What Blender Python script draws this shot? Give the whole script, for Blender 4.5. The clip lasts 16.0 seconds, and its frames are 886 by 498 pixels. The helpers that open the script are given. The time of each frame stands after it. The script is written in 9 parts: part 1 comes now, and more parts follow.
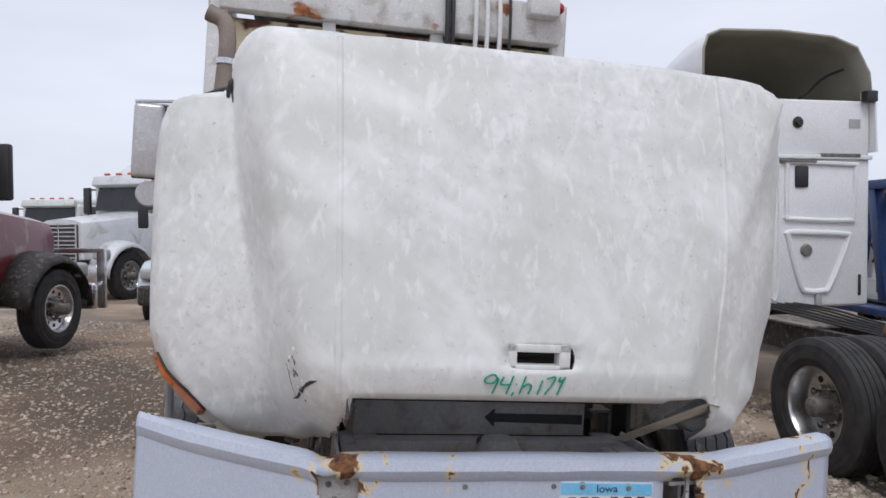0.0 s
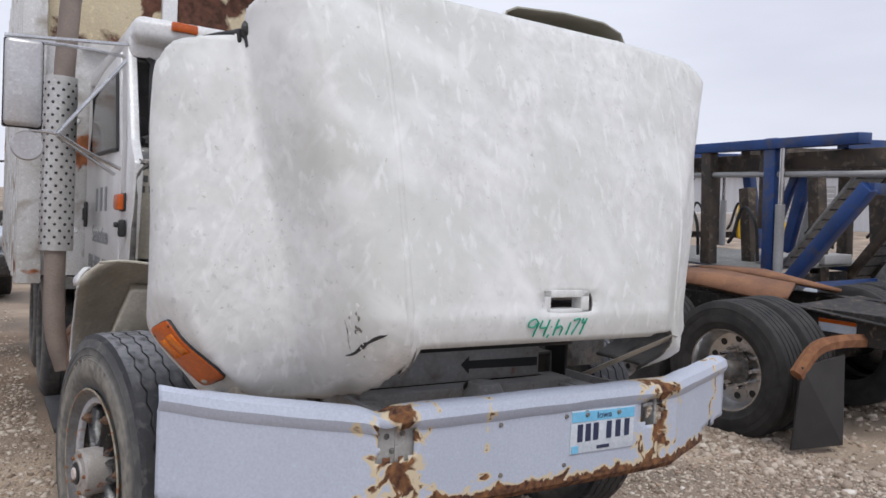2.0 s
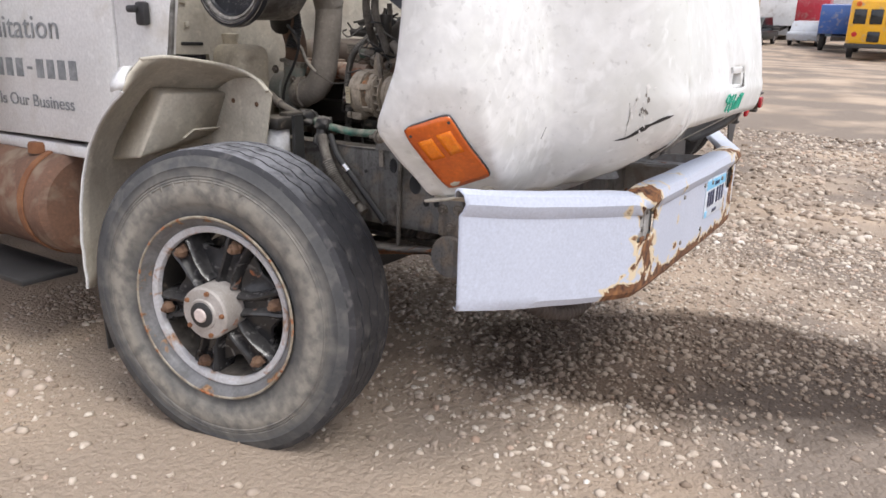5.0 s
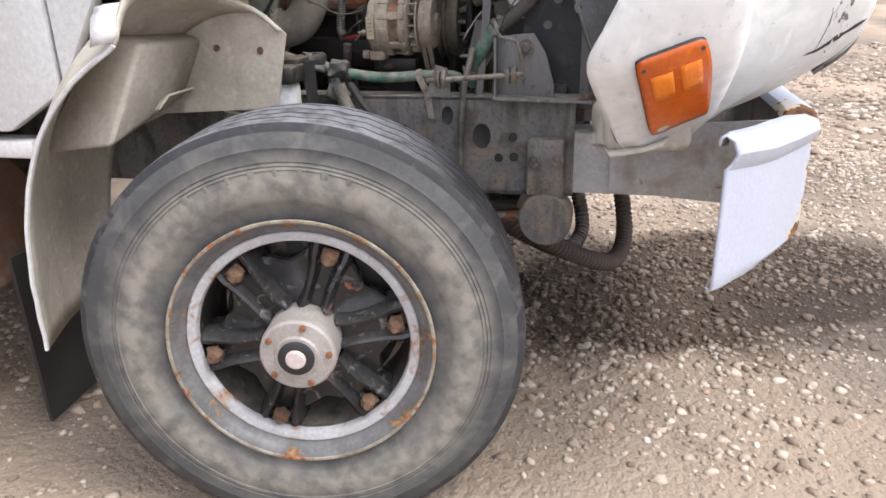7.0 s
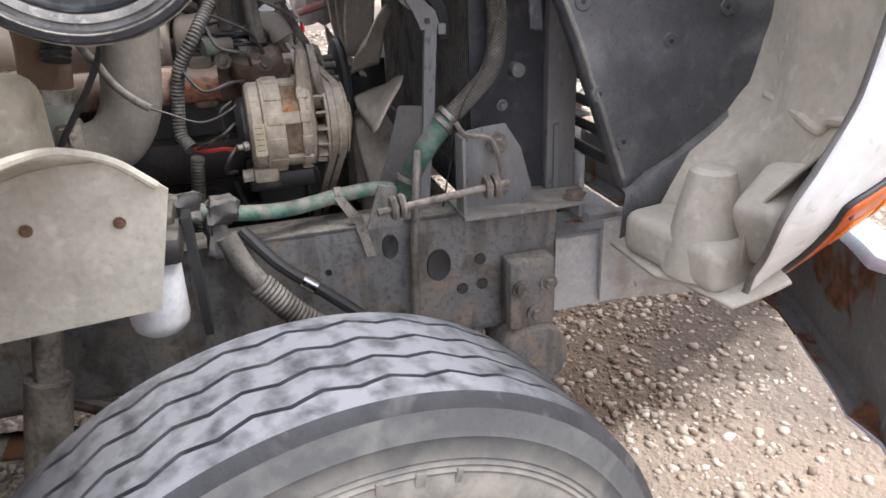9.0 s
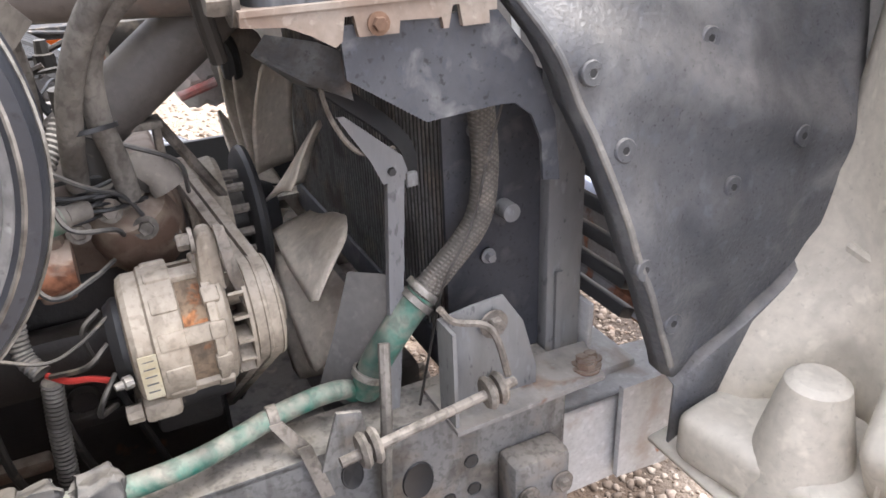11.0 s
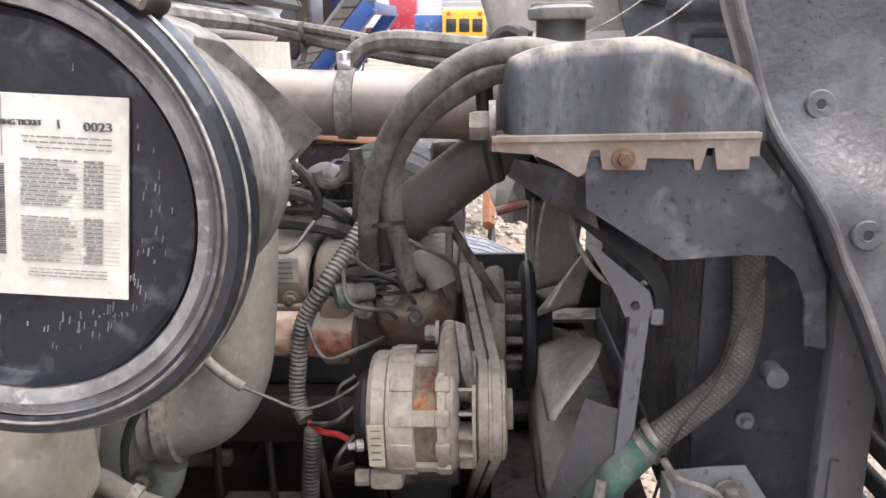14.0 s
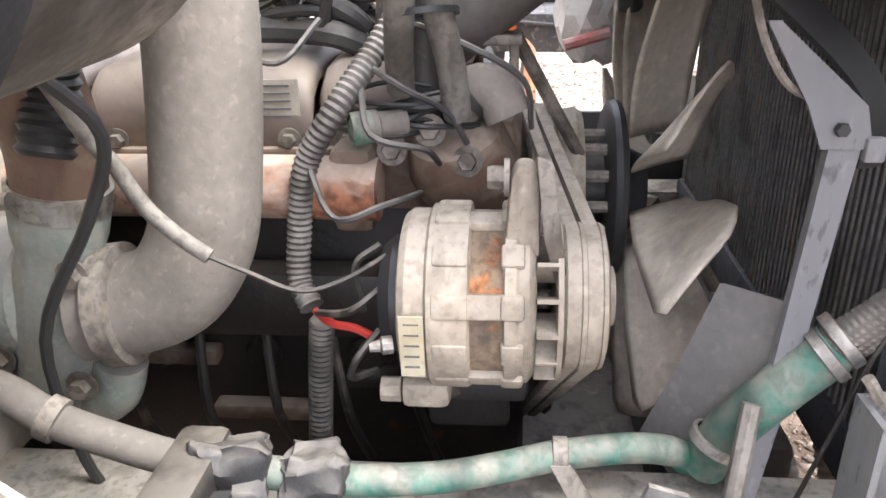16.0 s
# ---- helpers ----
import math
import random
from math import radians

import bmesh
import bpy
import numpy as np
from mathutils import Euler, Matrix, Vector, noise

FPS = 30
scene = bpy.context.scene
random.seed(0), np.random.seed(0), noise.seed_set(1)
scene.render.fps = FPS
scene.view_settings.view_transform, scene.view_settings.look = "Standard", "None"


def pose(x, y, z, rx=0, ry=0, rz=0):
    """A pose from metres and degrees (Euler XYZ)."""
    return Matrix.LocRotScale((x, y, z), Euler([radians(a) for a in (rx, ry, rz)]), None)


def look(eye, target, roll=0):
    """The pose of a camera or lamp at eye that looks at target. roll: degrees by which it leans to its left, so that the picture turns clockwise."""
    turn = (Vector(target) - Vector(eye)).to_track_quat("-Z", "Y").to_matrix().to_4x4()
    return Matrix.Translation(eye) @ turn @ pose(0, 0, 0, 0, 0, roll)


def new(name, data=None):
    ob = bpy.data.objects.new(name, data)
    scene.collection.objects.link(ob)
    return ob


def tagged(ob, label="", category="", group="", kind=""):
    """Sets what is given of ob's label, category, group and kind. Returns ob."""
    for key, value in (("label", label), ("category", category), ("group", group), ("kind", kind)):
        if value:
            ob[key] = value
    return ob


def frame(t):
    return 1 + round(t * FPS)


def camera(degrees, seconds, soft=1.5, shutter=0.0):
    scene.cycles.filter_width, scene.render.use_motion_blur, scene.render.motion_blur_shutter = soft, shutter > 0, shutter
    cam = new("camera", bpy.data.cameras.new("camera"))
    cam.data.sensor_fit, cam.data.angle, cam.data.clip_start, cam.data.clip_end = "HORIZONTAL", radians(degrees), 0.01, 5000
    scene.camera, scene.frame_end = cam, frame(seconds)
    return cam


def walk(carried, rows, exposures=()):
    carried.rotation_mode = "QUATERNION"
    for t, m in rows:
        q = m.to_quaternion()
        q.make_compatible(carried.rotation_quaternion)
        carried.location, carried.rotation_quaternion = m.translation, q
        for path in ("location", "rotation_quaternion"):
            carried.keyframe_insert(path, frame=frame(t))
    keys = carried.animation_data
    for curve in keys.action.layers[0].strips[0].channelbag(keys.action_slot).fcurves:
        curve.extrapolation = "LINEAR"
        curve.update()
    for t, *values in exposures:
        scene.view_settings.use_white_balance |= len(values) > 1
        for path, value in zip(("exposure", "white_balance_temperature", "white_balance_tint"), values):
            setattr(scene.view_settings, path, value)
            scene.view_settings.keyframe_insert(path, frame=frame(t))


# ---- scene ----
cam = camera(62.4, 16.0, soft=1.6)
# the truck stands on ground that falls a little towards its left side and its rear
LEVEL = pose(0, 0, 0, 0, 3.75, 0) @ pose(0, 0, 0, -1.25, 0, 0)
# the camera's path in the truck's own frame: seconds, eye, target, roll
PATH = [
    (0, (-0.723, -2.184, 1.566), (-0.346, -0.22, 1.578), 3.2),
    (0.5, (-0.947, -2.094, 1.564), (-0.392, -0.173, 1.558), 3.0),
    (1, (-1.172, -2.031, 1.567), (-0.43, -0.174, 1.565), 2.9),
    (1.5, (-1.461, -2.011, 1.585), (-0.544, -0.234, 1.582), 2.7),
    (2, (-1.641, -1.924, 1.487), (-0.584, -0.227, 1.439), 2.4),
    (2.5, (-1.853, -1.757, 1.454), (-0.665, -0.161, 1.256), 2.2),
    (3, (-2.116, -1.64, 1.437), (-0.833, -0.139, 1.123), 2.0),
    (3.5, (-2.324, -1.477, 1.396), (-0.944, -0.09, 0.985), 1.8),
    (4, (-2.462, -1.21, 1.399), (-0.982, 0.047, 0.918), 1.7),
    (4.5, (-2.673, -0.96, 1.386), (-1.116, 0.185, 0.87), 1.6),
    (5, (-2.8, -0.668, 1.371), (-1.18, 0.37, 0.825), 1.4),
    (5.2, (-2.811, -0.533, 1.366), (-1.167, 0.461, 0.81), 1.4),
    (5.72, (-2.874, -0.209, 1.349), (-1.174, 0.661, 0.754), 0.9),
    (6.25, (-2.861, 0.122, 1.333), (-1.108, 0.836, 0.686), -0.0),
    (6.78, (-2.777, 0.433, 1.324), (-0.975, 0.945, 0.624), -1.0),
    (7.3, (-2.633, 0.699, 1.33), (-0.794, 0.954, 0.588), -1.7),
    (7.5, (-2.589, 0.805, 1.348), (-0.745, 0.955, 0.589), -1.9),
    (8, (-2.401, 1.022, 1.353), (-0.569, 0.885, 0.563), -2.3),
    (8.5, (-2.176, 1.183, 1.442), (-0.373, 0.858, 0.639), -2.3),
    (9, (-1.946, 1.285, 1.517), (-0.184, 0.786, 0.713), -2.4),
    (9.2, (-1.841, 1.284, 1.561), (-0.109, 0.696, 0.752), -2.4),
    (9.72, (-1.618, 1.318, 1.628), (0.038, 0.569, 0.792), -2.5),
    (10.25, (-1.455, 1.291, 1.661), (0.138, 0.46, 0.782), -2.7),
    (10.78, (-1.373, 1.237, 1.678), (0.223, 0.429, 0.784), -2.7),
    (11.3, (-1.389, 1.192, 1.695), (0.308, 0.542, 0.859), -2.6),
    (11.5, (-1.42, 1.159, 1.701), (0.324, 0.598, 0.898), -2.5),
    (12, (-1.482, 1.151, 1.724), (0.374, 0.86, 1.039), -2.1),
    (12.5, (-1.494, 1.133, 1.728), (0.412, 1.048, 1.129), -1.9),
    (13, (-1.482, 1.118, 1.735), (0.44, 1.159, 1.184), -1.6),
    (13.5, (-1.451, 1.097, 1.711), (0.475, 1.19, 1.181), -1.5),
    (14, (-1.432, 1.09, 1.678), (0.495, 1.201, 1.157), -1.4),
    (14.5, (-1.408, 1.077, 1.621), (0.519, 1.197, 1.103), -1.3),
    (15, (-1.328, 1.053, 1.54), (0.596, 1.184, 1.01), -1.2),
    (15.5, (-1.228, 1.073, 1.511), (0.654, 1.234, 0.854), -1.5),
    (16, (-1.109, 1.151, 1.502), (0.718, 1.336, 0.709), -1.6),
]
walk(cam, [(t, LEVEL @ look(eye, target, roll)) for t, eye, target, roll in PATH],
     exposures=[(0.0, 0.05, 6080, 9), (1.5, 0.07, 6120, 9), (2.2, 0.2, 6170, 9), (3.0, 0.53, 6230, 10), (4.0, 0.73, 6350, 10), (5.0, 0.86, 6400, 10), (7.5, 1.3, 6350, 10), (9.0, 1.6, 6250, 10), (11.5, 2.42, 6250, 10), (12.2, 2.36, 6250, 10), (13.0, 1.8, 6250, 10), (14.5, 1.92, 6250, 10), (16.0, 2.7, 6250, 10)])

# ---- sky, sun, exposure ----
world = bpy.data.worlds.new("overcast_sky")
scene.world = world
world.use_nodes = True
wn = world.node_tree
wn.nodes.clear()
sky_out, sky_bg = wn.nodes.new("ShaderNodeOutputWorld"), wn.nodes.new("ShaderNodeBackground")
sky_mix, sky_tex, sky_noise = wn.nodes.new("ShaderNodeMix"), wn.nodes.new("ShaderNodeTexSky"), wn.nodes.new("ShaderNodeTexNoise")
sky_co, sky_map, sky_ramp = wn.nodes.new("ShaderNodeTexCoord"), wn.nodes.new("ShaderNodeMapping"), wn.nodes.new("ShaderNodeValToRGB")
sky_tex.sky_type, sky_tex.sun_disc = "NISHITA", False
sky_tex.sun_elevation, sky_tex.sun_rotation = radians(59), radians(194)
sky_map.inputs["Scale"].default_value = (1, 1, 4)
sky_noise.inputs["Scale"].default_value, sky_noise.inputs["Detail"].default_value = 1.6, 5
# a closed cloud deck over a blue sky
sky_ramp.color_ramp.elements[0].position, sky_ramp.color_ramp.elements[1].position = 0.3, 0.75
sky_ramp.color_ramp.elements[0].color, sky_ramp.color_ramp.elements[1].color = (7.4, 7.3, 8.1, 1), (9.6, 9.5, 10.2, 1)
sky_mix.data_type = "RGBA"
sky_mix.inputs[0].default_value = 0.93
wn.links.new(sky_co.outputs["Generated"], sky_map.inputs["Vector"])
wn.links.new(sky_map.outputs["Vector"], sky_noise.inputs["Vector"])
wn.links.new(sky_noise.outputs["Fac"], sky_ramp.inputs["Fac"])
wn.links.new(sky_tex.outputs["Color"], sky_mix.inputs[6])
wn.links.new(sky_ramp.outputs["Color"], sky_mix.inputs[7])
wn.links.new(sky_mix.outputs[2], sky_bg.inputs["Color"])
wn.links.new(sky_bg.outputs["Background"], sky_out.inputs["Surface"])
sky_bg.inputs["Strength"].default_value = 0.091
sun = new("sun", bpy.data.lights.new("sun", "SUN"))
sun.data.energy, sun.data.angle, sun.data.color = 1.35, radians(28), (1.0, 0.96, 0.9)
sun.matrix_world = look((-2.0, -8, 14), (0, 0, 0))


# ---- materials ----
def surf(name, c1, c2=None, rough=0.5, metal=0.0, scale=4.0, lo=0.35, hi=0.65, bump=0.0, bscale=80.0, rust=0.0, rscale=5.0,
         rust_colour=(0.16, 0.06, 0.025), dirt=0.0, dirt_colour=(0.25, 0.2, 0.15), vary=0.0, coat=0.0, stretch=(1, 1, 1), rust_hi=0.05, space="Object", speck=0.3, dust_sheen=0.0, dust_sheen_lo=0.1, dust_sheen_colour=(0.42, 0.37, 0.31)):
    """A painted, worn or natural surface: two tones in patches, fine relief, optional rust patches and dust."""
    m = bpy.data.materials.new(name)
    m.use_nodes = True
    n, ln = m.node_tree.nodes, m.node_tree.links
    b = n["Principled BSDF"]
    co, mp = n.new("ShaderNodeTexCoord"), n.new("ShaderNodeMapping")
    mp.inputs["Scale"].default_value = stretch
    ln.new(co.outputs[space], mp.inputs["Vector"])

    def noise_fac(s, detail, a, c, distort=0.0):
        t, r = n.new("ShaderNodeTexNoise"), n.new("ShaderNodeMapRange")
        t.inputs["Scale"].default_value, t.inputs["Detail"].default_value, t.inputs["Distortion"].default_value = s, detail, distort
        r.inputs[1].default_value, r.inputs[2].default_value = a, c
        ln.new(mp.outputs["Vector"], t.inputs["Vector"])
        ln.new(t.outputs["Fac"], r.inputs[0])
        return r.outputs[0], t.outputs["Fac"]

    def mixed(f, a, c):
        x = n.new("ShaderNodeMix")
        x.data_type = "RGBA"
        for socket, v in ((x.inputs[0], f), (x.inputs[6], a), (x.inputs[7], c)):
            if isinstance(v, (int, float)):
                socket.default_value = v
            elif isinstance(v, tuple):
                socket.default_value = (*v, 1)
            else:
                ln.new(v, socket)
        return x.outputs[2]

    c2 = c2 or tuple(0.8 * v for v in c1)
    big, _ = noise_fac(scale, 6, lo, hi, 0.3)
    colour = mixed(big, c1, c2)
    fine, fine_raw = noise_fac(bscale, 5, 0.3, 0.7)
    grain = n.new("ShaderNodeMath")
    grain.operation = "MULTIPLY"
    ln.new(fine, grain.inputs[0])
    grain.inputs[1].default_value = 0.34
    colour = mixed(grain.outputs[0], colour, tuple(0.55 * v for v in c2))
    if speck:
        # small chips and dirt specks
        for size, a, k in ((bscale * 1.7, 0.62, 0.45), (scale * 9, 0.6, 1.35)):
            s, _ = noise_fac(size, 3, a, a + 0.08)
            amt = n.new("ShaderNodeMath")
            amt.operation, amt.inputs[1].default_value = "MULTIPLY", speck
            ln.new(s, amt.inputs[0])
            colour = mixed(amt.outputs[0], colour, tuple(min(0.9, k * v) for v in c1))
    if dirt:
        d, _ = noise_fac(scale * 2.3, 8, 0.62 - 0.35 * dirt, 0.85 - 0.2 * dirt, 0.5)
        colour = mixed(d, colour, dirt_colour)
    if vary:
        info, hsv, rg = n.new("ShaderNodeObjectInfo"), n.new("ShaderNodeHueSaturation"), n.new("ShaderNodeMapRange")
        rg.inputs[3].default_value, rg.inputs[4].default_value = 1 - vary, 1 + vary
        ln.new(info.outputs["Random"], rg.inputs[0])
        ln.new(rg.outputs[0], hsv.inputs["Value"])
        ln.new(colour, hsv.inputs["Color"])
        colour = hsv.outputs["Color"]
    b.inputs["Roughness"].default_value, b.inputs["Metallic"].default_value = rough, metal
    if rust:
        cut = 0.70 - 0.4 * rust
        r, _ = noise_fac(rscale, 10, cut, cut + rust_hi, 0.6)
        tone, _ = noise_fac(rscale * 6, 6, 0.35, 0.65)
        colour = mixed(r, colour, mixed(tone, rust_colour, tuple(min(1, 2.6 * v) for v in rust_colour)))
        rr = n.new("ShaderNodeMapRange")
        rr.inputs[3].default_value, rr.inputs[4].default_value = rough, 0.95
        ln.new(r, rr.inputs[0])
        ln.new(rr.outputs[0], b.inputs["Roughness"])
        if metal:
            mr = n.new("ShaderNodeMapRange")
            mr.inputs[3].default_value, mr.inputs[4].default_value = metal, 0
            ln.new(r, mr.inputs[0])
            ln.new(mr.outputs[0], b.inputs["Metallic"])
    if dust_sheen:
        # tints what faces up: dust, plus painted sky sheen on tread and charge pipe
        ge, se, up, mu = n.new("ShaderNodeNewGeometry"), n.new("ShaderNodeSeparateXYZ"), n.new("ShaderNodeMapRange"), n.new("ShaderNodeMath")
        up.inputs[1].default_value, up.inputs[2].default_value, up.inputs[4].default_value = dust_sheen_lo, 0.95, dust_sheen
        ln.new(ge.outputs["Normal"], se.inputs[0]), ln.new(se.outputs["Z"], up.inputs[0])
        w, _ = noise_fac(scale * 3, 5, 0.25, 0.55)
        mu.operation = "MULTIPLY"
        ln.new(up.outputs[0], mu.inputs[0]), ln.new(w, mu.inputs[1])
        colour = mixed(mu.outputs[0], colour, dust_sheen_colour)
    ln.new(colour, b.inputs["Base Color"])
    b.inputs["Coat Weight"].default_value = coat
    if bump:
        bp = n.new("ShaderNodeBump")
        bp.inputs["Strength"].default_value, bp.inputs["Distance"].default_value = bump, 0.004
        ln.new(fine_raw, bp.inputs["Height"])
        ln.new(bp.outputs["Normal"], b.inputs["Normal"])
    return m


def glass(name, tint, rough=0.05):
    m = bpy.data.materials.new(name)
    m.use_nodes = True
    b = m.node_tree.nodes["Principled BSDF"]
    b.inputs["Base Color"].default_value, b.inputs["Roughness"].default_value = (*tint, 1), rough
    b.inputs["Transmission Weight"].default_value, b.inputs["IOR"].default_value = 1.0, 1.3
    return m


M_HOOD = surf("faded_white_gelcoat", (0.7, 0.705, 0.695), (0.76, 0.765, 0.76), rough=0.5, scale=1.6, lo=0.4, hi=0.6, bump=0.05, bscale=26)


def weather_hood(m):
    """Chalky smears, faint drip marks and small scuffs over the faded white."""
    n, ln = m.node_tree.nodes, m.node_tree.links
    b = n["Principled BSDF"]
    co = n.new("ShaderNodeTexCoord")

    def layer(scale, turn, size, lo, hi, colour, amount, detail=6):
        mp, t, r, x = n.new("ShaderNodeMapping"), n.new("ShaderNodeTexNoise"), n.new("ShaderNodeMapRange"), n.new("ShaderNodeMix")
        tn = n.new("ShaderNodeMapping")
        mp.inputs["Scale"].default_value, tn.inputs["Rotation"].default_value = scale, (0, radians(turn), 0)
        t.inputs["Scale"].default_value, t.inputs["Detail"].default_value, t.inputs["Distortion"].default_value = size, detail, 0.4
        r.inputs[1].default_value, r.inputs[2].default_value, r.inputs[4].default_value = lo, hi, amount
        ln.new(co.outputs["Object"], tn.inputs["Vector"]), ln.new(tn.outputs["Vector"], mp.inputs["Vector"])
        ln.new(mp.outputs["Vector"], t.inputs["Vector"]), ln.new(t.outputs["Fac"], r.inputs[0])
        x.data_type = "RGBA"
        x.inputs[7].default_value = (*colour, 1)
        ln.new(r.outputs[0], x.inputs[0])
        ln.new(b.inputs["Base Color"].links[0].from_socket, x.inputs[6])
        ln.new(x.outputs[2], b.inputs["Base Color"])

    layer((1, 1, 1), 0, 2.2, 0.42, 0.6, (0.6, 0.61, 0.58), 0.7, 9)
    layer((1, 1, 1), 0, 10, 0.5, 0.7, (0.57, 0.575, 0.54), 0.4, 9)
    layer((1.6, 1, 0.7), 50, 2.4, 0.52, 0.68, (0.86, 0.87, 0.87), 0.65, 9)
    layer((4, 1, 1.2), -28, 5, 0.58, 0.72, (0.87, 0.88, 0.88), 0.4, 8)
    layer((4, 1, 0.5), 4, 3, 0.58, 0.75, (0.5, 0.5, 0.47), 0.22, 6)
    layer((2.6, 1, 1), 8, 13, 0.58, 0.68, (0.85, 0.86, 0.86), 0.5, 5)
    layer((1, 1, 1), 0, 55, 0.7, 0.74, (0.4, 0.38, 0.33), 0.6, 3)


weather_hood(M_HOOD)
M_HOODIN = surf("dust_grey_inside_of_hood", (0.2, 0.19, 0.175), (0.14, 0.135, 0.13), rough=0.8, scale=5, bump=0.25, bscale=90, dirt=0.4, dirt_colour=(0.26, 0.235, 0.205))
M_LINER = surf("dusty_black_moulding", (0.072, 0.076, 0.086), (0.115, 0.117, 0.122), rough=0.38, scale=4, bump=0.5, bscale=120, dirt=0.3, dirt_colour=(0.2, 0.2, 0.197), dust_sheen=0.35, speck=1.0)
M_BUMPER = surf("pale_grey_bumper_paint", (0.52, 0.56, 0.66), (0.49, 0.53, 0.63), rough=0.4, scale=2, bump=0.03, bscale=120, speck=0.08)
M_BUMPBACK = surf("rust_stained_grey_steel", (0.2, 0.2, 0.21), (0.12, 0.115, 0.11), rough=0.7, scale=6, bump=0.3, rust=0.45, rscale=6, rust_colour=(0.08, 0.035, 0.02))
M_RUSTY = surf("flaking_bumper_paint", (0.6, 0.62, 0.68), (0.52, 0.5, 0.48), rough=0.5, scale=4, bump=0.15, bscale=40, rust=0.62, rscale=7)
M_RUST = surf("rust", (0.17, 0.07, 0.035), (0.28, 0.13, 0.06), rough=0.95, scale=12, bump=0.5, bscale=90)
M_CAB = surf("white_cab_paint", (0.78, 0.78, 0.78), (0.7, 0.7, 0.7), rough=0.3, scale=2, bump=0.02, coat=0.4, dirt=0.12, dirt_colour=(0.5, 0.47, 0.42))
M_BODY = surf("white_body_paint", (0.7, 0.7, 0.7), (0.58, 0.57, 0.55), rough=0.5, scale=3, rust=0.2, rscale=3, dirt=0.3)
M_CREAM = surf("cream_paint_with_rust", (0.62, 0.53, 0.36), (0.5, 0.42, 0.28), rough=0.6, scale=3, rust=0.5, rscale=3.2, rust_colour=(0.05, 0.022, 0.014))
M_TYRE = surf("dusty_rubber", (0.06, 0.062, 0.066), (0.095, 0.096, 0.096), rough=0.75, scale=6, bump=0.35, bscale=60, dirt=0.35, dirt_colour=(0.15, 0.145, 0.135))


def dust_ring(m, r0, r1, colour, soft=0.02, ragged=0.05):
    """Dust caught on a tyre's bulge: a ragged ring between two radii round the local z axis."""
    n, ln = m.node_tree.nodes, m.node_tree.links
    b = n["Principled BSDF"]
    old = b.inputs["Base Color"].links[0].from_socket
    co, flat, ln_, tex = n.new("ShaderNodeTexCoord"), n.new("ShaderNodeVectorMath"), n.new("ShaderNodeVectorMath"), n.new("ShaderNodeTexNoise")
    flat.operation, ln_.operation = "MULTIPLY", "LENGTH"
    flat.inputs[1].default_value = (1, 1, 0)
    tex.inputs["Scale"].default_value, tex.inputs["Detail"].default_value = 9, 7
    ln.new(co.outputs["Object"], flat.inputs[0])
    ln.new(flat.outputs["Vector"], ln_.inputs[0])
    ln.new(co.outputs["Object"], tex.inputs["Vector"])
    off = n.new("ShaderNodeMath")
    off.operation = "MULTIPLY_ADD"
    ln.new(tex.outputs["Fac"], off.inputs[0])
    off.inputs[1].default_value = ragged * 2
    ln.new(ln_.outputs["Value"], off.inputs[2])
    fac = None
    for a, c in ((r0 + ragged - soft, r0 + ragged + soft), (r1 + ragged + soft, r1 + ragged - soft)):
        mr = n.new("ShaderNodeMapRange")
        mr.inputs[1].default_value, mr.inputs[2].default_value = a, c
        ln.new(off.outputs[0], mr.inputs[0])
        if fac is None:
            fac = mr.outputs[0]
        else:
            mu = n.new("ShaderNodeMath")
            mu.operation = "MULTIPLY"
            ln.new(fac, mu.inputs[0])
            ln.new(mr.outputs[0], mu.inputs[1])
            fac = mu.outputs[0]
    half, t2, mr2 = n.new("ShaderNodeMath"), n.new("ShaderNodeTexNoise"), n.new("ShaderNodeMapRange")
    t2.inputs["Scale"].default_value, t2.inputs["Detail"].default_value = 26, 6
    ln.new(co.outputs["Object"], t2.inputs["Vector"])
    ln.new(t2.outputs["Fac"], mr2.inputs[0])
    mr2.inputs[1].default_value, mr2.inputs[2].default_value, mr2.inputs[3].default_value, mr2.inputs[4].default_value = 0.35, 0.6, 0.35, 0.95
    half.operation = "MULTIPLY"
    ln.new(fac, half.inputs[0])
    ln.new(mr2.outputs[0], half.inputs[1])
    mix = n.new("ShaderNodeMix")
    mix.data_type = "RGBA"
    mix.inputs[7].default_value = (*colour, 1)
    ln.new(half.outputs[0], mix.inputs[0])
    ln.new(old, mix.inputs[6])
    ln.new(mix.outputs[2], b.inputs["Base Color"])


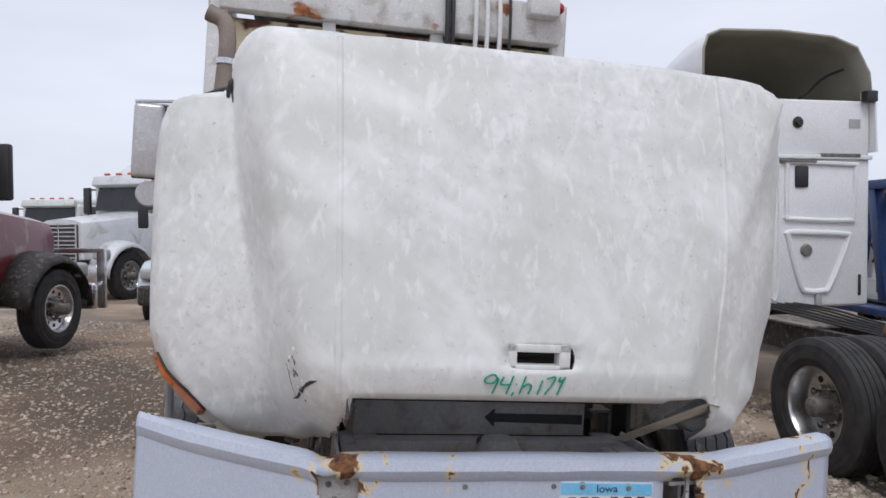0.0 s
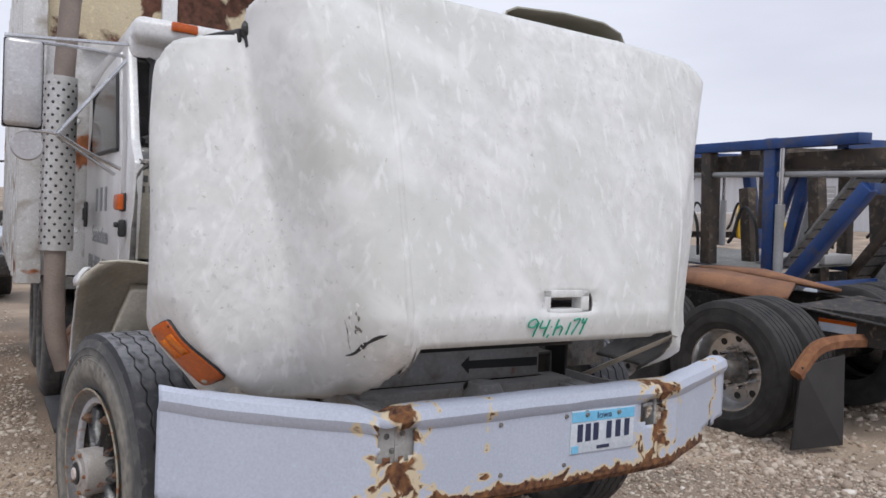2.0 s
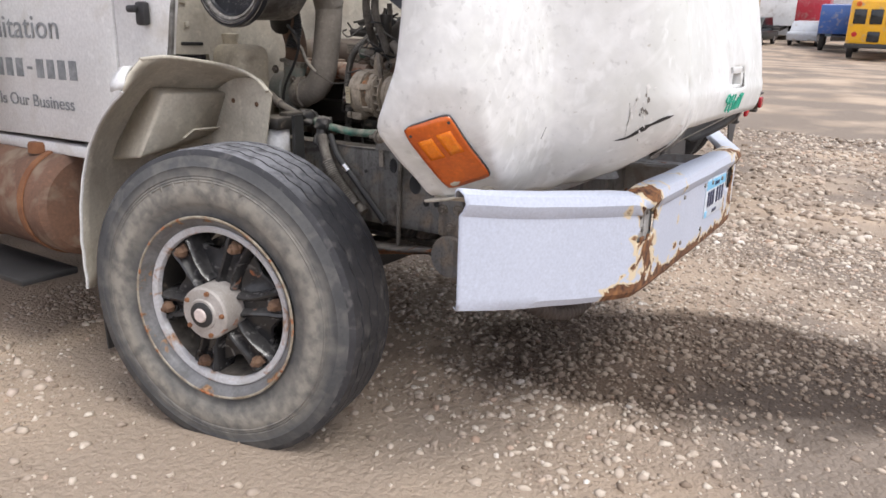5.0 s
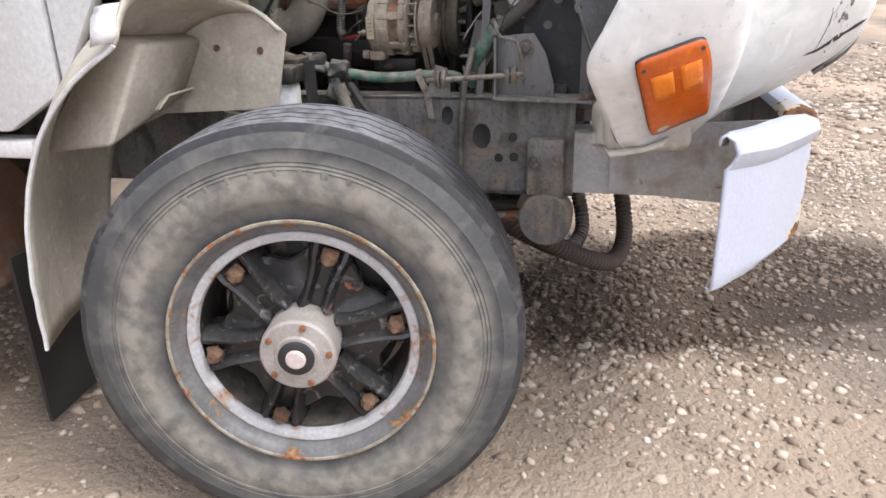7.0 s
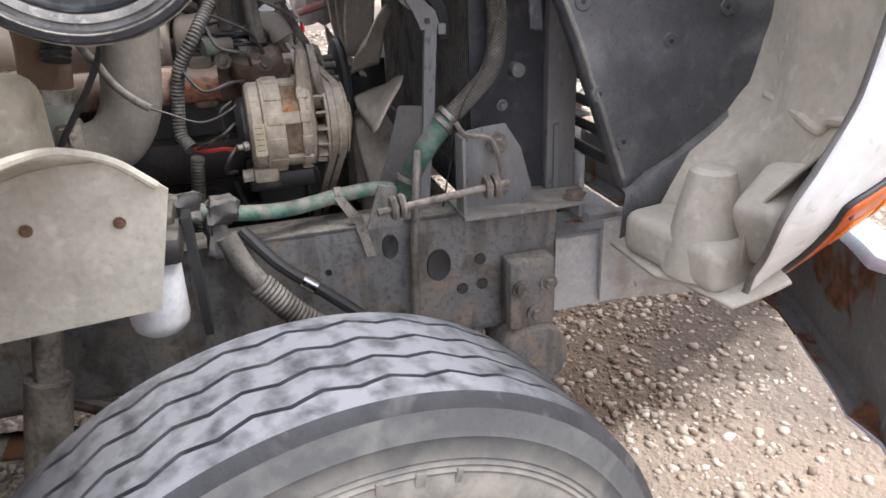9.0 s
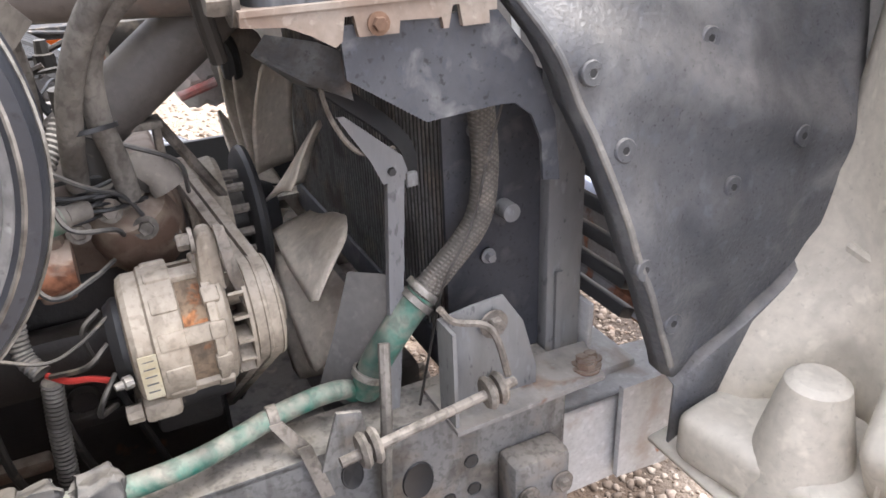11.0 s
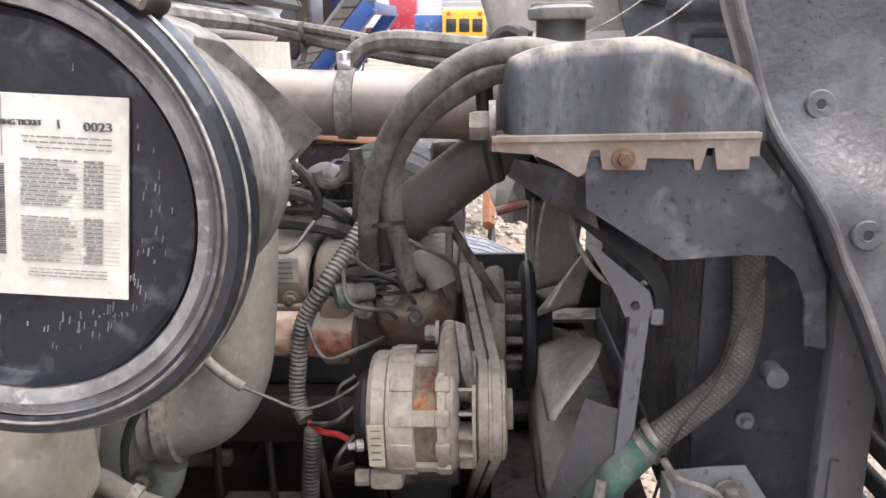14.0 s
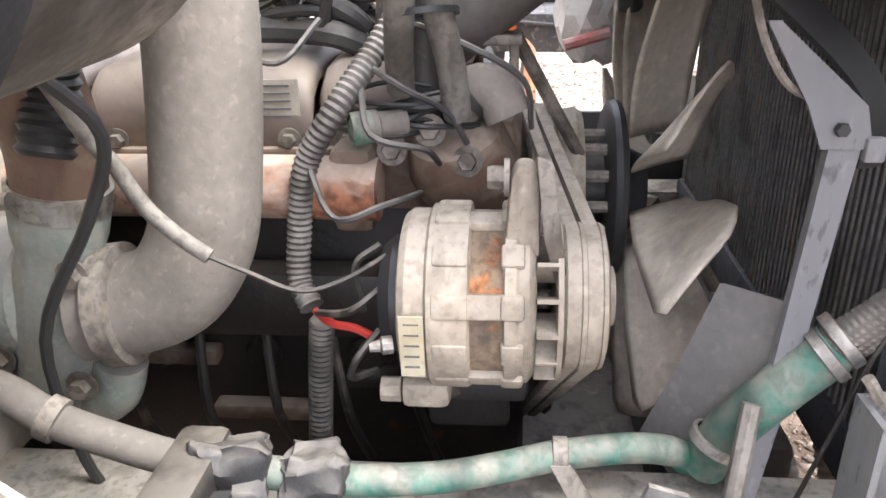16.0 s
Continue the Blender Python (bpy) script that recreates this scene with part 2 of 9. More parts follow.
def grime(m, amount=0.75, colour=(0.03, 0.024, 0.018), scale=11.0, cut=0.5, edge=0.12):
    """Oily dark grime in clotted patches with vertical runs, and the roughness to go with it."""
    n, ln = m.node_tree.nodes, m.node_tree.links
    b = n["Principled BSDF"]
    colour_in = b.inputs["Base Color"].links[0].from_socket
    co = n.new("ShaderNodeTexCoord")
    for k, (sx, sz, a) in enumerate(((scale, scale, amount), (scale * 3.2, scale * 0.6, amount * 0.6), (scale * 9, scale * 9, amount * 0.55))):
        mp, t, r, mix = n.new("ShaderNodeMapping"), n.new("ShaderNodeTexNoise"), n.new("ShaderNodeMapRange"), n.new("ShaderNodeMix")
        mp.inputs["Scale"].default_value = (sx, sx, sz)
        mp.inputs["Location"].default_value = (3.1 * k, 1.7 * k, 0.4)
        t.inputs["Scale"].default_value, t.inputs["Detail"].default_value, t.inputs["Distortion"].default_value = 1.0, 9, 0.4
        r.inputs[1].default_value, r.inputs[2].default_value, r.inputs[4].default_value = cut, cut + edge, a
        ln.new(co.outputs["Object"], mp.inputs["Vector"])
        ln.new(mp.outputs["Vector"], t.inputs["Vector"])
        ln.new(t.outputs["Fac"], r.inputs[0])
        mix.data_type = "RGBA"
        mix.inputs[7].default_value = (*colour, 1)
        ln.new(r.outputs[0], mix.inputs[0])
        ln.new(colour_in, mix.inputs[6])
        colour_in = mix.outputs[2]
    ln.new(colour_in, b.inputs["Base Color"])


dust_ring(M_TYRE, 0.36, 0.445, (0.3, 0.28, 0.24), 0.035, 0.03)
# sky sheen on the tread's top is painted in as pale blue-grey
M_TREAD = surf("worn_tread_rubber", (0.02, 0.021, 0.025), (0.042, 0.042, 0.047), rough=0.6, scale=9, bump=0.5, bscale=60, dirt=0.22, dirt_colour=(0.13, 0.125, 0.12), dust_sheen=0.6, dust_sheen_lo=0.72, dust_sheen_colour=(0.36, 0.365, 0.39))
M_LUG = surf("dark_rusty_steel", (0.1, 0.055, 0.035), (0.2, 0.12, 0.075), rough=0.85, scale=30, bump=0.3)
M_RIMG = surf("grimy_grey_rim", (0.19, 0.19, 0.195), (0.1, 0.098, 0.095), rough=0.36, scale=14, bump=0.1, rust=0.3, rscale=14, rust_colour=(0.13, 0.075, 0.04))
M_HUBS = surf("dusty_silver_casting", (0.47, 0.44, 0.42), (0.36, 0.33, 0.3), rough=0.6, metal=0.2, scale=14, bump=0.15, bscale=130, rust=0.12, rscale=20)
M_RIM = surf("chipped_white_rim", (0.56, 0.57, 0.6), (0.44, 0.43, 0.43), rough=0.45, scale=11, rust=0.42, rscale=15, rust_colour=(0.17, 0.085, 0.035), rust_hi=0.12)
M_BLACK = surf("worn_black_paint", (0.016, 0.016, 0.018), (0.035, 0.034, 0.034), rough=0.2, scale=14, bump=0.2, bscale=50, dirt=0.05, dirt_colour=(0.3, 0.29, 0.28), rust=0.1, rscale=16, dust_sheen=0.12, dust_sheen_colour=(0.3, 0.29, 0.28))
M_IRON = surf("oily_iron", (0.015, 0.0135, 0.013), (0.034, 0.03, 0.026), rough=0.55, scale=9, bump=0.3, dirt=0.12, dust_sheen=0.3)
M_FRAME = surf("dusty_grey_frame_steel", (0.15, 0.148, 0.146), (0.21, 0.205, 0.195), rough=0.7, scale=6, bump=0.2, dirt=0.35, dust_sheen=0.6)
grime(M_FRAME, 0.6, cut=0.52)
M_FRAMEW = surf("light_grey_frame_paint", (0.46, 0.46, 0.46), (0.38, 0.37, 0.35), rough=0.6, scale=5, dirt=0.3, rust=0.12, rscale=9)
M_DUSTY = surf("dust_coated_metal", (0.255, 0.225, 0.191), (0.178, 0.157, 0.136), rough=0.8, scale=8, bump=0.25, bscale=110, dirt=0.3, dust_sheen=0.6)
grime(M_DUSTY, 0.65)
grime(M_LINER, 0.4, (0.035, 0.037, 0.042), 7, 0.53)
M_TAN = surf("tan_splash_moulding", (0.58, 0.54, 0.455), (0.5, 0.46, 0.385), rough=0.6, scale=3, bump=0.08, dirt=0.2, dirt_colour=(0.4, 0.35, 0.28), dust_sheen=0.3, dust_sheen_colour=(0.7, 0.66, 0.58))
grime(M_TAN, 0.38, (0.17, 0.145, 0.11), 4, 0.53, 0.2)
M_AMBER = surf("amber_lens", (0.68, 0.14, 0.01), (0.48, 0.08, 0.005), rough=0.3, scale=7, coat=0.2)
M_AMBERL = surf("amber_reflex_lens", (0.95, 0.27, 0.015), (0.85, 0.2, 0.01), rough=0.25, bump=0.6, bscale=220)
M_CHROME = surf("tarnished_chrome", (0.75, 0.75, 0.76), (0.55, 0.55, 0.56), rough=0.22, metal=1.0, scale=9)
M_ALU = surf("polished_aluminium", (0.75, 0.75, 0.76), (0.6, 0.6, 0.6), rough=0.3, metal=1.0, scale=9, dirt=0.15)
M_GREYP = surf("grey_plastic", (0.45, 0.45, 0.45), (0.38, 0.38, 0.38), rough=0.5)
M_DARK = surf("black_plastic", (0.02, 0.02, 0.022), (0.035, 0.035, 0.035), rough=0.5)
M_GLASS = surf("dark_tinted_glass", (0.015, 0.018, 0.02), (0.025, 0.028, 0.03), rough=0.12)
M_SHELL = surf("pale_bare_fibreglass", (0.6, 0.55, 0.46), (0.5, 0.45, 0.37), rough=0.65, scale=3, bump=0.2, bscale=60, dirt=0.3, dirt_colour=(0.33, 0.3, 0.25))
M_CHIP = surf("bare_white_chip", (0.82, 0.82, 0.8), (0.7, 0.69, 0.66), rough=0.8, scale=30)


# ---- mesh helpers ----
def part(name, bm, material, parent=None, label="", smooth=0.6):
    """Links a bmesh as one mesh object under a thing or a part; edges sharper than smooth (radians) stay sharp."""
    me = bpy.data.meshes.new(name)
    if smooth:
        bm.normal_update()
        for f in bm.faces:
            f.smooth = True
        for e in bm.edges:
            if len(e.link_faces) == 2 and e.calc_face_angle(0) > smooth:
                e.smooth = False
    bm.to_mesh(me)
    bm.free()
    for m in (material if isinstance(material, (list, tuple)) else [material]):
        me.materials.append(m)
    ob = new(name, me)
    ob.parent = parent
    if label:
        tagged(ob, label)
    return ob


def thing(name, label, category, m=None, group="", kind=""):
    ob = new(name)
    ob.empty_display_size = 0.1
    if m is not None:
        ob.matrix_basis = m
    return tagged(ob, label, category, group, kind)


def box(c, s, m=None, bevel=0.0, bm=None, segs=2):
    one = bmesh.new()
    vs = bmesh.ops.create_cube(one, size=1.0)["verts"]
    bmesh.ops.scale(one, vec=s, verts=vs)
    if bevel:
        bmesh.ops.bevel(one, geom=list(one.edges), offset=bevel, segments=segs, affect="EDGES", profile=0.5)
    bmesh.ops.transform(one, matrix=Matrix.Translation(c) @ (m or Matrix()), verts=list(one.verts))
    return joined(bm, one) if bm else one


def lathe(profile, seg=32, m=None, bm=None, closed=False):
    """Turns (radius, height) pairs about z, then applies m."""
    bm = bm or bmesh.new()
    rings = []
    for r, h in profile:
        if r < 1e-6:
            rings.append([bm.verts.new((0, 0, h))] * seg)
        else:
            rings.append([bm.verts.new((r * math.cos(2 * math.pi * k / seg), r * math.sin(2 * math.pi * k / seg), h)) for k in range(seg)])
    pairs = list(zip(rings, rings[1:])) + ([(rings[-1], rings[0])] if closed else [])
    made = {v for ring in rings for v in ring}
    for a, b in pairs:
        for k in range(seg):
            q = [a[k], a[(k + 1) % seg], b[(k + 1) % seg], b[k]]
            q = [v for i, v in enumerate(q) if v not in q[:i]]
            if len(q) > 2:
                try:
                    bm.faces.new(q)
                except ValueError:
                    pass
    if m is not None:
        bmesh.ops.transform(bm, matrix=m, verts=list(made))
    for v in made:
        v.tag = True
    return bm


def axis_m(p, d):
    """A frame at p whose z points along d."""
    return Matrix.Translation(p) @ Vector(d).to_track_quat("Z", "Y").to_matrix().to_4x4()


def rod(p0, p1, r0, r1=None, seg=12, bm=None, cap=True):
    p0, p1 = Vector(p0), Vector(p1)
    l, r1 = (p1 - p0).length, r0 if r1 is None else r1
    prof = [(r0, 0), (r1, l)]
    if cap:
        prof = [(0, 0)] + prof + [(0, l)]
    return lathe(prof, seg, axis_m(p0, p1 - p0), bm)


def smooth_line(pts, n=6):
    """Catmull-Rom points through pts."""
    pts = [Vector(p) for p in pts]
    if len(pts) < 3:
        return pts
    ext = [2 * pts[0] - pts[1]] + pts + [2 * pts[-1] - pts[-2]]
    out = []
    for i in range(1, len(ext) - 2):
        a, b, c, d = ext[i - 1:i + 3]
        for k in range(n):
            t = k / n
            out.append(0.5 * ((2 * b) + (c - a) * t + (2 * a - 5 * b + 4 * c - d) * t * t + (3 * b - a - 3 * c + d) * t ** 3))
    return out + [pts[-1]]


def hose(pts, r, seg=10, n=6, bm=None, ridges=0.0, pitch=0.012, squash=1.0):
    """A tube along a smooth line; ridges: height of corrugations along it."""
    bm = bm or bmesh.new()
    line = smooth_line(pts, n)
    if ridges:
        total = sum((b - a).length for a, b in zip(line, line[1:]))
        steps = max(8, int(2 * total / pitch))
        dense, acc, i = [], 0.0, 0
        lens = [(b - a).length for a, b in zip(line, line[1:])]
        for k in range(steps + 1):
            want = total * k / steps
            while i < len(lens) - 1 and acc + lens[i] < want:
                acc += lens[i]
                i += 1
            dense.append(line[i].lerp(line[i + 1], min(1, (want - acc) / max(lens[i], 1e-9))))
        line = dense
    rings, up = [], Vector((0.13, 0.31, 0.94))
    for i, p in enumerate(line):
        d = (line[min(i + 1, len(line) - 1)] - line[max(i - 1, 0)]).normalized()
        side = d.cross(up)
        if side.length < 1e-3:
            side = d.cross(Vector((1, 0, 0)))
        side.normalize()
        up2 = side.cross(d).normalized()
        up = up2
        rr = r + (ridges if ridges and i % 2 else 0)
        rings.append([bm.verts.new(p + side * rr * math.cos(2 * math.pi * k / seg) + up2 * rr * squash * math.sin(2 * math.pi * k / seg)) for k in range(seg)])
    for a, b in zip(rings, rings[1:]):
        for k in range(seg):
            bm.faces.new((a[k], a[(k + 1) % seg], b[(k + 1) % seg], b[k]))
    bm.faces.new(rings[0][::-1])
    bm.faces.new(rings[-1])
    for ring in rings:
        for v in ring:
            v.tag = True
    return bm


def plate(pts, depth, bm=None, bevel=0.0):
    """A sheet: a polygon of 3D points in one plane, made thick by the vector depth."""
    bm = bm or bmesh.new()
    d = Vector(depth)
    a = [bm.verts.new(Vector(p)) for p in pts]
    b = [bm.verts.new(Vector(p) + d) for p in pts]
    bm.faces.new(a)
    bm.faces.new(b[::-1])
    for i in range(len(a)):
        j = (i + 1) % len(a)
        bm.faces.new((a[j], a[i], b[i], b[j]))
    bmesh.ops.recalc_face_normals(bm, faces=bm.faces)
    if bevel:
        bmesh.ops.bevel(bm, geom=list(bm.edges), offset=bevel, segments=2, affect="EDGES", profile=0.5)
    for v in bm.verts:
        v.tag = True
    return bm


def yz(x, pts):
    return [(x, y, z) for y, z in pts]


def xz(y, pts):
    return [(x, y, z) for x, z in pts]


def grid_mesh(rows, bm=None, close_u=False):
    """A skin over rows of points."""
    bm = bm or bmesh.new()
    vs = [[bm.verts.new(p) for p in row] for row in rows]
    for a, b in zip(vs, vs[1:]):
        for k in range(len(a) - (0 if close_u else 1)):
            j = (k + 1) % len(a)
            bm.faces.new((a[k], a[j], b[j], b[k]))
    return bm


def solid(ob, t, offset=-1.0, inner=0):
    s = ob.modifiers.new("thickness", "SOLIDIFY")
    s.thickness, s.offset, s.material_offset, s.material_offset_rim = t, offset, inner, inner
    s.use_even_offset = False
    return ob


def joined(a, b):
    me = bpy.data.meshes.new("tmp")
    b.to_mesh(me)
    b.free()
    a.from_mesh(me)
    bpy.data.meshes.remove(me)
    return a


def bolt(p, d, r=0.012, h=0.01, washer=True):
    bm = lathe([(0, h), (r * 0.9, h), (r, h * 0.8), (r, 0)], 6, axis_m(p, d))
    if washer:
        lathe([(0, h * 0.25), (r * 1.6, h * 0.25), (r * 1.6, 0)], 14, axis_m(p, d), bm)
    return bm


# ---- ground ----
def ground_z(x, y):
    """The yard's height: a gentle slope under the trucks that runs out flat farther off."""
    s = math.hypot(x, y)
    k = math.tanh(s / 14) / (s / 14) if s > 1e-6 else 1.0
    d = min(1, max(0, (x - 20) / 22))
    return (-0.0655 * x - 0.0218 * y) * k - 0.9 * d * d * (3 - 2 * d)


def ground_material():
    m = bpy.data.materials.new("gravel_and_packed_dirt")
    m.use_nodes = True
    n, ln = m.node_tree.nodes, m.node_tree.links
    b = n["Principled BSDF"]
    co = n.new("ShaderNodeTexCoord")

    def tex(kind, scale, detail=6):
        t = n.new(kind)
        t.inputs["Scale"].default_value = scale
        if "Detail" in t.inputs:
            t.inputs["Detail"].default_value = detail
        ln.new(co.outputs["Object"], t.inputs["Vector"])
        return t

    def ramp(f, stops):
        r = n.new("ShaderNodeValToRGB")
        e = r.color_ramp.elements
        while len(e) < len(stops):
            e.new(0.5)
        for i, (p, c) in enumerate(stops):
            e[i].position, e[i].color = p, (*c, 1)
        ln.new(f, r.inputs["Fac"])
        return r.outputs["Color"]

    def mix(f, a, c):
        x = n.new("ShaderNodeMix")
        x.data_type = "RGBA"
        ln.new(f, x.inputs[0]), ln.new(a, x.inputs[6]), ln.new(c, x.inputs[7])
        return x.outputs[2]

    dirt = ramp(tex("ShaderNodeTexNoise", 0.9).outputs["Fac"], [(0.3, (0.32, 0.24, 0.175)), (0.5, (0.42, 0.325, 0.24)), (0.7, (0.52, 0.41, 0.305))])
    vor = tex("ShaderNodeTexVoronoi", 38)
    stones = ramp(vor.outputs["Distance"], [(0.0, (0.62, 0.57, 0.5)), (0.35, (0.5, 0.44, 0.37)), (0.6, (0.24, 0.2, 0.165))])
    tone = ramp(vor.outputs["Color"], [(0.0, (0.6, 0.53, 0.45)), (0.5, (0.85, 0.79, 0.72)), (1.0, (1.0, 0.97, 0.93))])
    mul = n.new("ShaderNodeMix")
    mul.data_type, mul.blend_type = "RGBA", "MULTIPLY"
    mul.inputs[0].default_value = 0.8
    ln.new(stones, mul.inputs[6]), ln.new(tone, mul.inputs[7])
    where = n.new("ShaderNodeMapRange")
    where.inputs[1].default_value, where.inputs[2].default_value = 0.42, 0.58
    ln.new(tex("ShaderNodeTexNoise", 0.55, 8).outputs["Fac"], where.inputs[0])
    base = mix(where.outputs[0], dirt, mul.outputs[2])
    # two broad patches of the yard: paler tan beside the wheel, darker brown farther along
    def ground_patch(src, loc, size, colour, amount, blend):
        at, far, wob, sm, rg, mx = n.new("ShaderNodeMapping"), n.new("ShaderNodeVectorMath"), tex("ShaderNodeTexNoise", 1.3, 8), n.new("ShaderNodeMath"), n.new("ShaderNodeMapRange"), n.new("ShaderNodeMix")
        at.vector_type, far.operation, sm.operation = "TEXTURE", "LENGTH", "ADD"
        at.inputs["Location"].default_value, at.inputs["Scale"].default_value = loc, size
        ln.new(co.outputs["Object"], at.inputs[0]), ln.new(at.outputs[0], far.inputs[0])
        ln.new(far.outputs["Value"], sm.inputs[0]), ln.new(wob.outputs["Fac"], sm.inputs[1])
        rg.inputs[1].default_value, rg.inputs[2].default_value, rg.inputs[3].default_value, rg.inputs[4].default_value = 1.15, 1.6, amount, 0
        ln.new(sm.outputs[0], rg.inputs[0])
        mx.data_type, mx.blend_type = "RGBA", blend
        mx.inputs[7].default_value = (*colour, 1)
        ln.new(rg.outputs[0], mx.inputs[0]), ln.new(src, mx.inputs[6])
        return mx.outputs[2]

    base = ground_patch(base, (-1.7, 0.7, 0), (1.3, 1.7, 1), (0.46, 0.365, 0.275), 0.5, "MIX")
    base = ground_patch(base, (-3.2, 6.6, 0), (2.6, 4.6, 1), (0.62, 0.57, 0.53), 1.0, "MULTIPLY")
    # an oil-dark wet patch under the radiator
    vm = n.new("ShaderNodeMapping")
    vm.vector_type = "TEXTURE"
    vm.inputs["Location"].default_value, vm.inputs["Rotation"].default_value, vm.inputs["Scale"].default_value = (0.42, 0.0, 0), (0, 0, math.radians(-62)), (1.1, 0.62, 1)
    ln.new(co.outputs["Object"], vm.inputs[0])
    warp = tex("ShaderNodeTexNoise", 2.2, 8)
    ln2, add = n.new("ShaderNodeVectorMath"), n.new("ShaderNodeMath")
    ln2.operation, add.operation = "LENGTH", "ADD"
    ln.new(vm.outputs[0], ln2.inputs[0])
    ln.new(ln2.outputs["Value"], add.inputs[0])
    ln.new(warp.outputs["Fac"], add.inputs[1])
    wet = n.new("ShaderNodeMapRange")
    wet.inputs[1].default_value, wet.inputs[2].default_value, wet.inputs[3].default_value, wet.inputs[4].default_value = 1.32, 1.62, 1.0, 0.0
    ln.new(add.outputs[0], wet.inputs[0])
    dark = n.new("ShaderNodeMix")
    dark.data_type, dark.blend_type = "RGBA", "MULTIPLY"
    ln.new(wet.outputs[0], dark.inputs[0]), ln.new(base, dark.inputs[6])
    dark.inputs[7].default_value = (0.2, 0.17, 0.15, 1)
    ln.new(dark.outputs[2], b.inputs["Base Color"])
    b.inputs["Roughness"].default_value = 0.95
    bp = n.new("ShaderNodeBump")
    bp.inputs["Strength"].default_value, bp.inputs["Distance"].default_value = 0.6, 0.02
    ln.new(vor.outputs["Distance"], bp.inputs["Height"])
    bp.invert = True
    ln.new(bp.outputs["Normal"], b.inputs["Normal"])
    return m


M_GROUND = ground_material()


def build_ground():
    def spread(n, near, far):
        out = []
        for k in range(-n, n + 1):
            u = k / n
            out.append(math.copysign(near * abs(u) + (far - near) * abs(u) ** 6, u))
        return out
    bm = bmesh.new()
    xs = spread(90, 14, 900)
    rows = [[(x, y, ground_z(x, y) + (0.025 * noise.noise((0.9 * x, 0.9 * y, 0)) + 0.012 * noise.noise((3 * x, 3 * y, 5)) if math.hypot(x, y) < 40 else 0)) for x in xs] for y in xs]
    grid_mesh(rows, bm)
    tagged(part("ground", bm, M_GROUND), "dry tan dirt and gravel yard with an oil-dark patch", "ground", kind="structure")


build_ground()

# ---- the truck ----
truck = thing("garbage_truck", "white garbage truck with its hood tipped forward and rusty grey bumper", "truck", LEVEL)


def cubic(v, keys):
    """Smooth value through (position, value) keys."""
    ps = [k[0] for k in keys]
    v = min(max(v, ps[0]), ps[-1])
    i = max(k for k in range(len(ps) - 1) if ps[k] <= v or k == 0)
    t = (v - ps[i]) / (ps[i + 1] - ps[i])
    a, b = keys[i][1], keys[i + 1][1]
    a0 = keys[i - 1][1] if i else 2 * a - b
    b1 = keys[i + 2][1] if i + 2 < len(keys) else 2 * b - a
    return 0.5 * (2 * a + (b - a0) * t + (2 * a0 - 5 * a + 4 * b - b1) * t * t + (3 * a - a0 - 3 * b + b1) * t ** 3)


def hood_face(z):
    """How far forward the hood's long face stands at height z (it leans back towards the top)."""
    return cubic(z, [(0.9, 0.26), (0.98, 0.11), (1.06, -0.01), (1.12, -0.075), (1.18, -0.1), (1.26, -0.1), (1.7, -0.025), (2.0, 0.05), (2.2, 0.115), (2.3, 0.15)])


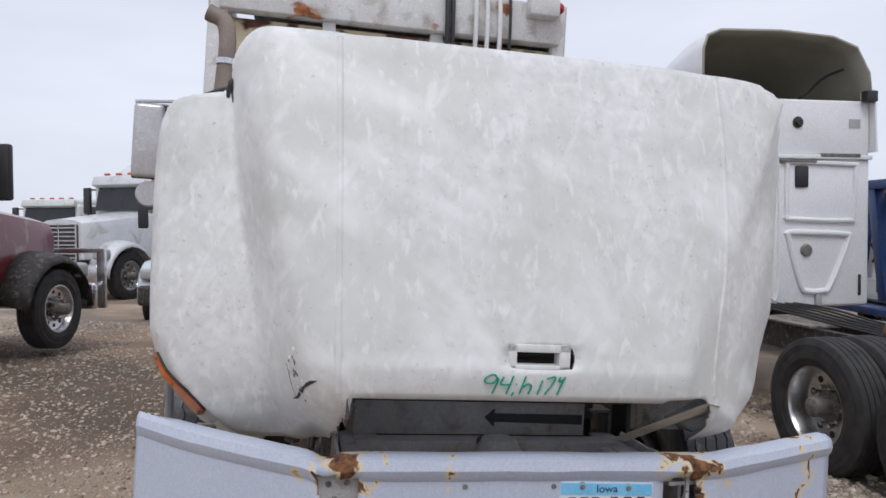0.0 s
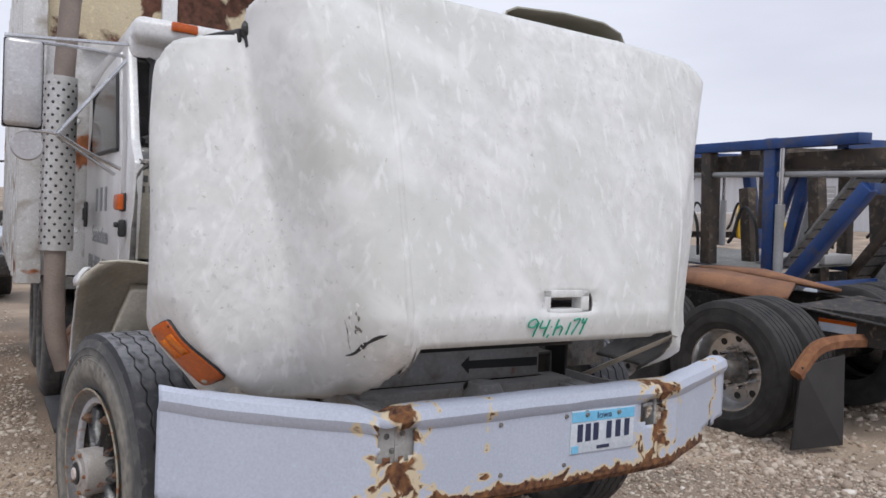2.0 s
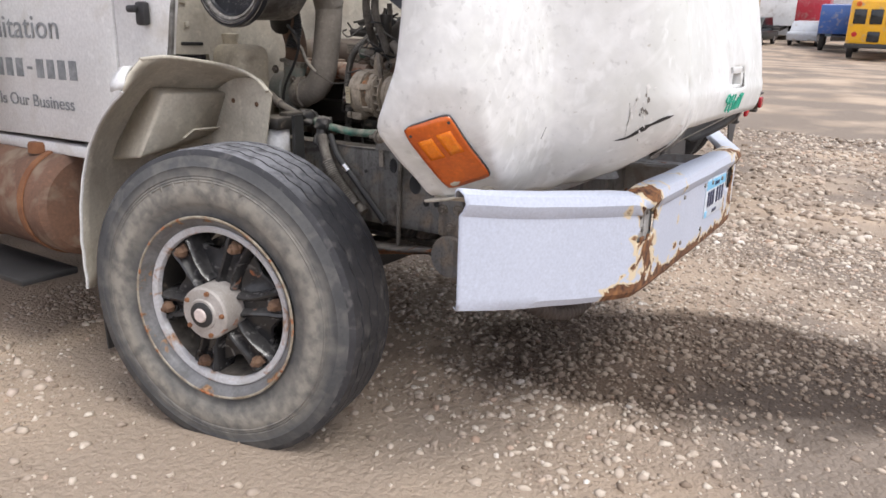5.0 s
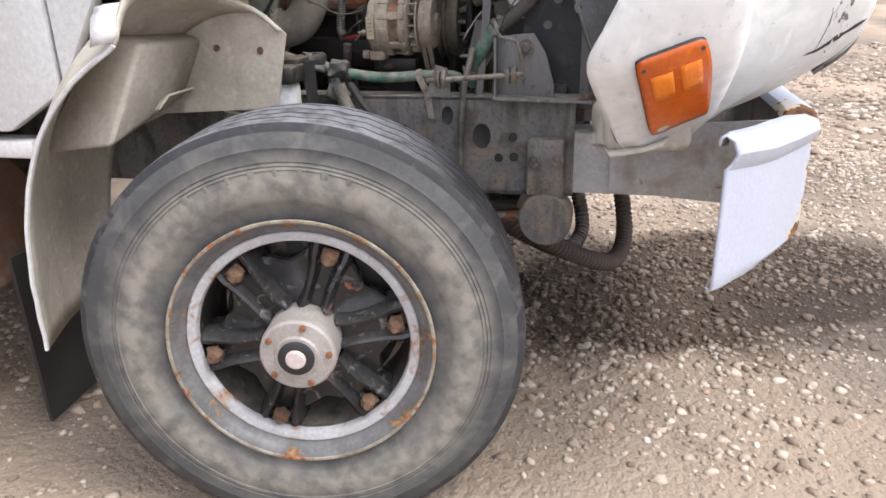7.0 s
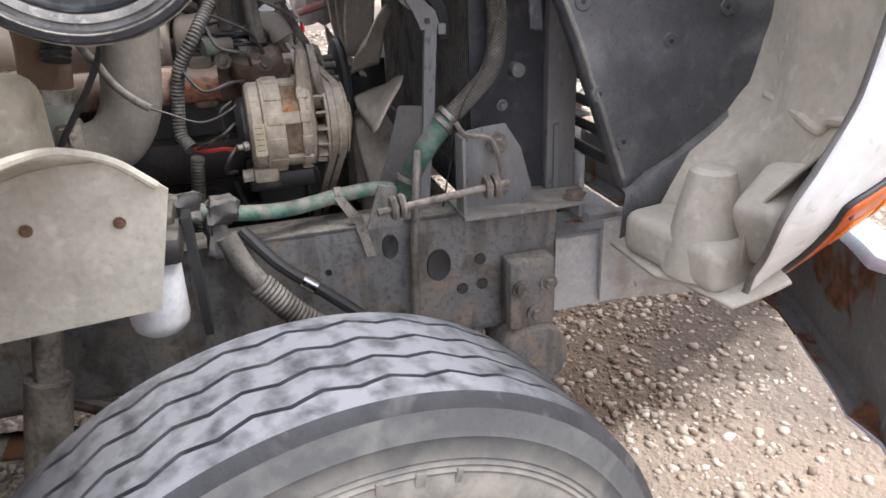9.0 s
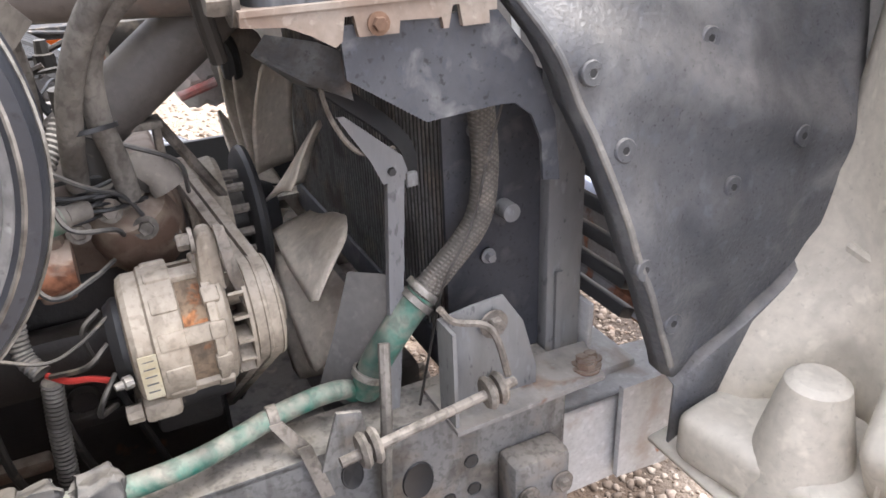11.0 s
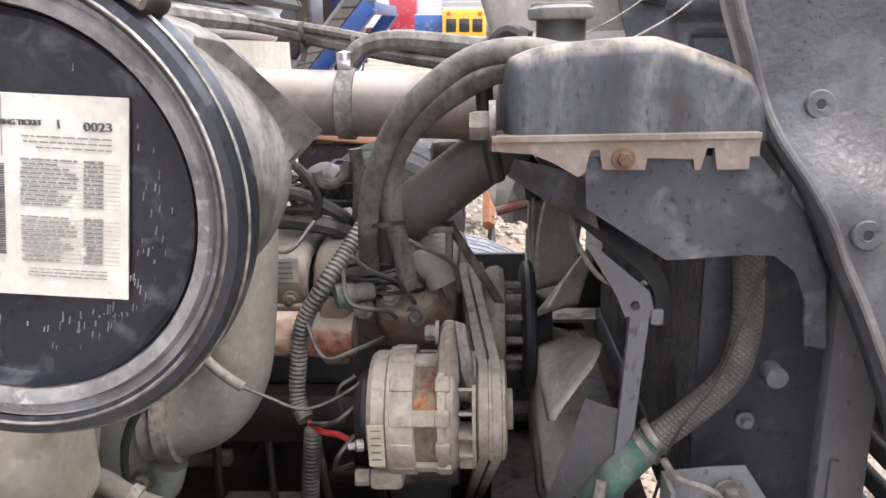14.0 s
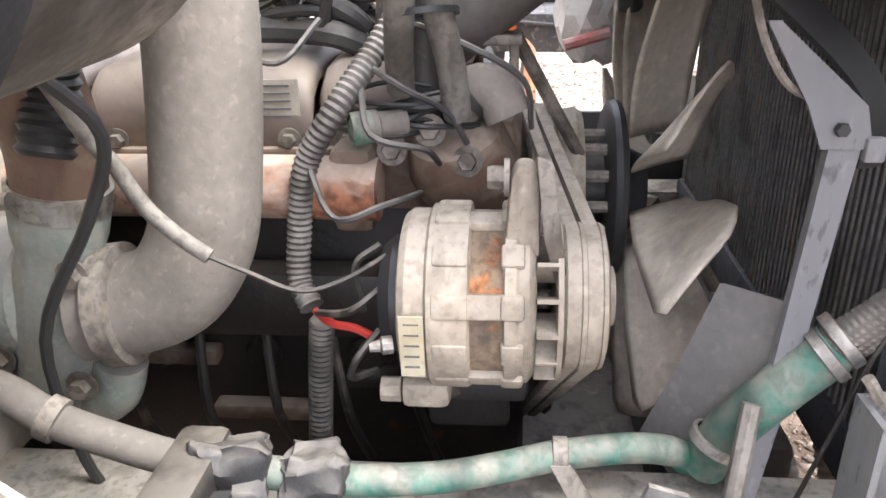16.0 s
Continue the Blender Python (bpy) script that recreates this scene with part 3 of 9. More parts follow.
def build_hood():
    """One moulding: the long middle face, a rounded shoulder and valley at either side, and the wheel arches' fenders."""
    def section(z):
        f = hood_face(z)
        shoulder = cubic(z, [(0.9, -0.62), (1.2, -0.715), (1.5, -0.785), (1.8, -0.865), (2.1, -0.925), (2.2, -0.935), (2.3, -0.9)])
        valley = shoulder - cubic(z, [(0.9, 0.12), (1.2, 0.11), (1.5, 0.1), (1.8, 0.085), (2.05, 0.065), (2.3, 0.06)])
        out = cubic(z, [(0.9, -1.0), (1.0, -1.1), (1.08, -1.165), (1.14, -1.2), (1.25, -1.213), (1.5, -1.22), (1.75, -1.228), (1.93, -1.222), (2.0, -1.21), (2.1, -1.2), (2.3, -1.2)])
        front = cubic(z, [(0.9, 0.36), (1.0, 0.3), (1.2, 0.265), (1.45, 0.272), (1.75, 0.325), (1.9, 0.335), (2.1, 0.36), (2.3, 0.36)])
        rear = cubic(z, [(0.9, 0.45), (0.94, 0.5), (1.0, 0.54), (1.07, 0.57), (1.135, 0.59), (1.2, 0.56), (1.3, 0.515), (1.5, 0.49), (1.9, 0.495), (2.3, 0.46)])
        deep = cubic(z, [(0.9, 0.34), (1.0, 0.28), (1.1, 0.22), (1.2, 0.205), (1.5, 0.245), (1.8, 0.305), (2.1, 0.355), (2.3, 0.37)])
        e = min(1, max(0, (1.26 - z) / 0.22))
        left = [(out + 0.005, rear), (out + 0.03 * e, 0.5 * rear + 0.5 * front + 0.03), (min(out + 0.045 + 0.055 * e, valley - 0.14), front + 0.05), (min(out + 0.13, valley - 0.09), front + 0.004), (valley - 0.05, 0.6 * front + 0.4 * deep - 0.004), (valley, deep),
                (0.5 * (valley + shoulder) - 0.004, 0.62 * deep + 0.38 * f), (shoulder, f + 0.085), (shoulder + 0.045, f + 0.035), (shoulder + 0.11, f + 0.01), (-0.56, f)]
        mid = [(-0.3, f), (0, f), (0.25, f)]
        ro = cubic(z, [(0.9, 0.6), (0.96, 0.75), (1.0, 0.84), (1.075, 0.925), (1.16, 0.965), (1.3, 0.995), (1.5, 1.02), (1.7, 1.033), (2.0, 1.03), (2.3, 0.98)])
        side = cubic(z, [(0.9, 0.55), (0.94, 0.705), (0.964, 0.8), (1.004, 0.886), (1.091, 0.962), (1.2, 0.985), (1.3, 1.0), (1.5, 1.05), (2.3, 1.1)])
        ro = min(ro, side + 0.015)
        right = [(0.38, f), (0.48, f + 0.01)] + [(min(ro, 0.765 + 0.88 * y, 0.632 + 1.7 * y, side - 0.79 * (0.3 - y)), y) for y in (f + 0.055, f + 0.12, f + 0.2, max(0.28, f + 0.26))] + [(ro + 0.004, 0.4), (ro + 0.004, 0.55)]
        return left + mid + right

    rows = []
    for k in range(69):
        z = 0.9 + 0.02 * k
        rows.append(smooth_line([Vector((x, y, z)) for x, y in section(z)], 6))
    bm = grid_mesh(rows)
    # the nose: the middle ends higher than the two sides; the sides end on a rising curve; the rear edge is rounded at its corners
    def low_edge(x):
        return 1.135 if -0.555 < x < 0.585 else cubic(x, [(-1.215, 1.09), (-1.15, 0.985), (-1.1, 0.947), (-1.0, 0.928), (-0.92, 0.925), (-0.75, 0.92), (-0.6, 0.95), (-0.55, 1.12), (0.585, 1.12), (0.605, 0.945), (0.75, 0.945), (0.9, 0.95), (0.985, 0.96)])

    def high_edge(x):
        if x < -0.985:
            return cubic(x, [(-1.25, 1.9), (-1.222, 1.96), (-1.19, 2.02), (-1.15, 2.045), (-1.05, 2.06), (-0.97, 2.08)])
        return 2.245 - 0.11 * min(1, max(0, (-0.88 - x) / 0.11)) ** 2 - 0.1 * min(1, max(0, (x - 0.78) / 0.2)) ** 2

    kill = []
    for fc in bm.faces:
        c = fc.calc_center_median()
        low, high = low_edge(c.x), high_edge(c.x)
        slot = -0.1 < c.x < 0.077 and 1.232 < c.z < 1.302
        if c.z < low or c.z > high or slot:
            kill.append(fc)
    bmesh.ops.delete(bm, geom=kill, context="FACES")
    bmesh.ops.recalc_face_normals(bm, faces=bm.faces)
    if sum(f.normal.y for f in bm.faces) > 0:
        bmesh.ops.reverse_faces(bm, faces=bm.faces)
    for v in [v for v in bm.verts if v.is_boundary]:
        for edge in (low_edge(v.co.x), high_edge(v.co.x)):
            if abs(v.co.z - edge) < 0.035 and not -0.62 < v.co.x < -0.54 and not 0.57 < v.co.x < 0.63:
                v.co.z = edge
    bmesh.ops.smooth_vert(bm, verts=[v for v in bm.verts if v.is_boundary], factor=0.5, use_axis_x=True, use_axis_y=True, use_axis_z=True)
    for _ in range(4):
        bmesh.ops.smooth_vert(bm, verts=[v for v in bm.verts if v.is_boundary and v.co.x > 0.4 and v.co.z < 1.3], factor=0.5, use_axis_x=True, use_axis_y=True, use_axis_z=True)
    for v in bm.verts:
        v.co.y += 0.004 * noise.noise((3 * v.co.x, 3 * v.co.z, 2.0))
    ob = part("hood", bm, [M_HOOD, M_HOODIN], truck, "tipped chalky white fibreglass hood, stained and cracked", smooth=1.2)
    solid(ob, 0.012, -1, 1)
    return ob


hood = build_hood()


def bumper_material():
    """Pale grey paint, rusting through at the lower edge, round the two holes and at the torn end."""
    m = M_BUMPER.copy()
    m.name = "pale_grey_paint_rusting_through"
    n, ln = m.node_tree.nodes, m.node_tree.links
    b = n["Principled BSDF"]
    old = b.inputs["Base Color"].links[0].from_socket
    co, sep = n.new("ShaderNodeTexCoord"), n.new("ShaderNodeSeparateXYZ")
    ln.new(co.outputs["Object"], sep.inputs[0])

    def calc(op, a, c):
        x = n.new("ShaderNodeMath")
        x.operation = op
        for k, v in ((0, a), (1, c)):
            if isinstance(v, (int, float)):
                x.inputs[k].default_value = v
            else:
                ln.new(v, x.inputs[k])
        return x.outputs[0]

    def span(v, a, c, lo, hi):
        r = n.new("ShaderNodeMapRange")
        for k, w in enumerate((a, c, lo, hi)):
            r.inputs[k + 1].default_value = w
        ln.new(v, r.inputs[0])
        return r.outputs[0]

    def near(x0, w):
        return span(calc("ABSOLUTE", calc("SUBTRACT", sep.outputs["X"], x0), 0), 0, w, 1, 0)

    # plain paint on the swept end nearest the wheel, wear elsewhere
    edge = calc("MULTIPLY", span(sep.outputs["Z"], 0.625, 0.7, 0.62, 0), span(sep.outputs["X"], -0.85, -0.7, 0, 1))
    wear = calc("MAXIMUM", edge, calc("MAXIMUM", calc("MULTIPLY", near(-0.575, 0.2), 0.47), calc("MAXIMUM", calc("MULTIPLY", near(0.56, 0.24), 0.42), calc("MAXIMUM", calc("MULTIPLY", near(-0.25, 0.06), 0.3), calc("MULTIPLY", near(1.1, 0.14), 0.35)))))
    t = n.new("ShaderNodeTexNoise")
    t.inputs["Scale"].default_value, t.inputs["Detail"].default_value, t.inputs["Distortion"].default_value = 15, 10, 0.8
    ln.new(co.outputs["Object"], t.inputs["Vector"])
    level = calc("ADD", t.outputs["Fac"], wear)
    chip, rust = span(level, 0.77, 0.79, 0, 1), span(level, 0.84, 0.88, 0, 1)
    tone = n.new("ShaderNodeValToRGB")
    e = tone.color_ramp.elements
    e[0].position, e[0].color = 0.35, (0.05, 0.02, 0.013, 1)
    e[1].position, e[1].color = 0.72, (0.27, 0.125, 0.05, 1)
    t2 = n.new("ShaderNodeTexNoise")
    t2.inputs["Scale"].default_value, t2.inputs["Detail"].default_value = 40, 8
    ln.new(co.outputs["Object"], t2.inputs["Vector"])
    ln.new(t2.outputs["Fac"], tone.inputs["Fac"])
    m1, m2 = n.new("ShaderNodeMix"), n.new("ShaderNodeMix")
    m1.data_type = m2.data_type = "RGBA"
    ln.new(chip, m1.inputs[0]), ln.new(old, m1.inputs[6])
    m1.inputs[7].default_value = (0.62, 0.52, 0.36, 1)
    ln.new(rust, m2.inputs[0]), ln.new(m1.outputs[2], m2.inputs[6]), ln.new(tone.outputs["Color"], m2.inputs[7])
    ln.new(m2.outputs[2], b.inputs["Base Color"])
    ln.new(span(rust, 0, 1, 0.45, 0.95), b.inputs["Roughness"])
    return m


def build_bumper():
    """A folded steel bumper: flat face, swept-back ends and a rolled upper lip, two ragged lamp holes."""
    line = [(-1.208, 0.306), (-1.1, 0.236), (-1.0, 0.178), (-0.8, 0.08), (-0.68, 0.024), (-0.6, 0.002), (-0.4, -0.002), (0, -0.004), (0.4, -0.002), (0.63, 0.002), (0.72, 0.03), (0.9, 0.1), (1.25, 0.235)]
    prof = [(0.05, 0.0), (0.012, -0.006), (0.0, 0.012)] + [(0.0, 0.012 + 0.0155 * k) for k in range(1, 17)] + [(-0.012, 0.275), (-0.02, 0.295), (-0.012, 0.318), (0.015, 0.328), (0.06, 0.325), (0.075, 0.31)]
    path = smooth_line([Vector((x, y, 0)) for x, y in line], 10)
    rows = []
    for d, h in prof:
        row = []
        for p in path:
            lift = 0.617 + 0.06 * min(1, max(0, (abs(p.x) - 0.6) / 0.6)) ** 1.4 * (1 if p.x < 0 else 0.35)
            hh = h * (1.0 if abs(p.x) < 0.62 else 1.0 - 0.02 * min(1, (abs(p.x) - 0.62) / 0.5))
            dent = 0.02 * math.exp(-((p.x + 0.62) / 0.04) ** 2) if h > 0.27 else 0
            thin = 1 - 0.85 * min(1, max(0, (-1.08 - p.x) / 0.1)) if d > 0.001 else 1
            row.append((p.x, p.y + d * thin, lift + hh - dent + 0.0035 * noise.noise((7 * p.x, 20 * h, 1))))
        rows.append(row)
    bm = grid_mesh(rows)
    kill = []
    for fc in bm.faces:
        c = fc.calc_center_median()
        jag = 0.008 * noise.noise((40 * c.x, 40 * c.z, 3))
        left = abs(c.x + 0.578) < 0.062 + jag and abs(c.z - 0.842) < 0.05 + jag
        right = ((c.x - 0.52) / 0.066) ** 2 + ((c.z - 0.838) / 0.06) ** 2 < 1 + 8 * jag
        torn = c.x > 1.0 and c.z < 0.69 + 0.05 * noise.noise((30 * c.x, 0, 7)) + 0.05 * (c.x - 1.0)
        if left or right or torn:
            kill.append(fc)
    bmesh.ops.delete(bm, geom=kill, context="FACES")
    ob = part("bumper", bm, bumper_material(), truck, "pale grey steel bumper, dented, rusting through", smooth=0.5)
    ob.data.materials.append(M_BUMPBACK)
    solid(ob, 0.006, 1, 1).modifiers[0].material_offset_rim = 0
    return ob


bumper = build_bumper()


def tyre_mesh(R, r, w, seg=96, grooves=(-0.22, 0.0, 0.22), wave=0.008, depth=0.012):
    """A worn road tyre: bulged sidewalls, square shoulders and zigzag grooves; axis along z."""
    prof = [(r, -0.36, 0), (r + 0.02, -0.44, 0), (r + 0.3 * (R - r), -0.5, 0), (r + 0.6 * (R - r), -0.495, 0), (R - 0.05, -0.46, 0), (R - 0.022, -0.44, 0), (R - 0.004, -0.4, 0)]
    for g in grooves:
        e = 0.01 if wave else 0.014
        prof += [(R, g - e - 0.004, 1), (R - depth, g - e + 0.004, 1), (R - depth, g + e - 0.004, 1), (R, g + e + 0.004, 1)]
    prof += [(R - 0.004, 0.4, 0), (R - 0.022, 0.44, 0), (R - 0.05, 0.46, 0), (R - 0.056, 0.475, 0), (R - 0.062, 0.468, 0), (R - 0.085, 0.485, 0), (R - 0.088, 0.477, 0), (R - 0.094, 0.489, 0), (R - 0.097, 0.481, 0), (r + 0.6 * (R - r) - 0.006, 0.497, 0), (r + 0.6 * (R - r) - 0.01, 0.49, 0), (r + 0.6 * (R - r) - 0.02, 0.5, 0), (r + 0.3 * (R - r), 0.5, 0), (r + 0.06, 0.475, 0), (r + 0.055, 0.465, 0), (r + 0.02, 0.44, 0), (r, 0.36, 0)]
    rings = []
    for rad, h, z in prof:
        ring = []
        for k in range(seg):
            a = 2 * math.pi * k / seg
            off = z * wave * (abs((k % 6) - 3) / 1.5 - 1)
            ring.append((rad * math.cos(a), rad * math.sin(a), h * w + off))
        rings.append(ring)
    return grid_mesh(rings, close_u=True)


def front_wheel(m, turn):
    """A six-spoke cast wheel with a clamped rim, wheel axis along local z (outward)."""
    w = new("front_wheel")
    w.parent, w.matrix_basis = truck, m @ pose(0, 0, 0, 0, 0, turn)
    tagged(w, "front wheel with cast spokes and a worn tyre")
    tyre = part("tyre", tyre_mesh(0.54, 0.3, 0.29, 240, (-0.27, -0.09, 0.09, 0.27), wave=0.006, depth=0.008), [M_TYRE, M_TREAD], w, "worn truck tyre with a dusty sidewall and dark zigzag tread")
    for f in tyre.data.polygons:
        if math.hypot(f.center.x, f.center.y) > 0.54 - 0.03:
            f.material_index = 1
    # the worn maker's lettering, as plain raised blocks along an arc
    up = (m.to_3x3() @ pose(0, 0, 0, 0, 0, turn).to_3x3()).inverted() @ Vector((0, 0, 1))
    a0 = math.degrees(math.atan2(up.y, up.x))
    for k in range(8):
        bm = box((0.432, 0, 0.143), (0.02, 0.01 if k % 3 else 0.016, 0.005), None, 0.0015)
        bmesh.ops.transform(bm, matrix=pose(0, 0, 0, 0, 0, a0 + 31 - 7.2 * k), verts=bm.verts)
        part("sidewall_mark", bm, M_TYRE, tyre)
    rim = part("rim", lathe([(0.302, 0.1), (0.31, 0.13), (0.318, 0.139), (0.315, 0.141), (0.308, 0.136), (0.3, 0.124), (0.29, 0.112), (0.284, 0.109), (0.284, 0.09), (0.302, 0.08)], 72), M_RIMG, w, "grimy grey steel rim")
    part("rim_lip", lathe([(0.314, 0.1385), (0.3205, 0.137), (0.3235, 0.1405), (0.321, 0.145), (0.316, 0.1445), (0.314, 0.1415)], 72), surf("rust_edged_lip", (0.4, 0.37, 0.3), (0.2, 0.15, 0.1), rough=0.7, scale=22, rust=0.3, rscale=14), rim, "worn edge of the rim")
    part("rim_ring", lathe([(0.284, 0.1105), (0.281, 0.1135), (0.271, 0.1125), (0.262, 0.109), (0.259, 0.104), (0.258, 0.09), (0.27, 0.085)], 72), M_RIM, rim, "chipped white inner ring")
    part("rim_barrel", lathe([(0.262, 0.1), (0.256, 0.06), (0.252, 0.03), (0.25, -0.1), (0.3, -0.1)], 72), M_IRON, rim, "black inside of the rim")
    hub = part("hub", lathe([(0, 0.19), (0.05, 0.19), (0.054, 0.184), (0.084, 0.18), (0.09, 0.174), (0.092, 0.16), (0.091, 0.11), (0.092, 0.06), (0.12, -0.1)], 40), M_HUBS, w, "dusty silver hub cap")
    part("hub_window", lathe([(0, 0.197), (0.038, 0.197), (0.043, 0.194), (0.043, 0.183)], 32), M_DARK, hub, "black hub cap ring")
    part("hub_plug", lathe([(0, 0.205), (0.02, 0.204), (0.024, 0.2), (0.024, 0.19)], 24), surf("white_plug", (0.7, 0.6, 0.56), rough=0.6), hub, "white hub plug")
    for k in range(5):
        a = 2 * math.pi * k / 5 + 0.3
        part("hub_bolt", lathe([(0, 0.19), (0.007, 0.19), (0.0085, 0.182), (0.0085, 0.17)], 6, pose(0.075 * math.cos(a), 0.075 * math.sin(a), 0)), M_RUST, hub)
    # the web between the spokes, cut back in arcs towards the rim
    rows = []
    for q, z in ((0, 0.075), (0.3, 0.07), (0.65, 0.06), (0.95, 0.058), (1, 0.052), (1.0, 0.03)):
        row = []
        for k in range(72):
            a = 2 * math.pi * k / 72
            edge = 0.193 + 0.045 * abs(math.cos(3 * a)) ** 1.5
            r = 0.09 + (edge - 0.09) * q
            row.append((r * math.cos(a), r * math.sin(a), z + 0.006 * math.sin(9 * a) * q * (1 - q) * 4))
        rows.append(row)
    part("wheel_web", grid_mesh(rows, close_u=True), M_BLACK, w)
    part("brake_drum", lathe([(0, -0.02), (0.2, -0.02), (0.225, -0.03), (0.225, -0.14)], 40), M_IRON, w, "dark brake drum")
    for k in range(6):
        a = 60 * k
        rows = []
        for r, wid, lo, hi in ((0.088, 0.05, 0.0, 0.112), (0.12, 0.043, 0.0, 0.114), (0.16, 0.044, 0.0, 0.112), (0.2, 0.052, 0.005, 0.105), (0.232, 0.062, 0.01, 0.102), (0.256, 0.064, 0.02, 0.096), (0.264, 0.06, 0.03, 0.07)):
            rows.append([(r, -wid, lo), (r, -wid * 0.88, hi - 0.016), (r, -wid * 0.66, hi), (r, -wid * 0.5, hi - 0.003), (r, -wid * 0.25, hi - 0.026), (r, wid * 0.25, hi - 0.026), (r, wid * 0.5, hi - 0.003), (r, wid * 0.66, hi), (r, wid * 0.88, hi - 0.016), (r, wid, lo)])
        bm = grid_mesh(rows)
        bmesh.ops.transform(bm, matrix=pose(0, 0, 0, 0, 0, a), verts=bm.verts)
        spoke = part("spoke", bm, M_BLACK, w)
        bm = box((0.232, 0, 0.093), (0.03, 0.04, 0.016), None, 0.004)
        lathe([(0, 0.122), (0.013, 0.122), (0.019, 0.114), (0.02, 0.1), (0.02, 0.09)], 6, pose(0.228, 0, 0), bm)
        lathe([(0, 0.132), (0.008, 0.132), (0.009, 0.12)], 10, pose(0.228, 0, 0), bm)
        bmesh.ops.transform(bm, matrix=pose(0, 0, 0, 0, 0, a), verts=bm.verts)
        part("lug_nut", bm, M_LUG, spoke, "rusted lug nut and clamp")
    return w


front_wheel(Matrix.Translation((-1.14, 1.248, 0.485)) @ pose(0, 0, 0, 0, 0, 8) @ pose(0, 0, 0, 0, -90, 0) @ pose(0, 0, 0, 2.5, 0, 0), 40)
front_wheel(Matrix.Translation((1.12, 1.252, 0.487)) @ pose(0, 0, 0, 0, 90, 0), 0)

# ---- bumper fittings ----
M_PLATEW = surf("number_plate_white", (0.72, 0.76, 0.8), (0.6, 0.66, 0.74), rough=0.4, scale=14)
M_SKYBLUE = surf("number_plate_blue", (0.16, 0.5, 0.78), (0.25, 0.6, 0.85), rough=0.4)
M_NAVY = surf("dark_blue_print", (0.03, 0.04, 0.1), rough=0.5)
M_INKGREEN = surf("green_marker_ink", (0.01, 0.26, 0.16), (0.02, 0.34, 0.22), rough=0.6)
M_WHITEP = surf("yellowed_paper", (0.74, 0.71, 0.62), (0.64, 0.6, 0.52), rough=0.8, scale=8)
M_INK = surf("grey_print", (0.12, 0.12, 0.12), rough=0.8)
M_LETTER = surf("faded_door_lettering", (0.17, 0.18, 0.19), (0.3, 0.31, 0.32), rough=0.6, scale=30)

num_plate = part("number_plate", box((0.263, -0.012, 0.797), (0.312, 0.004, 0.152), pose(0, 0, 0, 0, 1.0, 0), 0.0015), M_PLATEW, bumper, "Iowa number plate, white and sky blue")
part("plate_band", box((0.263, -0.0155, 0.851), (0.306, 0.002, 0.036), pose(0, 0, 0, 0, 1.0, 0)), M_SKYBLUE, num_plate)
for k, x in enumerate((0.15, 0.188, 0.226, 0.29, 0.335, 0.38)):
    part("print_bar", box((x, -0.0155, 0.795), (0.024, 0.002, 0.062)), M_NAVY, num_plate)
part("print_bar", box((0.263, -0.0155, 0.737), (0.06, 0.002, 0.012)), M_NAVY, num_plate)
part("sticker", box((0.128, -0.0155, 0.738), (0.03, 0.002, 0.026)), M_SKYBLUE, num_plate)
for x, z in ((0.18, 0.86), (0.335, 0.855), (-0.196, 0.86), (-0.19, 0.692), (0.085, 0.69), (0.088, 0.86), (-0.21, 0.89)):
    part("bolt", bolt((x, -0.012 if 0.1 < x else -0.004, z), (0, -1, 0), 0.009, 0.01), M_FRAME, bumper)
part("patch_panel", plate(xz(-0.008, [(-0.212, 0.665), (0.09, 0.66), (0.095, 0.878), (-0.205, 0.886)]), (0, 0.003, 0)), M_BUMPER, bumper, "bolted flat patch on the bumper")


def text_part(name, body, m, size, material, parent, sx=1.0, label=""):
    cu = bpy.data.curves.new(name, "FONT")
    cu.body, cu.size, cu.extrude, cu.align_x, cu.align_y = body, size, 0.0008, "CENTER", "CENTER"
    ob0 = bpy.data.objects.new("tmp_text", cu)
    scene.collection.objects.link(ob0)
    dg = bpy.context.evaluated_depsgraph_get()
    me = bpy.data.meshes.new_from_object(ob0.evaluated_get(dg))
    bpy.data.objects.remove(ob0)
    me.materials.clear()
    me.materials.append(material)
    ob = new(name, me)
    ob.parent, ob.matrix_basis = parent, m @ Matrix.Diagonal((sx, 1, 1, 1))
    return tagged(ob, label) if label else ob


text_part("plate_state", "Iowa", pose(0.263, -0.0172, 0.852, 90, 0, 0), 0.034, M_NAVY, num_plate, 1.1)

# behind the face: brackets, tie plate and frame horns
for x, s in ((-0.58, -1), (0.56, 1)):
    hole = [(0.063 - 0.043 * math.cos(a), 0.835 - 0.043 * math.sin(a)) for a in np.linspace(0, 2 * math.pi, 25)]
    part("bumper_bracket", plate(yz(x, [(0.008, 0.66), (0.008, 0.83)] + hole + [(0.008, 0.8355), (0.008, 0.92), (0.3, 0.9), (0.52, 0.9), (0.52, 0.7), (0.3, 0.68)]), (-s * 0.012, 0, 0)), M_FRAMEW, truck, "light grey bumper bracket")
part("backing_plate", box((-0.578, 0.016, 0.842), (0.17, 0.008, 0.14)), M_FRAMEW, truck, "grey plate behind the lamp hole")
for dx, dz in ((-0.03, 0.02), (0.025, 0.025), (-0.01, -0.025)):
    part("bolt", bolt((-0.578 + dx, 0.012, 0.842 + dz), (0, -1, 0), 0.006, 0.006), M_FRAME, truck)

from mathutils.bvhtree import BVHTree
hood_tree = BVHTree.FromPolygons([v.co for v in hood.data.vertices], [tuple(f.vertices) for f in hood.data.polygons])


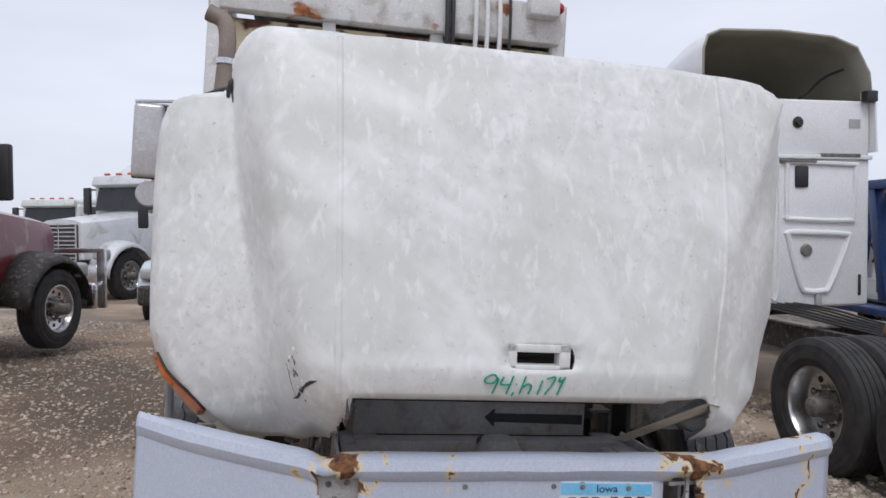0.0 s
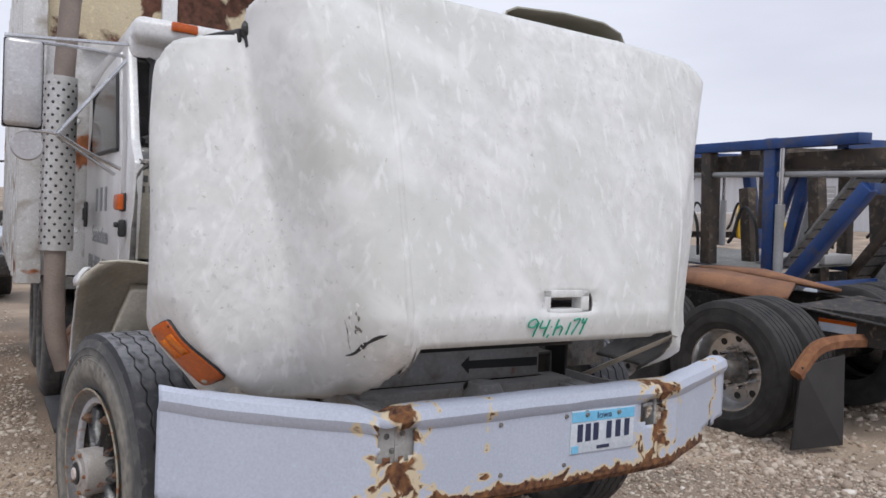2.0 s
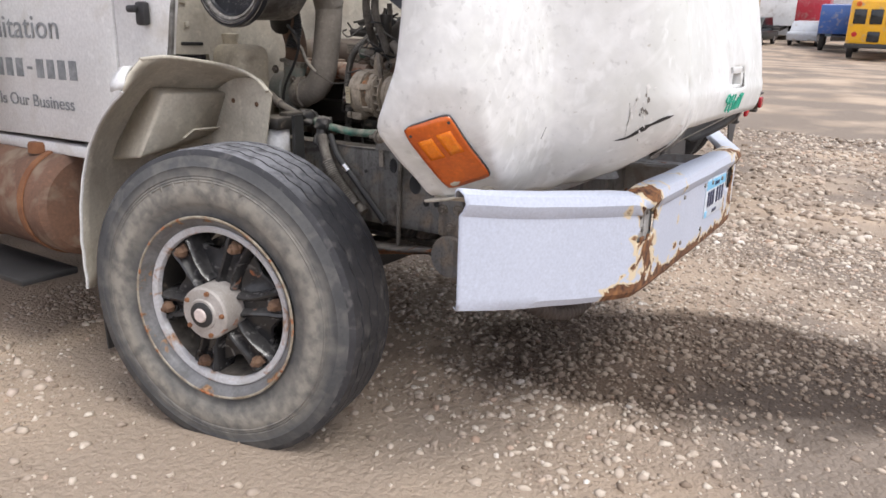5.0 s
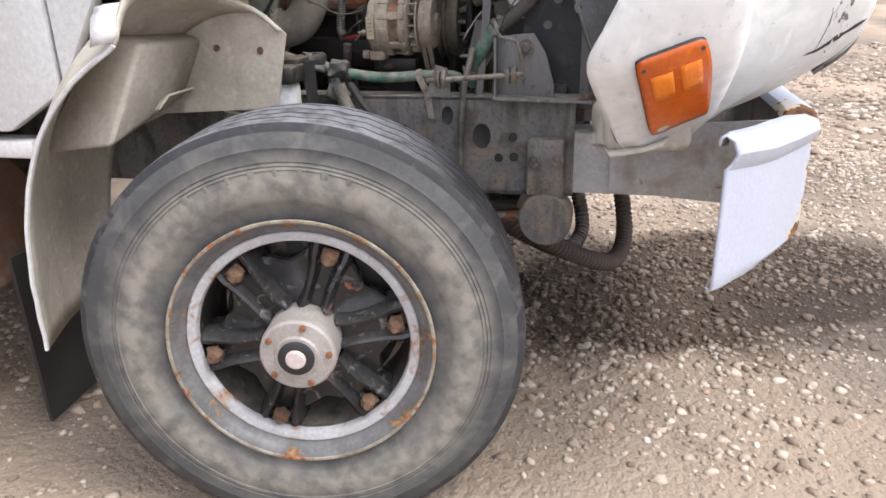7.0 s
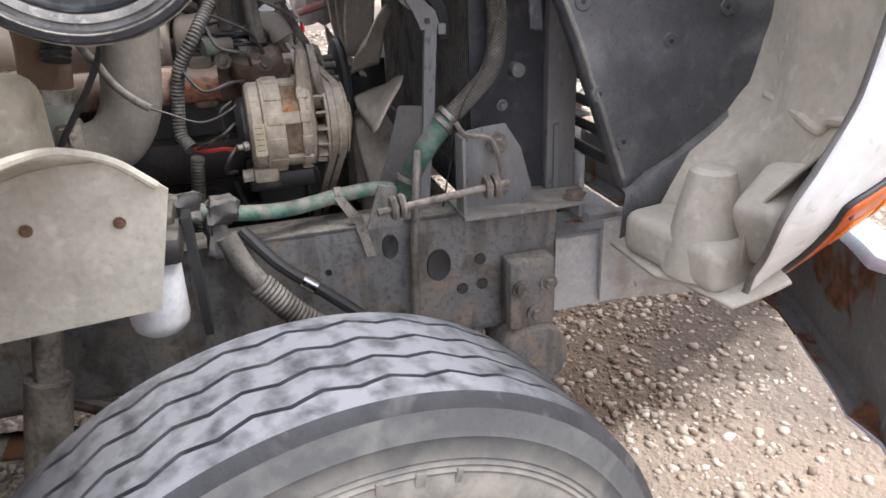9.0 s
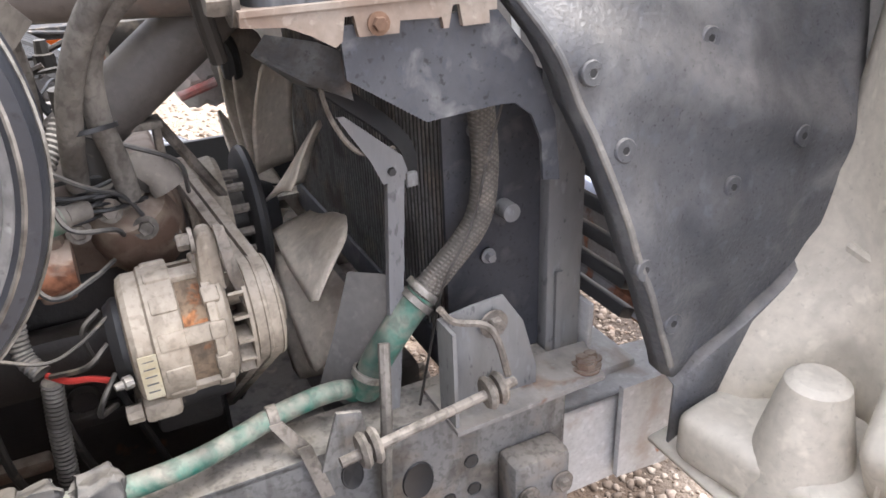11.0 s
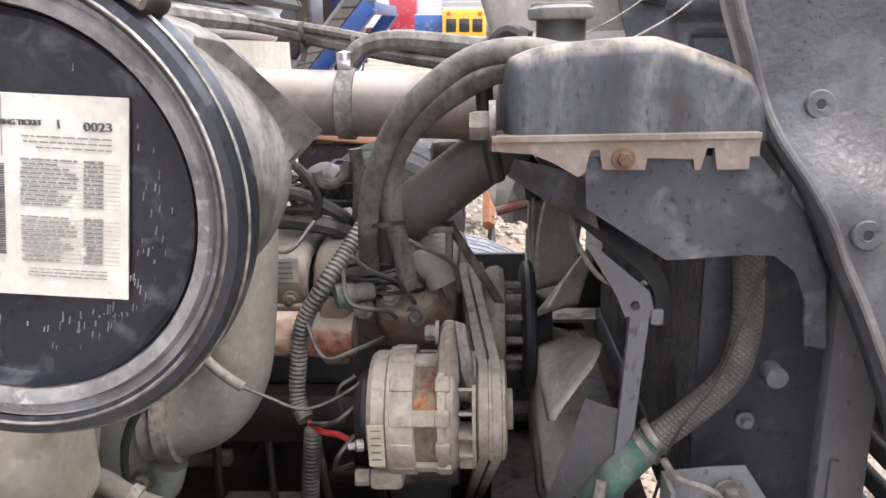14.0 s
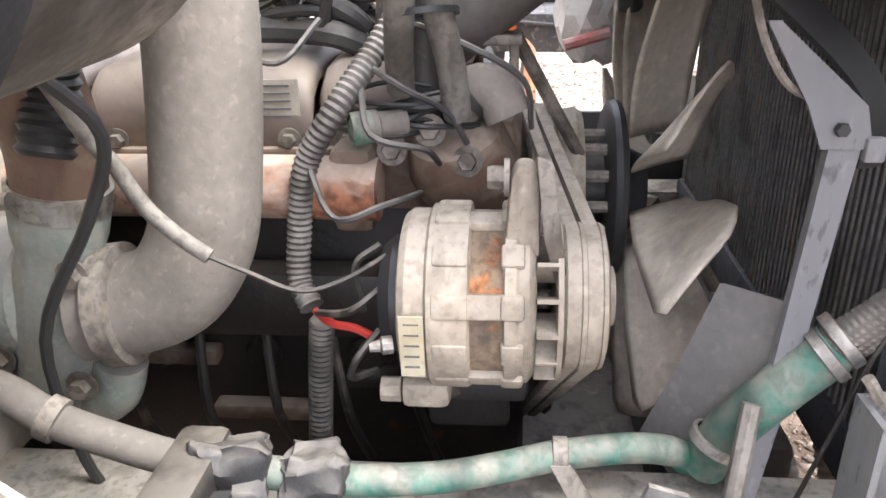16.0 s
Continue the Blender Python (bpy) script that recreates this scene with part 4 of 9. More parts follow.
def on_hood(x, y, z, lift=0.0015):
    p, nrm, _, _ = hood_tree.find_nearest(Vector((x, y, z)))
    if nrm.y > 0:
        nrm = -nrm
    return p + lift * nrm


# ---- hood fittings ----
part("hood_flange", plate([(0.585, -0.03, 1.13), (0.655, 0.0, 1.115), (0.46, 0.27, 0.93), (0.4, 0.25, 0.945)], (0, 0.012, -0.004)), M_TAN, hood, "tan folded flange under the nose")
def on_face(x, z, d=0.0):
    return Vector((x, hood_face(z) - d, z))


for x in (-0.6, 0.645):
    z0, z1 = 1.15, 2.225
    pts = [on_hood(x + (0.012 if x > 0 else -0.04) * (z - z0), hood_face(z) + (0.05 if x > 0 else 0), z, 0.0) for z in np.linspace(z0, z1, 14)]
    part("seam_ridge", hose([p + Vector((0, 0.0105, 0)) for p in pts], 0.0145, 16, 3), M_HOOD, hood, "moulded ridge along the hood")
bm = bmesh.new()
outer, inner = (-0.108, 0.087, 1.224, 1.31), (-0.08, 0.052, 1.238, 1.296)
for a, b, c, d2, y0, y1 in ((outer[0], outer[1], outer[3] - 0.024, outer[3], 0, 0.05), (outer[0], outer[1], outer[2], outer[2] + 0.024, 0, 0.05), (outer[0], inner[0], outer[2], outer[3], 0, 0.05), (inner[1], outer[1], outer[2], outer[3], 0, 0.05)):
    box(((a + b) / 2, hood_face(1.26) + 0.5 * (y0 + y1) + 0.003, (c + d2) / 2), (b - a, y1 - y0, d2 - c), None, 0.003, bm)
part("hand_slot", bm, M_HOOD, hood, "recessed hand slot in the nose")


def scrawl(strokes, x, z, s):
    for st in strokes:
        pts = [on_face(x + s * (u + 0.22 * v), z + s * v, 0.0035) for u, v in st]
        part("marker_stroke", hose(pts, 0.0028, 5, 5), M_INKGREEN, hood)


scrawl([[(0.75, 0.75), (0.45, 1.0), (0.1, 0.85), (0.1, 0.6), (0.5, 0.55), (0.75, 0.8), (0.65, 0.0)], [(1.0, 0.9), (0.95, 0.5), (1.5, 0.5)], [(1.5, 0.95), (1.4, 0.0)], [(1.75, 0.55), (1.78, 0.5)], [(1.75, 0.1), (1.7, -0.1)],
        [(2.15, 0.95), (2.1, 0.0)], [(2.1, 0.35), (2.4, 0.55), (2.6, 0.4), (2.55, 0.0)], [(3.1, 0.75), (3.05, 0.0)], [(3.3, 0.85), (3.75, 0.9), (3.45, 0.0)], [(4.0, 0.95), (3.98, 0.7), (4.25, 0.85)], [(4.25, 0.95), (4.1, 0.0)]], -0.19, 1.162, 0.058)
# fender signal lamp: amber lens wrapped round the fender's corner, in a dark seating
def fender_point(u, v, lift=0.0):
    """u along the lamp from the wheel side to the nose, v up it; the lamp lies on the fender's skin."""
    a, b = 2 * float(u) - 1, 2 * float(v) - 1
    u, v = 0.5 + 0.5 * a * (1 - 0.06 * b ** 6), 0.5 + 0.5 * b * (1 - 0.06 * a ** 6)
    lr, lf, ur, uf = Vector((-1.037, 0.446, 0.966)), Vector((-1.006, 0.322, 1.012)), Vector((-1.192, 0.5, 1.146)), Vector((-1.171, 0.364, 1.194))
    q = (lr * (1 - u) + lf * u) * (1 - v) + (ur * (1 - u) + uf * u) * v
    p = hood_tree.ray_cast(q + 0.2 * LAMP_OUT, -LAMP_OUT, 0.3)[0] or q
    return p + (0.006 + lift + 0.03 * u * (1 - u) * v * (1 - v)) * LAMP_OUT


LAMP_OUT = Vector((-0.85, -0.38, -0.36)).normalized()
lamp_grid = np.linspace(0, 1, 15)
lamp = part("signal_lamp", grid_mesh([[fender_point(u, v) for u in lamp_grid] for v in lamp_grid]), M_AMBER, hood, "large amber turn signal on the fender", smooth=1.0)
solid(lamp, 0.012, 0)
solid(part("lamp_bezel", grid_mesh([[fender_point(0.5 + 1.014 * (u - 0.5), 0.5 + 1.014 * (v - 0.5), -0.003) for u in lamp_grid] for v in lamp_grid]), M_DARK, lamp, "dark edge of the lamp"), 0.013, 0)
for u0, u1, v0, v1 in ((0.14, 0.45, 0.5, 0.8), (0.56, 0.86, 0.5, 0.82)):
    rows = [[fender_point(u0 + (u1 - u0) * a / 4, v0 + (v1 - v0) * b / 4, 0.0065) for a in range(5)] for b in range(5)]
    solid(part("reflex_panel", grid_mesh(rows), M_AMBERL, lamp, "brighter square reflector"), 0.003, 0)
for u0, v0 in ((0.08, 0.9), (0.92, 0.92)):
    part("screw", bolt(fender_point(u0, v0, 0.005), (-1, -0.3, 0), 0.005, 0.003, False), M_DARK, lamp)

# the inner panel of the hood: a dusty black moulding with fixing holes, folded along its lower edge
def liner_x(y, z):
    return -0.615 - 0.09 * min(1, max(0, (1.62 - z) / 0.35)) - 0.06 * (0.6 - y) - 0.022 * math.exp(-((z - 1.47 - 0.35 * (y - 0.6)) / 0.05) ** 2) - 0.012 * math.exp(-((y - 0.66 - 0.3 * (z - 1.4)) / 0.04) ** 2) + 0.012 * noise.noise((5 * y, 5 * z, 3)) + 0.006 * noise.noise((14 * y, 14 * z, 8))


edge_keys = [(1.0, 0.54), (1.03, 0.557), (1.2, 0.615), (1.31, 0.652), (1.38, 0.678), (1.48, 0.716), (1.53, 0.742), (1.575, 0.768), (1.635, 0.79), (1.72, 0.82), (1.9, 0.86), (2.05, 0.84)]
rows = []
for z in np.linspace(1.03, 2.05, 40):
    front = cubic(z, [(1.0, 0.56), (1.04, 0.53), (1.14, 0.37), (1.18, 0.3), (1.35, 0.235), (1.7, 0.2), (2.1, 0.28)])
    rear = cubic(z, edge_keys)
    row = [Vector((liner_x(front + (rear - front) * k / 24, z), front + (rear - front) * k / 24, z)) for k in range(25)]
    rows.append(row + [row[-1] + Vector((0.012, 0.006, 0)), row[-1] + Vector((0.04, 0.004, 0))])
liner = part("hood_inner_panel", grid_mesh(rows), M_LINER, truck, "dusty black inner hood panel with fixing holes")
solid(liner, 0.006, 0)
for y, z in ((0.73, 1.614), (0.694, 1.484), (0.649, 1.385), (0.47, 1.304), (0.567, 1.124), (0.76, 1.74), (0.5, 1.5), (0.36, 1.36), (0.33, 1.55), (0.62, 1.22)):
    x = liner_x(y, z)
    part("fixing_washer", lathe([(0.005, 0.001), (0.006, 0.002), (0.0145, 0.002), (0.016, 0), (0.016, -0.006)], 24, axis_m((x - 0.004, y, z), (-1, 0, 0.1))), M_LINER, liner)
    part("fixing_hole", lathe([(0, 0.0012), (0.006, 0.0012), (0.006, -0.002)], 12, axis_m((x - 0.004, y, z), (-1, 0, 0.1))), M_DARK, liner)
part("rolled_edge", hose([Vector((liner_x(cubic(z, edge_keys), z) - 0.002, cubic(z, edge_keys), z)) for z in np.linspace(1.05, 2.0, 30)], 0.005, 8, 2), surf("dust_grey_rolled_edge", (0.26, 0.245, 0.22), (0.12, 0.12, 0.12), rough=0.7, scale=7, bump=0.2), liner, "dusty rolled edge of the panel")
# the same panel on the far side, with a deep square recess, and the brown sheet behind it
def far_x(y, z):
    deep = min(1, max(0, 1.4 - max(abs(y - 0.46) / 0.1, abs(z - 1.66) / 0.08)) / 0.35)
    deeper = min(1, max(0, 1.3 - max(abs(y - 0.45) / 0.055, abs(z - 1.65) / 0.05)) / 0.25)
    return 0.66 + 0.03 * deep + 0.025 * deeper + 0.008 * noise.noise((6 * y, 6 * z, 4))


rows = []
for z in np.linspace(1.25, 2.05, 60):
    rear = cubic(z, [(1.25, 0.56), (1.63, 0.669), (1.83, 0.732), (2.05, 0.76)])
    rows.append([Vector((far_x(0.22 + (rear - 0.22) * k / 40, z), 0.22 + (rear - 0.22) * k / 40, z)) for k in range(41)])
far = part("hood_inner_panel", grid_mesh(rows), M_LINER, truck, "far inner hood panel with a square recess", smooth=0.5)
solid(far, 0.006, 0)
part("latch", joined(box((0.645, 0.63, 1.81), (0.012, 0.07, 0.05), pose(0, 0, 0, 12, 0, 0), 0.005), box((0.638, 0.63, 1.81), (0.01, 0.03, 0.025), pose(0, 0, 0, 12, 0, 0), 0.003)), M_DARK, far, "black latch")
rows = []
for z in np.linspace(1.3, 1.98, 30):
    rear = cubic(z, [(1.3, 0.93), (1.63, 1.031), (1.733, 1.067), (1.836, 1.1), (1.98, 1.14)])
    rows.append([Vector((0.72 + 0.02 * min(1, max(0, (0.98 + 0.25 * (z - 1.75) - y) / 0.02)) * (z > 1.72), y, z)) for y in np.linspace(0.6, rear, 24)])
solid(part("far_fender_wall", grid_mesh(rows), surf("brown_grey_sheet", (0.34, 0.305, 0.27), (0.26, 0.235, 0.21), rough=0.7, scale=3, bump=0.2, dirt=0.3, dirt_colour=(0.2, 0.19, 0.18)), truck, "brown-grey inner wall of the far fender", smooth=0.5), 0.008, 0)
for a, b, sag in (((0.62, 0.62, 1.83), (0.3, 0.9, 1.69), 0.01), ((0.6, 0.5, 1.83), (-0.2, 0.86, 1.685), 0.012)):
    a, b = Vector(a), Vector(b)
    part("stay_cable", hose([a, a.lerp(b, 0.5) + Vector((0, 0, -sag)), b], 0.0022, 6, 6), M_DUSTY, truck, "thin twisted stay cable")
# fold and lower flange
low = [Vector((-0.7, 0.56, 1.032)), Vector((-0.705, 0.43, 1.105)), Vector((-0.71, 0.3, 1.19)), Vector((-0.71, 0.235, 1.33))]
rows = [[p for p in low], [p + Vector((-0.03, 0.0, -0.012)) for p in low], [p + Vector((-0.045, 0.015, -0.1)) for p in low]]
solid(part("panel_flange", grid_mesh(rows), M_LINER, liner, "folded flange of the inner panel"), 0.006, 0)
# headlamp bucket moulded into the fender's nose
bucket = part("headlamp_bucket", grid_mesh([[Vector((x, y, 0.925 + 0.03 * math.sin(7 * y) + 0.12 * max(0, (0.45 - y)) + 0.05 * max(0, -0.95 - x))) for y in np.linspace(0.36 + 0.3 * max(0, -0.86 - x), 0.57 + 0.12 * (x + 0.7) * (x < -0.9), 9)] for x in np.linspace(-1.04, -0.7, 9)]), M_TAN, hood, "tan moulded headlamp bucket inside the fender")
solid(bucket, 0.008, 0)
part("bucket_boss", lathe([(0.075, -0.1), (0.06, 0.0), (0.045, 0.07), (0.04, 0.09), (0.03, 0.098), (0, 0.1)], 24, pose(-0.9, 0.49, 1.02)), M_TAN, bucket)
part("bucket_boss", box((-1.0, 0.42, 1.05), (0.1, 0.15, 0.14), pose(0, 0, 0, -25, 8, 20), 0.03, segs=4), M_TAN, bucket)
part("bucket_step", box((-0.86, 0.46, 0.955), (0.25, 0.2, 0.09), pose(0, 0, 0, 0, 0, 10), 0.025, segs=4), M_TAN, bucket)
rows = []
for z in np.linspace(0.97, 2.0, 18):
    start = cubic(z, [(0.97, 0.5), (1.1, 0.42), (1.18, 0.31), (1.35, 0.245), (1.7, 0.21), (2.0, 0.25)])
    k = min(1, max(0, (1.26 - z) / 0.2))
    rows.append(smooth_line([(-0.7, start, z), (-0.78, max(start - 0.01, 0.29), z), (-0.88 + 0.04 * k, 0.325 + 0.02 * (z > 1.6) + 0.03 * k, z), (-1.0 + 0.08 * k, 0.335 + 0.03 * (z > 1.6) + 0.04 * k, z), (-1.1 + 0.13 * k, 0.375 + 0.05 * k, z), (-1.165 + 0.16 * k, 0.455 + 0.04 * k, z)], 3))
web = part("inner_web", grid_mesh(rows), M_SHELL, hood, "bare pale fibreglass inside of the fender", smooth=1.0)
solid(web, 0.006, 0)
part("moulded_ledge", hose([(-0.78, 0.3, 1.2), (-0.9, 0.335, 1.195), (-0.99, 0.36, 1.185), (-1.02, 0.37, 1.21), (-1.1, 0.4, 1.225)], 0.009, 8, 5), M_SHELL, web)
# hood catch, a black rubber latch at the upper corner
part("hood_catch", box((-0.985, 0.375, 2.065), (0.045, 0.04, 0.05), pose(0, 0, 0, 0, 0, 20), 0.01), M_DARK, hood, "black rubber hood catch")
part("catch_handle", lathe([(0, 0), (0.035, 0), (0.04, 0.01), (0.03, 0.025), (0, 0.028)], 18, axis_m((-0.975, 0.35, 2.085), (0.5, -0.8, 0.1)) @ Matrix.Scale(0.7, 4)), M_DARK, hood)

part("catch_strap", hose([(-1.09, 0.43, 2.052), (-1.04, 0.4, 2.068), (-0.99, 0.365, 2.075), (-0.975, 0.345, 2.06), (-0.968, 0.338, 2.03)], 0.011, 10, 5), M_DARK, hood, "black rubber strap of the catch")

# ---- front of the chassis ----
part("arrow_panel", box((-0.05, 0.536, 0.958), (0.9, 0.012, 0.15), None, 0.004), M_FRAMEW, truck, "light grey cross panel with a black arrow")
part("arrow_mark", plate(xz(0.5285, [(-0.005, 0.95), (0.035, 0.985), (0.035, 0.966), (0.39, 0.963), (0.39, 0.925), (0.035, 0.932), (0.035, 0.912)]), (0, 0.002, 0)), M_DARK, truck, "black arrow pointing across the panel")
part("cross_member", box((0, 0.47, 0.86), (1.0, 0.09, 0.05), None, 0.008), M_FRAMEW, truck, "grey front cross member")
part("cross_web", box((0, 0.45, 0.8), (0.96, 0.02, 0.14), None, 0.006), M_FRAME, truck)
part("tow_lug", lathe([(0, 0.05), (0.06, 0.045), (0.075, 0.02), (0.085, 0)], 24, pose(0.02, 0.4, 0.86)), M_FRAMEW, truck, "rounded grey tow lug")
for x in (-0.04, 0.06):
    part("bolt", bolt((x, 0.425, 0.885), (0, -1, 0.2), 0.012, 0.012), M_IRON, truck)
for s in (-1, 1):
    part("frame_horn", box((s * 0.5, 0.3, 0.86), (0.11, 0.58, 0.012), pose(0, 0, 0, 0, 0, s * 8)), M_FRAMEW, truck, "sloping light grey frame horn")
HOLES = ((0.902, 0.846, 0.023, 1.4), (1.006, 0.907, 0.015, 1.6), (0.807, 0.845, 0.011, 1), (0.85, 0.78, 0.011, 1), (0.803, 0.784, 0.011, 1), (1.14, 0.87, 0.006, 1))
for s in (-1, 1):
    x = s * 0.55
    rail = part("frame_rail", joined(joined(box((x, 4.6, 0.815), (0.01, 7.95, 0.29)), box((x - s * 0.04, 4.6, 0.958), (0.09, 7.95, 0.01))), box((x - s * 0.04, 4.6, 0.673), (0.09, 7.95, 0.01))), M_FRAME, truck, "dusty grey frame rail, drilled with holes")
    part("rail_extension", joined(box((x, 0.34, 0.775), (0.01, 0.58, 0.19)), box((x - s * 0.04, 0.34, 0.865), (0.09, 0.58, 0.01))), M_FRAMEW, truck, "light grey frame extension")
    if s < 0:
        for y, z, r, st in HOLES:
            m = axis_m((x - 0.0052, y, z), (-1, 0, 0)) @ Matrix.Diagonal((1, st, 1, 1))
            part("rail_hole", lathe([(0, 0.0015), (r, 0.0015), (r * 1.12, 0.003), (r * 1.2, 0.0)], 20, m), [M_DARK], rail)
        for y, z in ((0.4, 0.745), (0.2, 0.78), (0.1, 0.7)):
            part("bolt", bolt((x - 0.006, y, z), (-1, 0, 0), 0.009, 0.008), M_FRAME, rail)
hanger = part("spring_hanger", joined(box((-0.585, 0.705, 0.765), (0.06, 0.11, 0.17), None, 0.012), lathe([(0, -0.05), (0.075, -0.05), (0.08, -0.04), (0.08, 0.04), (0.075, 0.05), (0, 0.05)], 28, axis_m((-0.58, 0.7, 0.61), (-1, 0, 0)))), M_FRAME, truck, "cast spring hanger crusted with dirt")
for y, z in ((0.67, 0.79), (0.735, 0.785), (0.7, 0.72)):
    part("bolt", bolt((-0.617, y, z), (-1, 0, 0), 0.013, 0.014), M_DUSTY, hanger)
for s in (-1, 1):
    for k in range(4):
        L = 0.62 - 0.11 * k
        pts = [(s * 0.56, 1.3 + L * u, 0.6 - 0.014 * k + 0.05 * u * u - 0.03) for u in np.linspace(-1, 1, 13)]
        bm = grid_mesh([[Vector(p) + Vector((-0.04, 0, 0)) for p in pts], [Vector(p) + Vector((0.04, 0, 0)) for p in pts]])
        solid(part("leaf_spring", bm, M_RUST if k else M_FRAME, truck, "rusty leaf spring"), 0.012, 0)
part("axle", joined(box((0, 1.26, 0.47), (1.5, 0.11, 0.12), None, 0.02), box((0, 1.26, 0.53), (0.1, 0.1, 0.05))), M_IRON, truck, "forged front axle")
loop = [(-0.45, 0.95, 0.64), (-0.3, 0.7, 0.42), (-0.12, 0.52, 0.285), (0.05, 0.45, 0.27), (0.2, 0.44, 0.36), (0.28, 0.5, 0.56), (0.28, 0.7, 0.7)]
part("hanging_hose", hose(loop, 0.03, 12, 6, ridges=0.004, pitch=0.02), surf("brown_black_hose", (0.045, 0.035, 0.03), (0.1, 0.075, 0.06), rough=0.8), truck, "corrugated hose sagging under the bumper")
part("hanging_hose", hose([(-0.48, 1.05, 0.66), (-0.33, 0.8, 0.46), (-0.2, 0.66, 0.36), (-0.05, 0.6, 0.4), (0.05, 0.65, 0.6)], 0.025, 12, 6, ridges=0.003, pitch=0.018), M_IRON, truck)
for k in range(7):
    part("grille_slat", box((0.0, 0.5, 1.03 + 0.055 * k), (1.1, 0.03, 0.022), pose(0, 0, 0, 25, 0, 0), 0.004), M_DARK, truck, "black grille slat")

# ---- cab ----
def cab_side(s):
    x = s * 1.11
    door = part("door", plate(yz(x, [(1.88, 1.05), (2.05, 0.95), (3.3, 0.93), (3.3, 1.8), (3.18, 2.26), (2.6, 2.3), (1.98, 2.3), (1.87, 1.83)]), (-s * 0.035, 0, 0), bevel=0.006), M_CAB, truck, "white cab door with faded lettering")
    part("side_window", plate(yz(x + s * 0.002, [(1.93, 1.82), (3.05, 1.86), (2.95, 2.2), (2.58, 2.22), (2.02, 2.21)]), (s * 0.004, 0, 0)), M_GLASS, door, "dark side window")
    rim = hose([(x + s * 0.004, y, z) for y, z in ((1.93, 1.82), (3.05, 1.86), (2.95, 2.2), (2.58, 2.22), (2.02, 2.21), (1.93, 1.82))], 0.012, 6, 1)
    part("window_gasket", rim, M_DARK, door, "black rubber gasket")
    part("cab_side", plate(yz(x - s * 0.004, [(1.5, 1.73), (1.585, 1.3), (1.74, 1.27), (1.868, 1.06), (1.868, 1.83), (1.97, 2.31), (1.8, 2.31), (1.62, 1.84)] if s < 0 else [(1.82, 1.73), (1.82, 1.06), (1.868, 1.06), (1.868, 1.83), (1.97, 2.31), (1.8, 2.31), (1.74, 1.84)]), (-s * 0.04, 0, 0), bevel=0.008), M_CAB, truck, "white cab side behind the cowl opening")
    part("sill", box((s * 1.06, 2.65, 0.9), (0.08, 1.3, 0.05), None, 0.01), M_CAB, truck)
    lampb = part("side_marker", box((s * 1.128, 1.755, 1.56), (0.035, 0.125, 0.075), None, 0.012), M_AMBER, truck, "orange side marker lamp")
    part("marker_base", box((s * 1.113, 1.755, 1.56), (0.01, 0.135, 0.085), None, 0.003), M_DARK, lampb)
    return door


door = cab_side(-1)
cab_side(1)
latch = part("hood_latch", joined(box((-1.125, 1.675, 1.44), (0.03, 0.05, 0.08), None, 0.01), box((-1.14, 1.705, 1.455), (0.03, 0.05, 0.025), None, 0.008)), M_DARK, truck, "black rubber hood latch")
for body, y, z, size, sx in (("Sanitation", 2.55, 1.385, 0.135, 1.22), ("Service Is Our Business", 2.6, 1.09, 0.072, 1.25)):
    text_part("door_lettering", body, Matrix.Translation((-1.1135, y, z)) @ pose(0, 0, 0, 90, 0, -90), size, M_LETTER, door, sx, "faded grey serif lettering")
# initials and a telephone number: plain bars
for y in (2.72, 2.53, 2.35):
    part("print_bar", box((-1.112, y, 1.585), (0.002, 0.08, 0.13)), M_LETTER, door)
for k in range(12):
    if k not in (3, 7):
        part("print_bar", box((-1.112, 3.02 - 0.078 * k, 1.225), (0.002, 0.05, 0.075)), M_LETTER, door)
    else:
        part("print_bar", box((-1.112, 3.02 - 0.078 * k, 1.225), (0.002, 0.035, 0.012)), M_LETTER, door)
part("door_handle", joined(box((-1.122, 3.18, 1.5), (0.02, 0.05, 0.16), None, 0.008), box((-1.13, 3.18, 1.5), (0.02, 0.03, 0.08), None, 0.006)), M_DARK, door, "black door handle")
part("cab_roof", box((0, 2.5, 2.36), (2.2, 1.66, 0.12), None, 0.045, segs=4), M_CAB, truck, "white cab roof")
part("marker_lamp", box((-0.88, 1.664, 2.385), (0.12, 0.03, 0.042), pose(0, 0, 0, 0, 0, 6), 0.008), M_AMBER, truck, "amber roof marker lamp")
part("cab_back", box((0, 3.33, 1.65), (2.2, 0.04, 1.4)), M_CAB, truck)
part("cab_floor", box((0, 2.74, 0.98), (2.14, 1.12, 0.04)), M_FRAME, truck)
part("cowl", box((0, 1.8, 1.775), (2.16, 0.1, 0.1), pose(0, 0, 0, 14, 0, 0), 0.03, segs=3), M_CAB, truck, "white cowl under the windscreen")
part("header", box((0, 1.83, 2.3), (2.2, 0.14, 0.13), None, 0.03), M_CAB, truck, "white windscreen header with clearance lamps")
for x in (-0.88, 0, 0.88):
    part("clearance_lamp", box((x, 1.745, 2.345), (0.115, 0.035, 0.045), None, 0.01), M_AMBER, truck, "orange clearance lamp")
gl = part("windscreen", plate([(-1.0, 1.71, 1.83), (1.0, 1.71, 1.83), (0.98, 1.8, 2.25), (-0.98, 1.8, 2.25)], (0, 0.006, 0)), surf("windscreen_glass", (0.3, 0.36, 0.36), (0.4, 0.45, 0.45), rough=0.06, coat=0.3), truck, "pale reflecting windscreen")
